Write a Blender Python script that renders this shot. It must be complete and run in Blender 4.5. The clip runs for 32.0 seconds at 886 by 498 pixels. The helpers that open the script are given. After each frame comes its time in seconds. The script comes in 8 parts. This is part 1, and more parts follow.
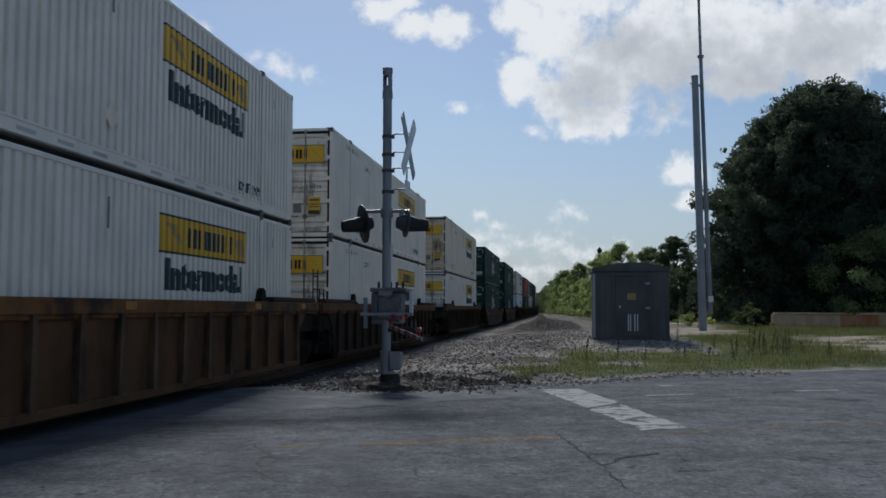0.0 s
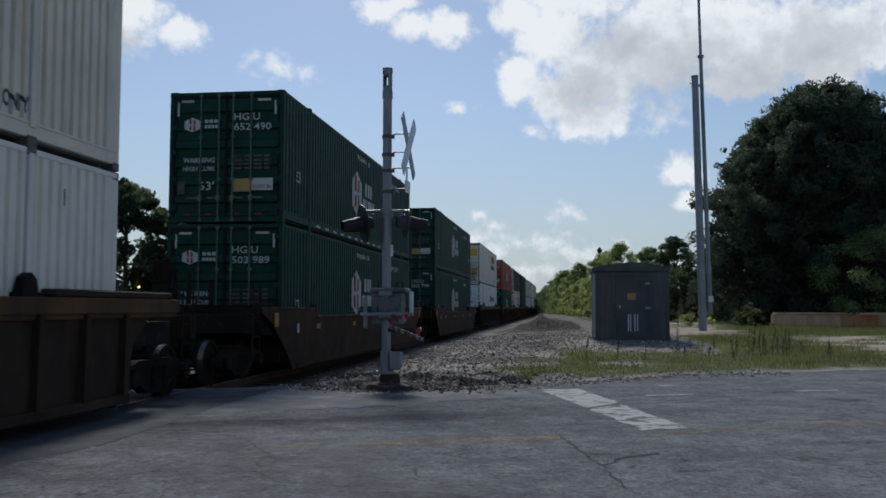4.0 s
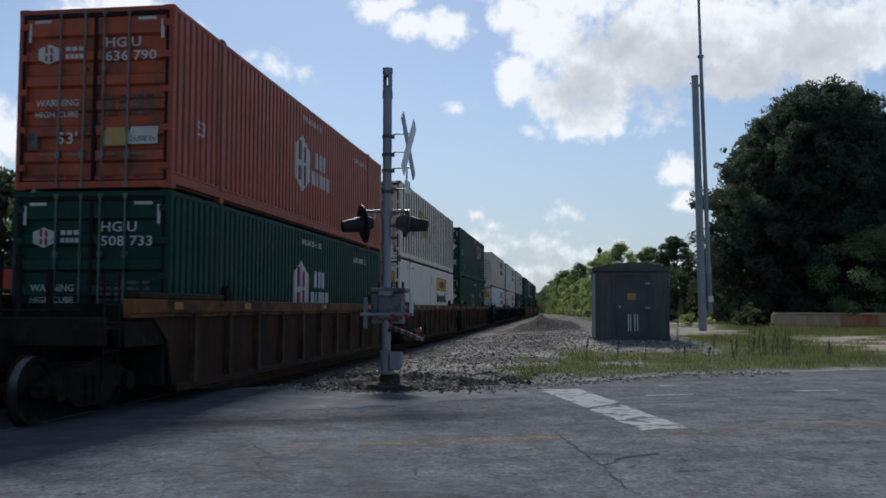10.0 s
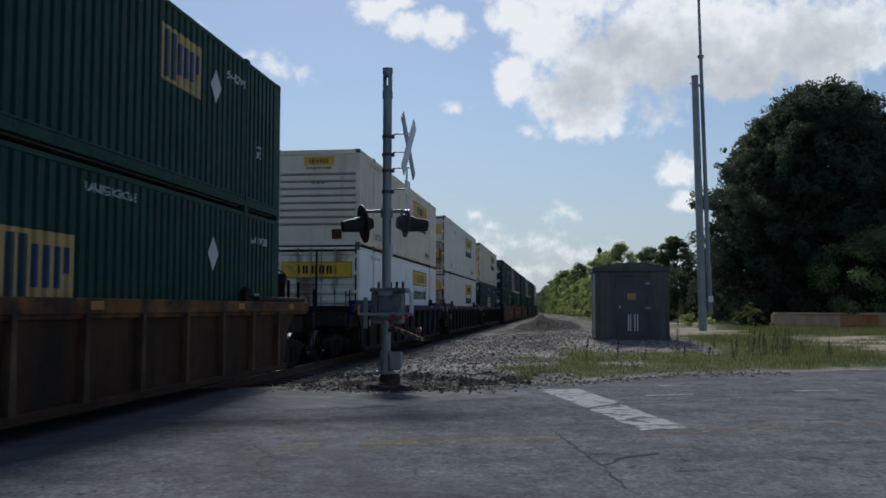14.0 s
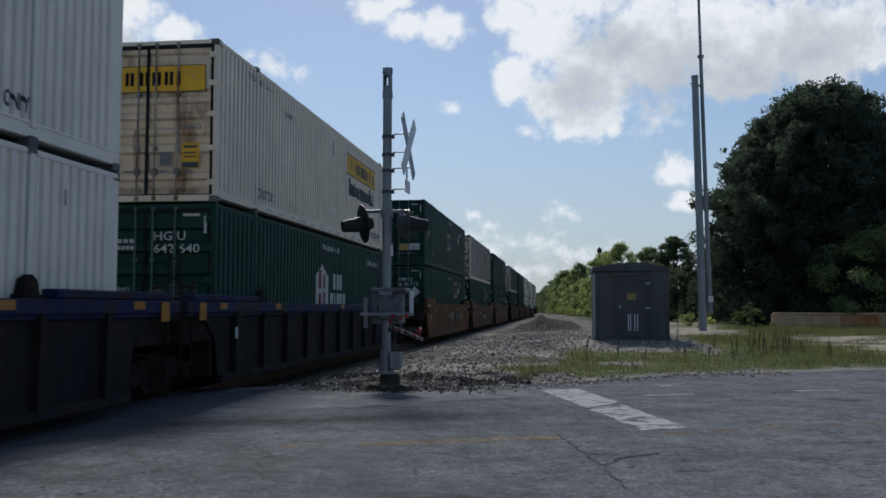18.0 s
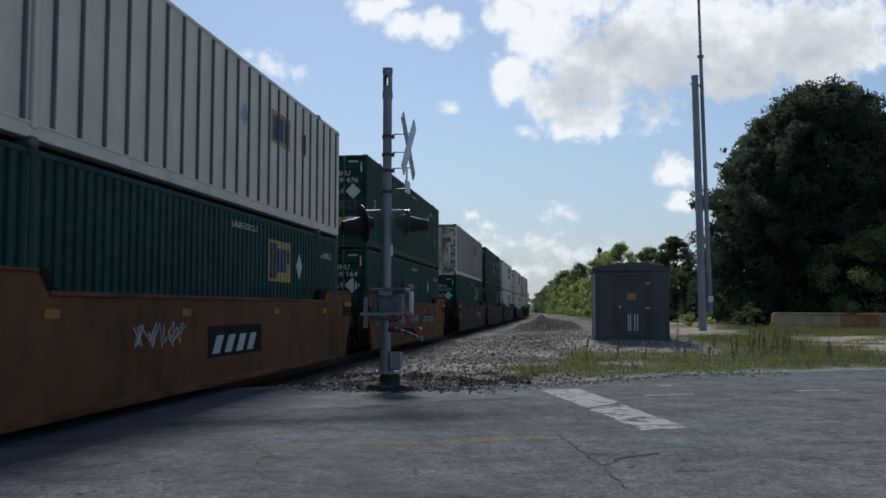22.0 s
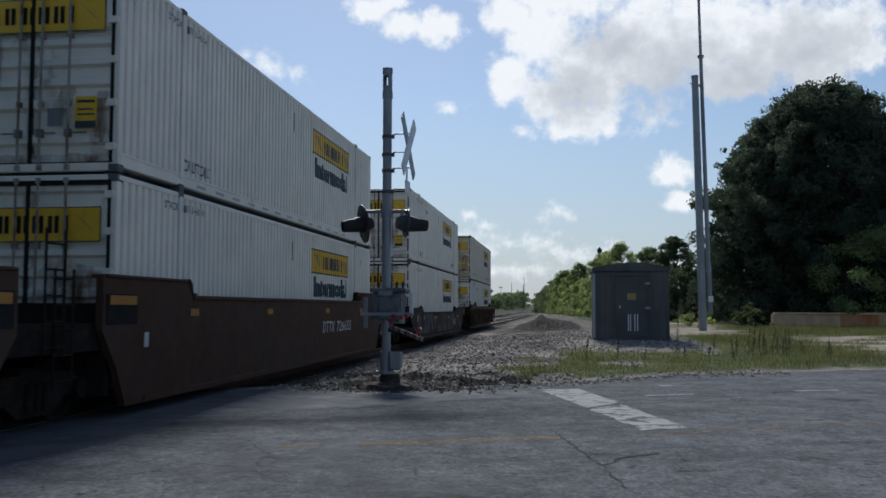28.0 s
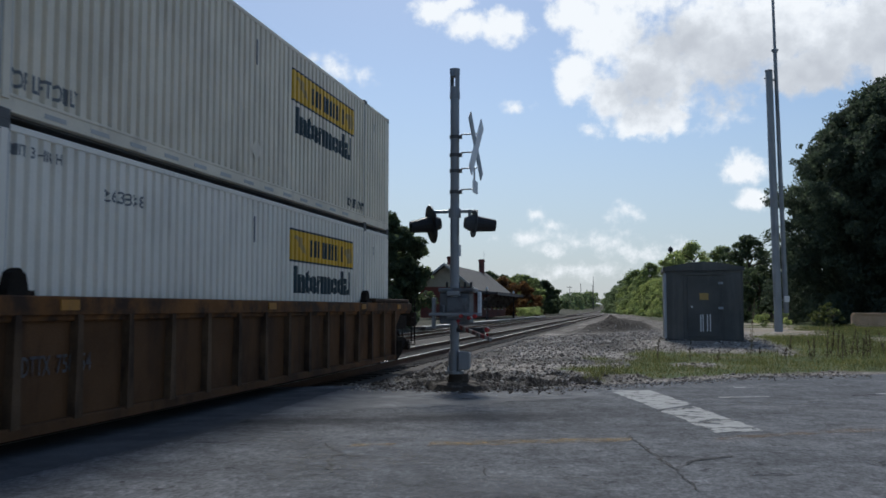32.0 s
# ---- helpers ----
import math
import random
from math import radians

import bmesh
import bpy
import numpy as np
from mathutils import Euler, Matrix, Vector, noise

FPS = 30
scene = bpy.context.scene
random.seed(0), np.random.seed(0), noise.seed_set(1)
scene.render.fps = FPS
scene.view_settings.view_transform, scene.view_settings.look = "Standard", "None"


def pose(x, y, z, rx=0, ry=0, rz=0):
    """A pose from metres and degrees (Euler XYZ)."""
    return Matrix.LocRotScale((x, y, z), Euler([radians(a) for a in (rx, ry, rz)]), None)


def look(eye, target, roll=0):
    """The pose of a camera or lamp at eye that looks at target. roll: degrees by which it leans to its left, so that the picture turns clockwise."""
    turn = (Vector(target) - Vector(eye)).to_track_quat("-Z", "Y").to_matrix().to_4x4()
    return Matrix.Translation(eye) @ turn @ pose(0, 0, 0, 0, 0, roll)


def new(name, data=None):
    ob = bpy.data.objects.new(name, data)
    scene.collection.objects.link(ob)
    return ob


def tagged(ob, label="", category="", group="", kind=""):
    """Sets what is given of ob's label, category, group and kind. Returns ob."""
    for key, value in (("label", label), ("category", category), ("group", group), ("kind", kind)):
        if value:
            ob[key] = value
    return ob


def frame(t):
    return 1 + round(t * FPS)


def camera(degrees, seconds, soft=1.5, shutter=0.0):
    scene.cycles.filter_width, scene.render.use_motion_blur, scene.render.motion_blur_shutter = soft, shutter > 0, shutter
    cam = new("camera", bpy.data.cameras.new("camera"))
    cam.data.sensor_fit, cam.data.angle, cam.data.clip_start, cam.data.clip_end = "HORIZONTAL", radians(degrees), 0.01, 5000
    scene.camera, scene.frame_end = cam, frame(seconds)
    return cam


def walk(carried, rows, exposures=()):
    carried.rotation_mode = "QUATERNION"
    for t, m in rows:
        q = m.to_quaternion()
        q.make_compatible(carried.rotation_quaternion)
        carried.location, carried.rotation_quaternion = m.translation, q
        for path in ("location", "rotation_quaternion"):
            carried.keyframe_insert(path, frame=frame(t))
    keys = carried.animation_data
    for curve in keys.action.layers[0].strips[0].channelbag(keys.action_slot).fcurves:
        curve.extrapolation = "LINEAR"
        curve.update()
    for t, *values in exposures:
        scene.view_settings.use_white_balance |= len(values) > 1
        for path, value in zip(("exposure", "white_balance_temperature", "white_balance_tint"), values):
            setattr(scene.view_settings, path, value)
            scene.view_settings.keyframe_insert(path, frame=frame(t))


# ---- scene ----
# The camera stands by the road and turns to the left in the last second.
EYE = (0.0, 0.0, 1.447)
PITCH, YAW, LENS = 93.711, 7.58, 52.14
cam = camera(LENS, 32.0, soft=1.6, shutter=0.1)
TURN = ((0, 0), (30.6, 0), (30.8, 0.06), (31.0, 0.16), (31.2, 0.34), (31.4, 0.72), (31.5, 1.02), (31.6, 1.48), (31.8, 2.85), (32.0, 4.31))
walk(cam, [(t, pose(*EYE, PITCH, -0.0, YAW + a) @ pose(0, 0, 0, 0, 0, 0.09)) for t, a in TURN],
     exposures=[(t, e, 6080, 9) for t, e in ((0, -0.06), (3, 0.0), (5.5, 0.08), (6.2, 0.2), (7, -0.02), (8, 0.04), (9, 0.0), (10, 0.16), (11, 0.02), (12, 0.0), (17, 0.0), (19, 0.1), (20, 0.27), (21, 0.14), (24, 0.12), (28, 0.12), (29.5, 0.2), (30.2, 0.12), (31, 0.1), (32, 0.16))])

# Hazy sun ahead of the camera, behind the train, with a bright summer sky.
SUN_EL, SUN_AZ = 44.0, -14.8  # azimuth in degrees from +y towards +x
sky_world = bpy.data.worlds.new("sky")
scene.world = sky_world
sky_world.use_nodes = True
wn = sky_world.node_tree.nodes
sky = wn.new("ShaderNodeTexSky")
sky.sky_type, sky.sun_disc = "NISHITA", False
sky.sun_elevation, sky.sun_rotation = radians(SUN_EL), radians(SUN_AZ)
sky.air_density, sky.dust_density, sky.ozone_density = 1.0, 0.6, 2.2
wn["Background"].inputs["Strength"].default_value = 0.078
sky_world.node_tree.links.new(sky.outputs["Color"], wn["Background"].inputs["Color"])
sun = new("sun", bpy.data.lights.new("sun", "SUN"))
sun.data.energy, sun.data.angle, sun.data.color = 2.25, radians(10.0), (1.0, 0.95, 0.86)
_d = Vector((math.sin(radians(SUN_AZ)) * math.cos(radians(SUN_EL)), math.cos(radians(SUN_AZ)) * math.cos(radians(SUN_EL)), math.sin(radians(SUN_EL))))
sun.matrix_world = look(_d * 50, (0, 0, 0))


# ---- materials ----
def nodes_of(name):
    m = bpy.data.materials.new(name)
    m.use_nodes = True
    return m, m.node_tree.nodes, m.node_tree.links, m.node_tree.nodes["Principled BSDF"]


def ramp(nd, lk, fac, stops):
    r = nd.new("ShaderNodeValToRGB")
    els = r.color_ramp.elements
    els[-1].position, els[-1].color = stops[-1][0], (*stops[-1][1], 1)
    els[0].position, els[0].color = stops[0][0], (*stops[0][1], 1)
    for p, c in stops[1:-1]:
        els.new(p).color = (*c, 1)
    lk.new(fac, r.inputs[0])
    return r.outputs[0]


def noise_tex(nd, lk, scale, detail=4.0, stretch=(1, 1, 1), rough=0.55, shift=(0, 0, 0), each=False):
    tc = nd.new("ShaderNodeTexCoord")
    mp = nd.new("ShaderNodeMapping")
    mp.inputs["Scale"].default_value = stretch
    mp.inputs["Location"].default_value = shift
    lk.new(tc.outputs["Object"], mp.inputs[0])
    n = nd.new("ShaderNodeTexNoise")
    n.inputs["Scale"].default_value, n.inputs["Detail"].default_value, n.inputs["Roughness"].default_value = scale, detail, rough
    if each:  # stains differ from object to object
        oi = nd.new("ShaderNodeObjectInfo")
        ma = nd.new("ShaderNodeVectorMath")
        ma.operation = "MULTIPLY_ADD"
        lk.new(oi.outputs["Random"], ma.inputs[0])
        ma.inputs[1].default_value = (37, 53, 29)
        lk.new(mp.outputs[0], ma.inputs[2])
        lk.new(ma.outputs[0], n.inputs["Vector"])
    else:
        lk.new(mp.outputs[0], n.inputs["Vector"])
    return n.outputs["Fac"]


def mixc(nd, lk, fac, a, b):
    m = nd.new("ShaderNodeMix")
    m.data_type = "RGBA"
    for sock, v in ((m.inputs[0], fac), (m.inputs[6], a), (m.inputs[7], b)):
        if isinstance(v, (int, float)):
            sock.default_value = v
        elif isinstance(v, tuple):
            sock.default_value = (*v, 1)
        else:
            lk.new(v, sock)
    return m.outputs[2]


def surface(name, base, rough=0.6, metal=0.0, vary=0.12, grain=40.0, blotch=1.2, dirt=None, dirt_at=(0.55, 0.72), dirt_scale=1.5,
            stretch=(1, 1, 1), bump=0.1, bump_scale=None, spec=0.4, dirt_max=1.0):
    """Paint or stone: two scales of tone, stains of a second colour, fine relief."""
    m, nd, lk, bs = nodes_of(name)
    lo = tuple(c * (1 - vary) for c in base)
    hi = tuple(min(1, c * (1 + vary)) for c in base)
    a = ramp(nd, lk, noise_tex(nd, lk, blotch, 5, each=True), [(0.3, lo), (0.7, hi)])
    g = ramp(nd, lk, noise_tex(nd, lk, grain, 3), [(0.3, (0.82,) * 3), (0.7, (1.0,) * 3)])
    mul = nd.new("ShaderNodeMix")
    mul.data_type, mul.blend_type = "RGBA", "MULTIPLY"
    mul.inputs[0].default_value = min(1, vary * 4)
    lk.new(a, mul.inputs[6]), lk.new(g, mul.inputs[7])
    col = mul.outputs[2]
    if dirt:
        d = ramp(nd, lk, noise_tex(nd, lk, dirt_scale, 7, stretch, 0.62, (3, 7, 1), True), [(dirt_at[0], (0, 0, 0)), (dirt_at[1], (dirt_max,) * 3)])
        col = mixc(nd, lk, d, col, dirt)
    lk.new(col, bs.inputs["Base Color"])
    bs.inputs["Metallic"].default_value = metal
    bs.inputs["Specular IOR Level"].default_value = spec
    r = ramp(nd, lk, noise_tex(nd, lk, blotch * 4, 4), [(0.2, (max(0.05, rough - 0.1),) * 3), (0.8, (min(1, rough + 0.12),) * 3)])
    lk.new(r, bs.inputs["Roughness"])
    if bump:
        b = nd.new("ShaderNodeBump")
        b.inputs["Strength"].default_value, b.inputs["Distance"].default_value = bump, 0.02
        lk.new(noise_tex(nd, lk, bump_scale or grain, 4), b.inputs["Height"])
        lk.new(b.outputs[0], bs.inputs["Normal"])
    return m


GRIME = (0.09, 0.065, 0.045)
V = (1, 1, 0.12)  # stains run down
M = {}
M["white"] = surface("white_container_paint", (0.82, 0.762, 0.665), 0.5, vary=0.08, dirt=(0.30, 0.28, 0.25), dirt_at=(0.58, 0.8), dirt_scale=2.2, stretch=V, bump=0.08, dirt_max=0.6)
M["white_warm"] = surface("cream_container_paint", (0.76, 0.675, 0.535), 0.5, vary=0.1, dirt=(0.27, 0.22, 0.17), dirt_at=(0.56, 0.8), dirt_scale=2.0, stretch=V, bump=0.08, dirt_max=0.6)
M["white_new"] = surface("fresh_white_paint", (0.82, 0.83, 0.83), 0.4, vary=0.05, dirt=(0.4, 0.4, 0.4), dirt_at=(0.62, 0.85), dirt_scale=2.0, stretch=V, bump=0.05, dirt_max=0.5)
M["door_white"] = surface("stained_white_door_paint", (0.78, 0.735, 0.65), 0.55, vary=0.1, dirt=(0.13, 0.07, 0.035), dirt_at=(0.51, 0.67), dirt_scale=1.4, stretch=(1, 1, 0.45), bump=0.1, dirt_max=0.9)
M["door_cream"] = surface("rusty_cream_door_paint", (0.70, 0.585, 0.43), 0.55, vary=0.1, dirt=(0.20, 0.09, 0.04), dirt_at=(0.50, 0.68), dirt_scale=1.9, stretch=(1, 1, 0.4), bump=0.1, dirt_max=0.85)
M["green"] = surface("dark_green_container_paint", (0.012, 0.054, 0.040), 0.6, vary=0.2, dirt=(0.018, 0.04, 0.031), dirt_at=(0.5, 0.8), dirt_scale=2.0, stretch=V, bump=0.08, dirt_max=0.6, spec=0.15)
M["orange"] = surface("faded_orange_container_paint", (0.36, 0.066, 0.028), 0.55, vary=0.14, dirt=(0.2, 0.07, 0.04), dirt_at=(0.52, 0.78), dirt_scale=2.0, stretch=V, bump=0.08, dirt_max=0.6)
M["orange_door"] = surface("rust_stained_orange_door", (0.38, 0.08, 0.033), 0.6, vary=0.16, dirt=(0.10, 0.05, 0.03), dirt_at=(0.48, 0.68), dirt_scale=1.6, stretch=(1, 1, 0.5), bump=0.1, dirt_max=0.85)
M["steel"] = surface("grey_galvanised_steel", (0.33, 0.36, 0.40), 0.5, 0.35, vary=0.12, dirt=(0.2, 0.2, 0.2), dirt_at=(0.55, 0.8), stretch=V, bump=0.06)
M["zinc"] = surface("worn_rod_steel", (0.17, 0.16, 0.15), 0.55, 0.3, vary=0.15, dirt=(0.14, 0.09, 0.06), dirt_at=(0.5, 0.7), dirt_scale=3)
M["rod_white"] = surface("rust_flecked_white_rod", (0.34, 0.31, 0.275), 0.5, 0.1, vary=0.15, dirt=(0.13, 0.075, 0.045), dirt_at=(0.44, 0.62), dirt_scale=4, stretch=(1, 1, 0.5))
M["scrawl"] = surface("dull_sprayed_paint", (0.115, 0.108, 0.106), 0.7, vary=0.2, dirt=(0.05, 0.03, 0.027), dirt_at=(0.45, 0.62), dirt_scale=3, bump=0)
M["scrawl_blue"] = surface("faded_blue_grey_sprayed_paint", (0.085, 0.09, 0.10), 0.7, vary=0.2, dirt=(0.05, 0.03, 0.027), dirt_at=(0.5, 0.66), dirt_scale=3, bump=0)
M["scrawl_ochre"] = surface("faded_ochre_sprayed_paint", (0.22, 0.12, 0.04), 0.7, vary=0.2, dirt=(0.06, 0.035, 0.027), dirt_at=(0.5, 0.66), dirt_scale=3, bump=0)
M["scrawl_white"] = surface("pale_sprayed_paint", (0.30, 0.30, 0.29), 0.7, vary=0.2, dirt=(0.08, 0.06, 0.05), dirt_at=(0.52, 0.66), dirt_scale=4, bump=0)
M["plate_ink"] = surface("faded_brown_lettering_and_groove_shade", (0.27, 0.235, 0.21), 0.6, vary=0.2, dirt=(0.5, 0.48, 0.44), dirt_at=(0.56, 0.7), dirt_scale=5, bump=0)
M["rod_green"] = surface("scuffed_green_rod", (0.10, 0.15, 0.125), 0.5, 0.2, vary=0.2, dirt=(0.05, 0.045, 0.035), dirt_at=(0.5, 0.7), dirt_scale=4)
# Grey paints the shade of pressed rail slots; post seams share it.
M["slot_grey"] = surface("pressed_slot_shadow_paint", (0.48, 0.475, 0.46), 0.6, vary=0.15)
M["groove"] = surface("dark_joint_steel", (0.13, 0.13, 0.13), 0.6, 0.2, vary=0.2, spec=0.12)
M["black"] = surface("black_rubber", (0.02, 0.02, 0.02), 0.7, vary=0.2, spec=0.06)
M["ink"] = surface("dark_lettering_paint", (0.022, 0.045, 0.055), 0.55, vary=0.2, dirt=(0.2, 0.21, 0.21), dirt_at=(0.72, 0.82), dirt_scale=4, bump=0)
M["ink_grey"] = surface("grey_lettering_paint", (0.16, 0.17, 0.18), 0.6, vary=0.2, bump=0)
M["paint_white"] = surface("white_lettering_paint", (0.52, 0.535, 0.52), 0.6, vary=0.1, dirt=(0.12, 0.15, 0.14), dirt_at=(0.6, 0.75), dirt_scale=5, bump=0)
M["yellow"] = surface("yellow_sign_paint", (0.72, 0.42, 0.02), 0.5, vary=0.1, dirt=(0.35, 0.2, 0.04), dirt_at=(0.58, 0.75), dirt_scale=3, stretch=V, bump=0.03)
M["gold"] = surface("faded_gold_paint", (0.44, 0.30, 0.10), 0.6, vary=0.16, dirt=(0.4, 0.36, 0.28), dirt_at=(0.56, 0.74), dirt_scale=4, bump=0)
M["red"] = surface("red_lettering_paint", (0.22, 0.015, 0.025), 0.5, vary=0.12, bump=0)
M["red_bright"] = surface("bright_red_lettering_paint", (0.42, 0.025, 0.03), 0.5, vary=0.12, bump=0)
M["blue"] = surface("navy_emblem_paint", (0.03, 0.042, 0.12), 0.55, vary=0.12, bump=0)
M["chord_yellow"] = surface("weathered_yellow_sill", (0.21, 0.092, 0.03), 0.7, vary=0.25, dirt=(0.05, 0.03, 0.02), dirt_at=(0.40, 0.58), dirt_scale=1.6, bump=0.15, spec=0.12)
M["car_rust"] = surface("rusty_brown_well_side", (0.062, 0.033, 0.018), 0.75, vary=0.25, dirt=(0.028, 0.02, 0.015), dirt_at=(0.44, 0.66), dirt_scale=1.4, stretch=(1, 1, 0.3), bump=0.2, spec=0.12)
M["car_russet"] = surface("russet_well_side", (0.125, 0.064, 0.030), 0.75, vary=0.22, dirt=(0.06, 0.034, 0.02), dirt_at=(0.46, 0.66), dirt_scale=1.4, stretch=(1, 1, 0.3), bump=0.2, spec=0.12)
M["car_dark"] = surface("grimy_dark_brown_well_side", (0.046, 0.029, 0.020), 0.8, vary=0.28, dirt=(0.085, 0.05, 0.034), dirt_at=(0.56, 0.7), dirt_scale=1.5, stretch=(1, 1, 0.3), bump=0.2, dirt_max=0.7, spec=0.12)
M["car_orange"] = surface("orange_brown_well_side", (0.165, 0.068, 0.026), 0.65, vary=0.2, dirt=(0.055, 0.032, 0.02), dirt_at=(0.45, 0.66), dirt_scale=1.0, stretch=(1, 1, 0.5), bump=0.12, spec=0.12)
M["car_brown"] = surface("brown_well_side", (0.08, 0.041, 0.026), 0.7, vary=0.2, dirt=(0.06, 0.04, 0.03), dirt_at=(0.48, 0.68), dirt_scale=1.2, stretch=(1, 1, 0.5), bump=0.12, spec=0.12)
M["car_maroon"] = surface("dark_maroon_well_side", (0.05, 0.026, 0.023), 0.7, vary=0.25, dirt=(0.03, 0.025, 0.02), dirt_at=(0.46, 0.66), dirt_scale=1.4, stretch=(1, 1, 0.5), bump=0.15, spec=0.12)
M["car_navy"] = surface("grimy_navy_well_side", (0.016, 0.015, 0.019), 0.75, vary=0.3, dirt=(0.028, 0.022, 0.018), dirt_at=(0.42, 0.62), dirt_scale=1.3, stretch=(1, 1, 0.4), bump=0.2, spec=0.12)
M["post_tan"] = surface("rust_rubbed_tan_post", (0.135, 0.085, 0.05), 0.75, vary=0.3, dirt=(0.05, 0.032, 0.022), dirt_at=(0.42, 0.6), dirt_scale=2.2, stretch=(1, 1, 0.4), bump=0.2, spec=0.12)
M["car_blue"] = surface("deep_blue_well_side", (0.016, 0.024, 0.085), 0.65, vary=0.25, dirt=(0.03, 0.026, 0.024), dirt_at=(0.46, 0.62), dirt_scale=1.4, stretch=(1, 1, 0.4), bump=0.15, spec=0.12)
M["iron"] = surface("dark_running_gear_iron", (0.024, 0.020, 0.017), 0.85, 0.0, vary=0.3, dirt=(0.05, 0.037, 0.027), dirt_at=(0.55, 0.7), dirt_scale=6, bump=0.25, spec=0.06)
M["tread"] = surface("bright_rolled_steel", (0.13, 0.125, 0.12), 0.38, 0.8, vary=0.2, bump=0.03)
M["reflector"] = surface("amber_reflector", (0.38, 0.165, 0.02), 0.35, vary=0.15, dirt=(0.25, 0.12, 0.03), dirt_at=(0.5, 0.7), dirt_scale=8, bump=0)


# ---- mesh helpers ----
def box(bm, x0, x1, y0, y1, z0, z1, bevel=0.0):
    r = bmesh.ops.create_cube(bm, size=1.0)
    for v in r["verts"]:
        v.co = Vector(((x0 + x1) / 2 + v.co.x * (x1 - x0), (y0 + y1) / 2 + v.co.y * (y1 - y0), (z0 + z1) / 2 + v.co.z * (z1 - z0)))
    if bevel:
        bmesh.ops.bevel(bm, geom=list({e for v in r["verts"] for e in v.link_edges}), offset=bevel, segments=1, affect="EDGES")


def rod(bm, a, b, r, seg=8, r2=None):
    a, b = Vector(a), Vector(b)
    d = b - a
    m = Matrix.Translation((a + b) / 2) @ d.to_track_quat("Z", "Y").to_matrix().to_4x4()
    bmesh.ops.create_cone(bm, cap_ends=True, segments=seg, radius1=r, radius2=r if r2 is None else r2, depth=d.length, matrix=m)


def prism(bm, pts, axis, a, b):
    """A polygon of (u, v) points, extruded from a to b along an axis: 0 (u=y, v=z), 1 (u=x, v=z) or 2 (u=x, v=y)."""
    def at(u, v, w):
        return ((w, u, v), (u, w, v), (u, v, w))[axis]
    lo = [bm.verts.new(at(u, v, a)) for u, v in pts]
    hi = [bm.verts.new(at(u, v, b)) for u, v in pts]
    n = len(pts)
    bm.faces.new(lo), bm.faces.new(hi)
    for i in range(n):
        bm.faces.new((lo[i], lo[(i + 1) % n], hi[(i + 1) % n], hi[i]))
    bmesh.ops.recalc_face_normals(bm, faces=bm.faces)


def tube(bm, pts, r, seg=6):
    for a, b in zip(pts, pts[1:]):
        rod(bm, a, b, r, seg)


def mesh_of(name, bm, material, smooth=False):
    me = bpy.data.meshes.new(name)
    bm.to_mesh(me)
    bm.free()
    if smooth:
        for p in me.polygons:
            p.use_smooth = True
    me.materials.append(material)
    return me


def part(name, bm, material, parent, label="", at=None, smooth=False):
    """One mesh object under a thing or a part; bm may be a mesh that others share."""
    me = bm if isinstance(bm, bpy.types.Mesh) else mesh_of(name, bm, material, smooth)
    ob = new(name, me)
    ob.parent = parent
    if at:
        ob.matrix_basis = at if isinstance(at, Matrix) else Matrix.Translation(at)
    return tagged(ob, label)


def B(*boxes, bevel=0.0):
    bm = bmesh.new()
    for b in boxes:
        box(bm, *b, bevel=bevel)
    return bm


def thing(name, label, category, group="", kind="", at=None):
    ob = new(name)
    ob.empty_display_size = 0.3
    if at is not None:
        ob.matrix_basis = at
    return tagged(ob, label, category, group, kind)
# ---- ground, road and tracks ----
TRACK_X, TRACK_2 = -7.26, -12.0


def bend(y):
    """How far the tracks swing to the left in the distance."""
    k = min(1.0, max(0.0, (y - 185) / 120))
    return -3.0 * k * k * (3 - 2 * k)


def smooth(a, b, x):
    k = min(1.0, max(0.0, (x - a) / (b - a)))
    return k * k * (3 - 2 * k)


EDGE = ((-400, -92.0), (-40, 5.5), (-9, 14.6), (-5.0, 16.2), (-3, 16.0), (-0.5, 17.4), (2.45, 20.3), (7.5, 22.8), (20, 27.0), (60, 38.0), (400, 130.0))


def edge_y(x):
    for (xa, ya), (xb, yb) in zip(EDGE, EDGE[1:]):
        if x <= xb:
            return ya + (yb - ya) * (x - xa) / (xb - xa)
    return EDGE[-1][1]


def lumps(x, y):
    return 0.05 * noise.noise((x * 0.5, y * 0.5, 0)) + 0.03 * noise.noise((x * 1.7, y * 1.7, 3))


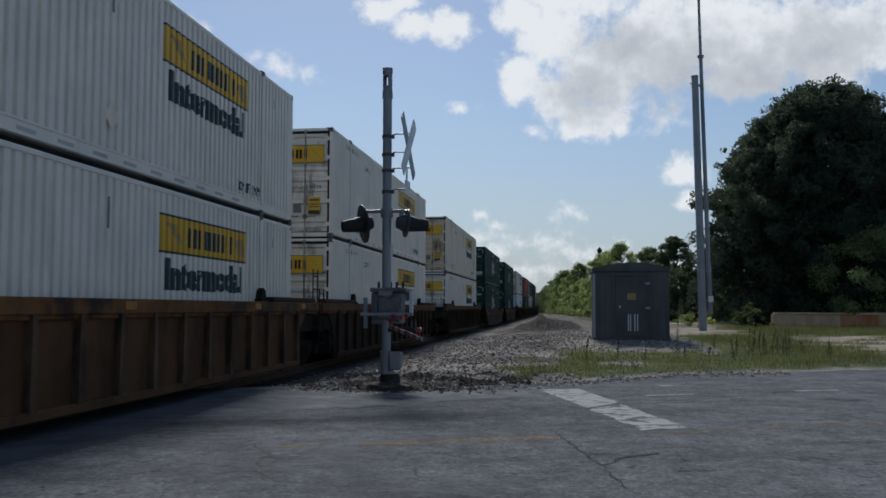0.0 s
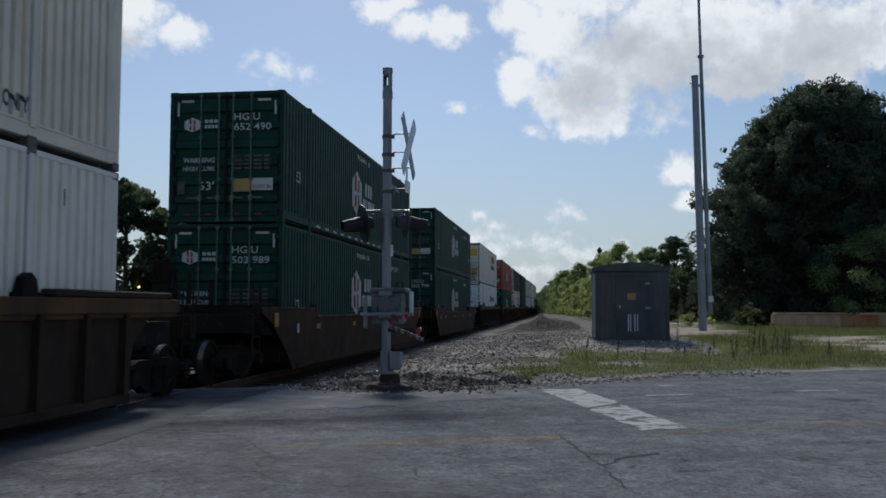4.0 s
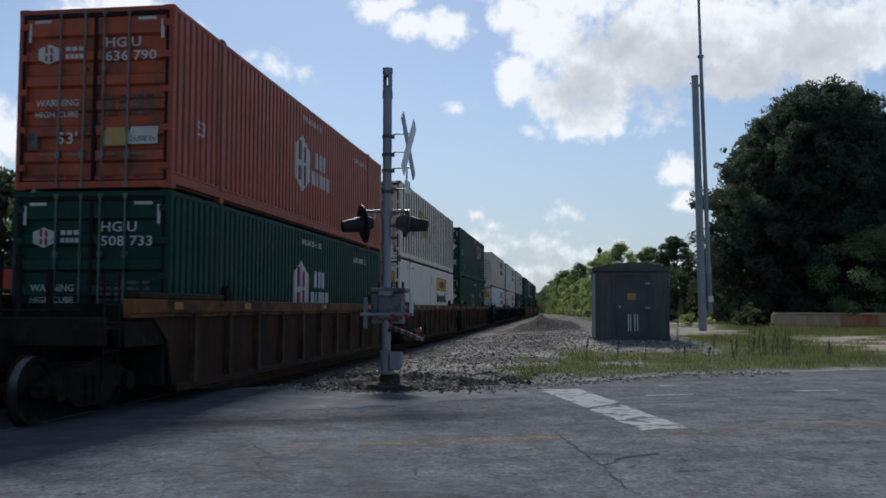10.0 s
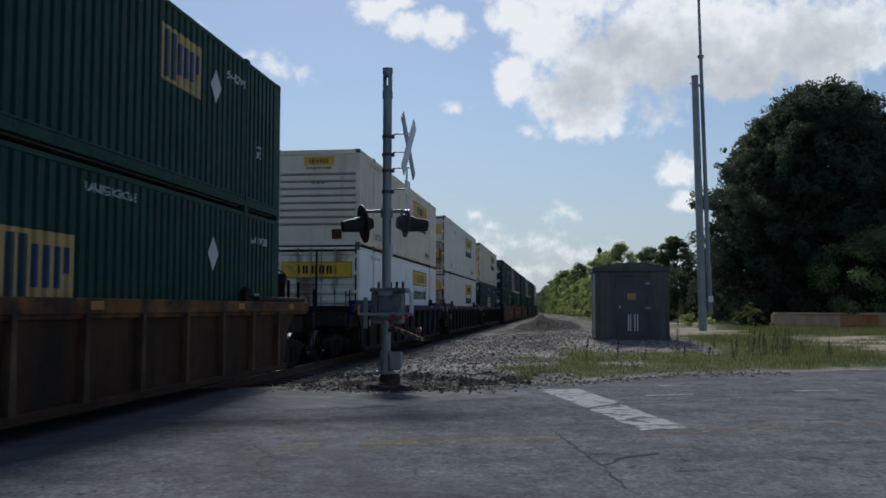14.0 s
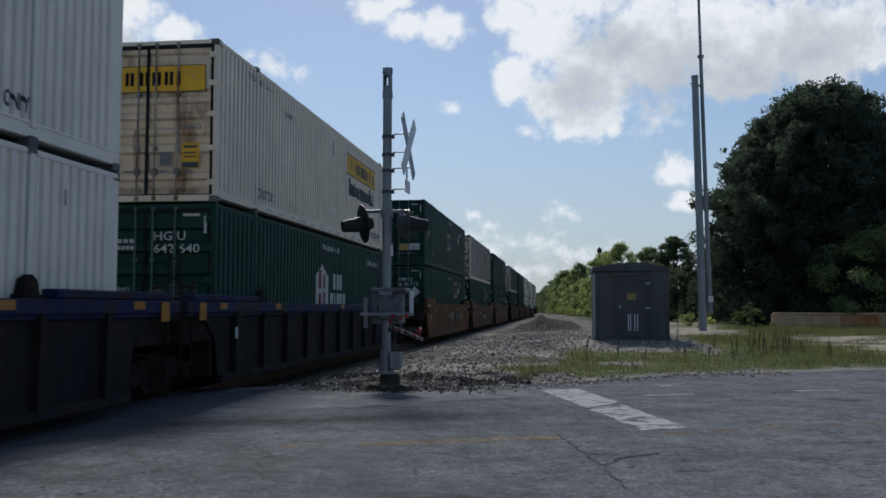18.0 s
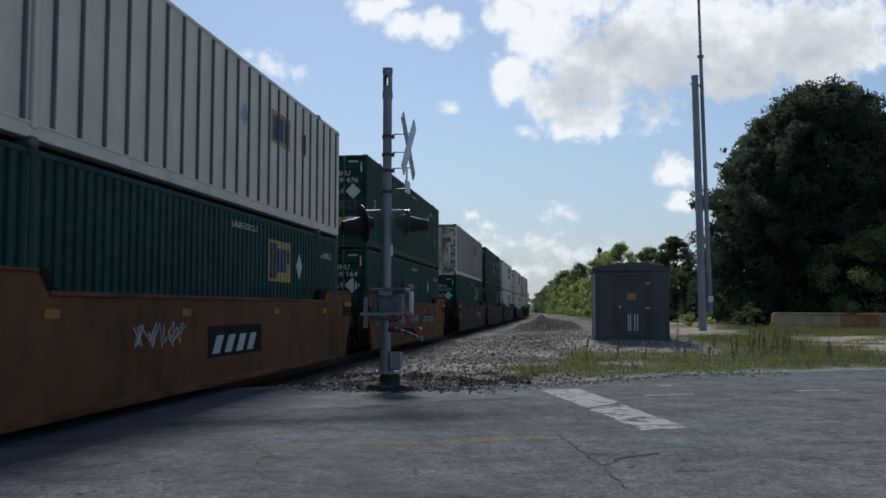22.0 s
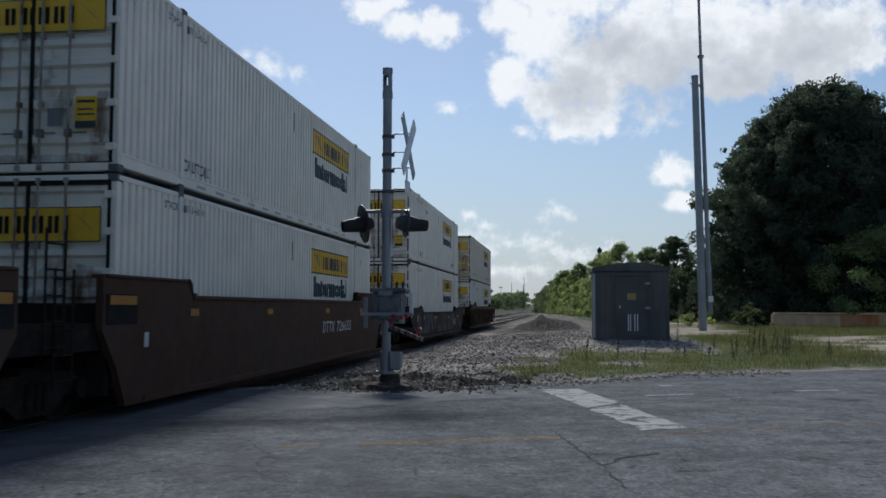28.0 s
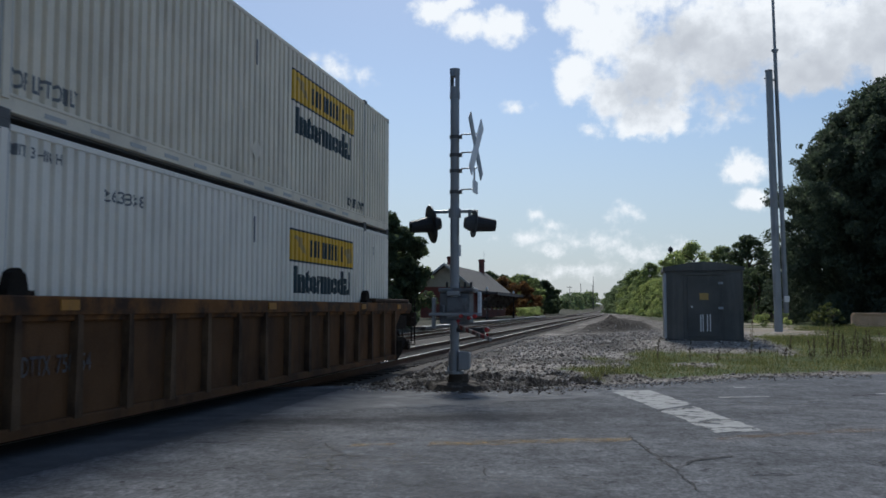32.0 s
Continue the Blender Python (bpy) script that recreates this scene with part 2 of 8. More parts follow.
def ground_z(x, y):
    past = y - edge_y(x)
    if past < 0.05:
        return -0.06
    k = smooth(0.05, 1.2, past)
    z = k * (0.28 * smooth(17, 42, y) * smooth(-4.6, 0.5, x) + 0.02 + lumps(x, y))
    z += 0.20 * math.exp(-((x - 2.2) / 3.4) ** 2 - ((y - 31.5) / 3.6) ** 2)
    for hx, hy, hz, hr in ((-1.9, 47.2, 0.34, 0.95), (-1.0, 46.9, 0.46, 0.9), (-0.1, 47.2, 0.30, 0.85), (0.6, 47.6, 0.14, 0.7)):
        z += hz * math.exp(-(((x - hx) / hr) ** 2 + ((y - hy) / 1.5) ** 2)) * (1 + 0.5 * noise.noise((x * 2.2, y * 2.2, 9)) + 0.3 * noise.noise((x * 5, y * 5, 4)))
    z += 0.25 * math.exp(-(((x + 2.6) / 1.0) ** 2 + ((y - 50) / 1.6) ** 2))
    z -= 0.32 * smooth(-4.6, -5.8, x) * k
    z += 0.45 * smooth(-14.0, -15.2, x) * smooth(30, 34, y) * k
    z += 3.2 * smooth(8, 24, x - max(0.0, 110 - y) * 0.12) * smooth(75, 130, y) * (1 - smooth(320, 420, y))
    z += 2.0 * smooth(19.8, 24, x) * smooth(50, 62, y) * (1 - smooth(90, 120, y))
    z += 4.0 * smooth(330, 700, y)
    return z


def cover(x, y):
    """Grass (1) or gravel (0), and the pale dirt track (second value)."""
    n = noise.noise((x * 0.35, y * 0.35, 5)) * 0.5 + noise.noise((x * 1.3, y * 1.3, 8)) * 0.35
    past = y - edge_y(x)
    strip = smooth(-2.2, -0.8, x + n) * smooth(0.3, 0.9, past + n * 0.6) * (1 - smooth(25.6, 27.6, y + n * 2.6 - 0.45 * max(0, x - 3)))
    strip *= smooth(-0.32, 0.12, noise.noise((x * 0.9, y * 0.5, 12)) + 0.16 * x)
    field = max(smooth(4.2, 5.2, x + n) * smooth(26, 29, y + n) * (1 - smooth(37, 40, y - 0.1 * x + n * 2)), smooth(7.5, 9.0, x + n) * smooth(39, 41, y + n))
    far = smooth(5.2, 6.5, x - (y - 60) * 0.015 + n * 2) * smooth(52, 56, y + n * 3) + smooth(1.4, 3.4, x + n * 2 + (y - 80) * 0.035) * smooth(66, 76, y)
    west = smooth(-14.5, -16, x + n)
    path = smooth(4.6, 5.6, x + n) * smooth(38, 40.5, y - 0.1 * x + n * 1.5) * (1 - smooth(7.8, 9.2, x + n - 0.06 * (y - 42))) * (1 - smooth(72, 76, y))
    path = max(path, smooth(8.0, 9.2, x + n * 1.5 - 0.03 * (y - 30)) * smooth(27.5, 29.0, y + n * 1.5 + 0.3 * (x - 8)) * (1 - smooth(38.5, 40.5, y + n * 1.2))) * smooth(-0.2, 0.15, noise.noise((x * 0.3, y * 1.1, 31)) + 0.12)
    g = min(1, max(strip * 0.9, field, far, west, smooth(30, 45, x) * smooth(0.5, 3, past), smooth(150, 260, abs(x))))
    soil = smooth(0.35, 0.75, math.exp(-((x + 2.9) / 1.9) ** 2 - ((y - 17.0) / 1.5) ** 2) + n * 0.5)
    soil = max(soil, smooth(0.2, 0.6, math.exp(-((x + 0.9) / 2.1) ** 2 - ((y - 46.6) / 2.2) ** 2)), smooth(0.3, 0.5, math.exp(-((x - 8.2) / 1.4) ** 2 - ((y - 26.3) / 1.0) ** 2) + n * 0.3))
    soil = max(soil, 0.62 * smooth(46, 52, y + n * 3) * (1 - smooth(150, 200, y)) * smooth(-5.4, -4.4, x) * (1 - smooth(4, 8, x)) * smooth(-0.35, 0.2, n + 0.1), 0.75 * smooth(-9.2, -9.6, x) * smooth(18, 19, y))
    soil = max(soil, 0.75 * smooth(-0.05, 0.3, noise.noise((x * 0.55, y * 0.3, 17)) + 0.4 * n) * smooth(-5.6, -5.0, x) * (1 - smooth(0.0, 1.4, x)) * smooth(0.2, 1.0, past))
    return smooth(0.15, 0.6, g) * (1 - 0.9 * path), path, soil


def spaced(*runs):
    out = []
    for a, b, n in runs:
        out += [a + (b - a) * i / n for i in range(n)]
    return out + [runs[-1][1]]


gx = spaced((-3500, -200, 8), (-200, -40, 10), (-40, -14, 16), (-14, 20, 90), (20, 60, 20), (60, 200, 14), (200, 3500, 8))
gy = spaced((-3500, -300, 6), (-300, -20, 10), (-20, 14, 14), (14, 54, 110), (54, 130, 40), (130, 420, 40), (420, 3800, 10))
gv, gf, gc = [], [], []
for yy in gy:
    for xx in gx:
        gv.append((xx, yy, ground_z(xx, yy)))
        gc.append(cover(xx, yy))
for j in range(len(gy) - 1):
    for i in range(len(gx) - 1):
        a = j * len(gx) + i
        gf.append((a, a + 1, a + 1 + len(gx), a + len(gx)))
gm = bpy.data.meshes.new("ground")
gm.from_pydata(gv, [], gf)
for p in gm.polygons:
    p.use_smooth = True
at_g = gm.color_attributes.new("cover", "FLOAT_COLOR", "POINT")
at_g.data.foreach_set("color", [c for g, p, d in gc for c in (g, p, d, 1)])


def ground_material():
    m, nd, lk, bs = nodes_of("gravel_dirt_and_grass")
    at = nd.new("ShaderNodeAttribute")
    at.attribute_name = "cover"
    sp = nd.new("ShaderNodeSeparateColor")
    lk.new(at.outputs["Color"], sp.inputs[0])
    vo = nd.new("ShaderNodeTexVoronoi")
    vo.inputs["Scale"].default_value = 13
    tc = nd.new("ShaderNodeTexCoord")
    lk.new(tc.outputs["Object"], vo.inputs["Vector"])
    bw = nd.new("ShaderNodeRGBToBW")
    lk.new(vo.outputs["Color"], bw.inputs[0])
    stones = ramp(nd, lk, bw.outputs[0], [(0.1, (0.13, 0.112, 0.092)), (0.5, (0.30, 0.265, 0.225)), (0.9, (0.52, 0.475, 0.42))])
    soil = ramp(nd, lk, noise_tex(nd, lk, 0.6, 6), [(0.35, (0.13, 0.11, 0.086)), (0.65, (0.34, 0.305, 0.265))])
    gravel = mixc(nd, lk, ramp(nd, lk, noise_tex(nd, lk, 1.1, 5), [(0.42, (0.25,) * 3), (0.6, (0.85,) * 3)]), soil, stones)
    grass = ramp(nd, lk, noise_tex(nd, lk, 1.6, 7), [(0.3, (0.05, 0.07, 0.026)), (0.5, (0.085, 0.11, 0.038)), (0.7, (0.19, 0.17, 0.09))])
    path = ramp(nd, lk, noise_tex(nd, lk, 0.9, 6), [(0.3, (0.30, 0.24, 0.165)), (0.7, (0.45, 0.39, 0.30))])
    c = mixc(nd, lk, sp.outputs[0], gravel, grass)
    c = mixc(nd, lk, sp.outputs[1], c, path)
    damp = ramp(nd, lk, bw.outputs[0], [(0.1, (0.024, 0.019, 0.015)), (0.6, (0.05, 0.041, 0.033)), (0.95, (0.12, 0.105, 0.09))])
    lk.new(mixc(nd, lk, sp.outputs[2], c, damp), bs.inputs["Base Color"])
    bs.inputs["Roughness"].default_value = 0.95
    bs.inputs["Specular IOR Level"].default_value = 0.2
    b = nd.new("ShaderNodeBump")
    b.inputs["Strength"].default_value, b.inputs["Distance"].default_value = 0.8, 0.04
    lk.new(vo.outputs["Distance"], b.inputs["Height"])
    lk.new(b.outputs[0], bs.inputs["Normal"])
    return m


M["ground"] = ground_material()
gm.materials.append(M["ground"])
ground = tagged(new("ground", gm), "grey gravel and weedy grass ground beside the tracks", "ground", kind="structure")


def times(nd, lk, *cols):
    """Product of colours."""
    out = cols[0]
    for c in cols[1:]:
        m = nd.new("ShaderNodeMix")
        m.data_type, m.blend_type = "RGBA", "MULTIPLY"
        m.inputs[0].default_value = 1
        lk.new(out, m.inputs[6]), lk.new(c, m.inputs[7])
        out = m.outputs[2]
    return out


def road_tex(nd, lk, scale, stretch, shift=(0, 0, 0), detail=7, rough=0.6):
    """Noise that runs along the slanting road."""
    tc = nd.new("ShaderNodeTexCoord")
    mp = nd.new("ShaderNodeMapping")
    mp.inputs["Rotation"].default_value = (0, 0, radians(-15.3))
    mp.inputs["Scale"].default_value = stretch
    mp.inputs["Location"].default_value = shift
    lk.new(tc.outputs["Object"], mp.inputs[0])
    n = nd.new("ShaderNodeTexNoise")
    n.inputs["Scale"].default_value, n.inputs["Detail"].default_value, n.inputs["Roughness"].default_value = scale, detail, rough
    lk.new(mp.outputs[0], n.inputs["Vector"])
    return n.outputs["Fac"]


def grey(*stops):
    return [(p, (v, v, v)) for p, v in stops]


def oil_band(nd, lk):
    """The dark drip-stained strip in the middle of the far lane, fading to the right."""
    tc = nd.new("ShaderNodeTexCoord")
    dot = nd.new("ShaderNodeVectorMath")
    dot.operation = "DOT_PRODUCT"
    dot.inputs[1].default_value = (-0.40, 0.917, 0)
    lk.new(tc.outputs["Object"], dot.inputs[0])
    wob = nd.new("ShaderNodeMath")
    wob.operation = "MULTIPLY_ADD"
    lk.new(road_tex(nd, lk, 1.4, (0.3, 1, 1), (2, 3, 0), 5), wob.inputs[0])
    wob.inputs[1].default_value = 1.3
    lk.new(dot.outputs["Value"], wob.inputs[2])
    mr = nd.new("ShaderNodeMapRange")
    mr.inputs[1].default_value, mr.inputs[2].default_value = 11.5, 13.4
    lk.new(wob.outputs[0], mr.inputs[0])
    across = ramp(nd, lk, mr.outputs[0], grey((0.0, 0), (0.36, 0.8), (0.52, 1.0), (0.72, 0.5), (1.0, 0)))
    sx = nd.new("ShaderNodeSeparateXYZ")
    lk.new(tc.outputs["Object"], sx.inputs[0])
    m2 = nd.new("ShaderNodeMapRange")
    m2.inputs[1].default_value, m2.inputs[2].default_value = -8.0, 2.0
    lk.new(sx.outputs[0], m2.inputs[0])
    return times(nd, lk, across, ramp(nd, lk, m2.outputs[0], grey((0.0, 0.7), (0.45, 1.0), (0.65, 0.6), (1.0, 0.2))))


def asphalt():
    m, nd, lk, bs = nodes_of("worn_grey_asphalt")
    wide = ramp(nd, lk, road_tex(nd, lk, 0.55, (0.5, 1.0, 1)), [(0.32, (0.094, 0.097, 0.103)), (0.5, (0.124, 0.128, 0.135)), (0.68, (0.165, 0.168, 0.174))])
    blotch = ramp(nd, lk, road_tex(nd, lk, 1.7, (1.0, 0.9, 1), (6, 1, 0), 9, 0.66), grey((0.3, 0.66), (0.5, 1.0), (0.7, 1.32)))
    mid = ramp(nd, lk, road_tex(nd, lk, 6.0, (1.0, 0.7, 1), (1, 5, 0), 9, 0.78), grey((0.3, 0.55), (0.5, 1.02), (0.7, 1.5)))
    fine = ramp(nd, lk, noise_tex(nd, lk, 22, 6, (1, 0.6, 1), 0.8), grey((0.3, 0.45), (0.5, 1.03), (0.7, 1.7)))
    flakes = ramp(nd, lk, road_tex(nd, lk, 5.5, (0.9, 0.8, 1), (9, 2, 0), 6, 0.7), grey((0.34, 0.42), (0.40, 1.0), (0.64, 1.0), (0.70, 1.35)))
    pits = times(nd, lk, flakes, ramp(nd, lk, road_tex(nd, lk, 2.2, (0.7, 1.2, 1), (4, 8, 0), 8, 0.74), grey((0.30, 0.5), (0.38, 1.0))))
    c = times(nd, lk, wide, blotch, mid, fine, pits)
    c = mixc(nd, lk, oil_band(nd, lk), c, times(nd, lk, c, ramp(nd, lk, fine, [(0.0, (0.20, 0.21, 0.23)), (1.0, (0.28, 0.28, 0.3))])))
    lk.new(c, bs.inputs["Base Color"])
    bs.inputs["Roughness"].default_value = 0.92
    bs.inputs["Specular IOR Level"].default_value = 0.1
    bp = nd.new("ShaderNodeBump")
    bp.inputs["Strength"].default_value, bp.inputs["Distance"].default_value = 0.6, 0.012
    lk.new(noise_tex(nd, lk, 38, 6, rough=0.7), bp.inputs["Height"])
    lk.new(bp.outputs[0], bs.inputs["Normal"])
    return m


def worn_paint(name, base, keep, scale, stretch=(0.4, 1, 1), most=1.0, vary=0.2):
    """Road paint that has flaked away in places: keep is the noise range from bare to painted."""
    m, nd, lk, bs = nodes_of(name)
    tone = ramp(nd, lk, noise_tex(nd, lk, 7, 5), grey((0.3, 1 - vary), (0.7, 1 + vary)))
    bs.inputs["Roughness"].default_value = 0.8
    bs.inputs["Specular IOR Level"].default_value = 0.1
    c = nd.new("ShaderNodeRGB")
    c.outputs[0].default_value = (*base, 1)
    lk.new(times(nd, lk, c.outputs[0], tone), bs.inputs["Base Color"])
    a = ramp(nd, lk, road_tex(nd, lk, scale, stretch, (3, 1, 0), 8, 0.68), grey((keep[0], 0.0), (keep[1], most)))
    cl = nd.new("ShaderNodeBsdfTransparent")
    mx = nd.new("ShaderNodeMixShader")
    lk.new(a, mx.inputs[0])
    lk.new(cl.outputs[0], mx.inputs[1]), lk.new(bs.outputs[0], mx.inputs[2])
    lk.new(mx.outputs[0], nd["Material Output"].inputs[0])
    return m


M["asphalt"] = asphalt()
M["tar"] = surface("dark_tar_seam", (0.018, 0.018, 0.02), 0.8, vary=0.3, dirt=(0.07, 0.07, 0.07), dirt_at=(0.58, 0.66), dirt_scale=9, bump=0.3)
M["patch"] = surface("pale_concrete_patch", (0.19, 0.193, 0.197), 0.95, vary=0.3, dirt=(0.12, 0.12, 0.125), dirt_at=(0.44, 0.66), dirt_scale=2.4, bump=0.4, grain=18, spec=0.1)
M["apron"] = surface("dark_crossing_asphalt", (0.09, 0.094, 0.101), 0.9, vary=0.25, dirt=(0.12, 0.122, 0.128), dirt_at=(0.5, 0.7), dirt_scale=2.0, bump=0.4, grain=22, spec=0.1)
M["line_white"] = worn_paint("worn_white_road_paint", (0.42, 0.42, 0.405), (0.36, 0.47), 3.4, (1.0, 1.2, 1), 0.9)
M["line_white_worn"] = worn_paint("flaking_white_road_paint", (0.42, 0.42, 0.405), (0.39, 0.49), 3.6, (1.0, 1.1, 1), 0.9)
M["line_yellow"] = worn_paint("faded_yellow_road_paint", (0.36, 0.25, 0.12), (0.40, 0.66), 7.0, (0.8, 1.0, 1), 0.8)
M["line_orange"] = worn_paint("nearly_gone_orange_road_paint", (0.30, 0.19, 0.10), (0.42, 0.70), 6.0, (0.7, 1.0, 1), 0.6)
M["stain"] = worn_paint("dark_oil_stain", (0.045, 0.046, 0.05), (0.44, 0.64), 4.0, (0.8, 1, 1), 0.6)
M["pale_scuff"] = worn_paint("pale_scuffed_asphalt", (0.21, 0.212, 0.215), (0.42, 0.70), 5.0, (0.5, 1, 1), 0.5, 0.4)

# The road crosses the tracks at a slant; U runs along it, W across it.
U, W = Vector((0.965, 0.263, 0)).normalized(), Vector((-0.263, 0.965, 0)).normalized()
bm = bmesh.new()
near = [(x, -9 + 0.272 * x) for x, _ in EDGE]
jag = []
for k in range(len(EDGE) - 1):
    (xa, ya), (xb, yb) = EDGE[k], EDGE[k + 1]
    steps = max(1, int(min(40, (xb - xa) / 0.25))) if -12 < xa < 30 else 1
    for s in range(steps):
        x = xa + (xb - xa) * s / steps
        w = 0.22 * noise.noise((x * 1.3, 0, 2)) + 0.1 * noise.noise((x * 4.1, 0, 7))
        jag.append((x, ya + (yb - ya) * s / steps + (w if steps > 1 else 0)))
jag.append(EDGE[-1])
for (x, y), (x2, y2) in zip(jag, jag[1:]):
    q = [bm.verts.new(c) for c in ((x, -9 + 0.272 * x, 0), (x2, -9 + 0.272 * x2, 0), (x2, y2, 0), (x, y, 0))]
    bm.faces.new(q)
    e = [bm.verts.new(c) for c in ((x, y, 0), (x2, y2, 0), (x2, y2, -0.09), (x, y, -0.09))]
    bm.faces.new(e)
bmesh.ops.remove_doubles(bm, verts=bm.verts, dist=0.001)
bmesh.ops.recalc_face_normals(bm, faces=bm.faces)
road = tagged(new("road", mesh_of("road", bm, M["asphalt"])), "worn grey asphalt road with cracks over the level crossing", "road", kind="structure")


def lay(name, corners, material, z=0.004, rough_edge=0.0, label=""):
    """A thin flat piece of paint or asphalt on the road, with an uneven edge."""
    bm = bmesh.new()
    pts = []
    n = len(corners)
    for i in range(n):
        a, b = Vector((*corners[i], 0)), Vector((*corners[(i + 1) % n], 0))
        steps = max(1, int((b - a).length / 0.12)) if rough_edge else 1
        for s in range(steps):
            p = a.lerp(b, s / steps)
            p += Vector((noise.noise((p.x * 6, p.y * 6, 1)), noise.noise((p.x * 6, p.y * 6, 4)), 0)) * rough_edge
            pts.append(bm.verts.new((p.x, p.y, z)))
    f = bm.faces.new(pts)
    if f.normal.z < 0:
        f.normal_flip()
    bmesh.ops.triangulate(bm, faces=[f])
    return part(name, bm, material, road, label)


def along(w, u0, u1, width, c=(0, 10.3)):
    o = Vector((*c, 0)) + W * w
    return [tuple((o + U * a + W * b)[:2]) for a, b in ((u0, -width / 2), (u1, -width / 2), (u1, width / 2), (u0, width / 2))]


lay("stop_bar", ((-0.44, 16.19), (0.26, 16.5), (0.82, 14.22), (0.33, 13.37)), M["line_white"], 0.006, 0.05, "worn white stop bar")
lay("stop_bar", ((0.36, 13.25), (0.86, 13.95), (1.48, 11.33), (0.92, 11.01)), M["line_white_worn"], 0.006, 0.07, "worn white stop bar")
lay("edge_line", ((1.34, 15.34), (2.15, 15.65), (2.13, 15.78), (1.32, 15.46)), M["line_white"], 0.006, 0.02, "faded white edge line")
lay("edge_line", ((4.01, 16.55), (4.83, 16.88), (4.81, 17.02), (3.99, 16.70)), M["line_white"], 0.006, 0.02, "faded white edge line")
lay("edge_line", ((1.78, 17.3), (2.0, 17.35), (1.98, 17.5), (1.76, 17.45)), M["line_white"], 0.006, 0.03, "faded white edge line")
lay("centre_line", ((-2.15, 9.34), (-1.2, 9.68), (-0.06, 10.12), (-0.08, 10.44), (-1.2, 10.03), (-2.15, 9.64)), M["line_yellow"], 0.006, 0.09, "faded yellow centre line")
lay("centre_line", ((-2.95, 9.12), (-2.5, 9.28), (-2.52, 9.47), (-2.95, 9.3)), M["line_yellow"], 0.006, 0.09, "faded yellow centre line")
lay("centre_line", ((0.85, 10.40), (2.5, 11.42), (9.5, 13.8), (9.5, 14.05), (2.5, 11.75), (0.85, 10.66)), M["line_orange"], 0.006, 0.1, "nearly worn-off orange centre line")
lay("centre_line", ((9.5, 13.8), (40, 22.2), (40, 22.4), (9.5, 14.05)), M["line_orange"], 0.006, 0, "nearly worn-off orange centre line")
for x, y, a, b in ((2.37, 12.15, 0.34, 0.22), (1.75, 9.76, 0.22, 0.2), (2.5, 9.25, 0.5, 0.16), (-2.17, 9.02, 0.14, 0.1), (-1.83, 8.4, 0.12, 0.06), (-1.7, 8.45, 0.05, 0.04), (1.72, 13.17, 0.6, 0.16), (4.43, 15.16, 0.6, 0.3),
                   (-1.0, 9.54, 0.1, 0.12), (3.4, 12.4, 0.5, 0.2), (0.9, 14.6, 0.5, 0.14), (-3.1, 15.05, 0.24, 0.16), (-2.6, 14.3, 0.4, 0.12), (5.4, 13.9, 0.7, 0.22), (1.2, 8.4, 0.5, 0.12), (-3.95, 10.2, 0.5, 0.1), (3.1, 10.4, 0.6, 0.14), (3.9, 16.4, 0.7, 0.2), (0.2, 15.9, 0.6, 0.14)):
    a, b = a * 0.6, b * 0.8
    pts = [(Vector((x, y, 0)) + (U * a * math.cos(k * 0.524) + W * b * math.sin(k * 0.524)) * random.uniform(0.6, 1.25))[:2] for k in range(12)]
    lay("oil_stain", pts, M["stain"], 0.005, 0.06, "dark oil stain on the asphalt")
for x, y, a, b in ((-2.6, 8.3, 0.9, 0.5), (-1.2, 7.4, 1.0, 0.5), (-2.3, 14.8, 1.5, 0.5), (-1.9, 9.9, 1.2, 0.22), (1.9, 14.6, 1.1, 0.3), (3.2, 9.4, 1.2, 0.4), (0.5, 15.0, 0.7, 0.3), (-4.2, 9.5, 0.8, 0.5)):
    pts = [(Vector((x, y, 0)) + U * a * math.cos(k * 0.524) + W * b * math.sin(k * 0.524))[:2] for k in range(12)]
    lay("scuffed_patch", pts, M["pale_scuff"], 0.0045, 0.2, "pale scuffed asphalt")
lay("asphalt_patch", ((-4.6, 14.1), (-2.2, 14.2), (-0.9, 15.6), (-1.3, 16.2), (-3.4, 15.3), (-4.7, 15.4)), M["patch"], 0.004, 0.16, "pale worn patch in the asphalt")
lay("asphalt_patch", ((-4.93, 11.9), (-3.4, 12.7), (-2.7, 14.0), (-3.3, 15.3), (-5.05, 15.5), (-5.0, 13.6)), M["patch"], 0.0042, 0.12, "pale worn patch in the asphalt")
lay("asphalt_patch", ((-3.73, 14.55), (-3.39, 15.09), (-2.15, 15.89), (-0.97, 15.94), (-0.5, 15.27), (-1.07, 14.63), (-2.06, 13.88), (-2.92, 12.97), (-3.44, 12.9)), M["patch"], 0.0044, 0.2, "pale worn strip along the road edge")
lay("asphalt_patch", ((-3.16, 7.37), (-3.41, 8.85), (-3.05, 9.27), (-2.14, 9.02), (-1.87, 8.32), (-2.34, 7.74), (-2.4, 7.18), (-2.7, 6.85)), M["pale_scuff"], 0.0043, 0.12, "pale scuffed asphalt")
lay("crossing_apron", ((-8.9, 4.0), (-5.2, 4.0), (-5.1, 7.7), (-4.82, 9.2), (-4.96, 12.0), (-5.1, 15.6), (-8.9, 14.6)), M["apron"], 0.0046, 0.09, "dark older asphalt beside the rails")


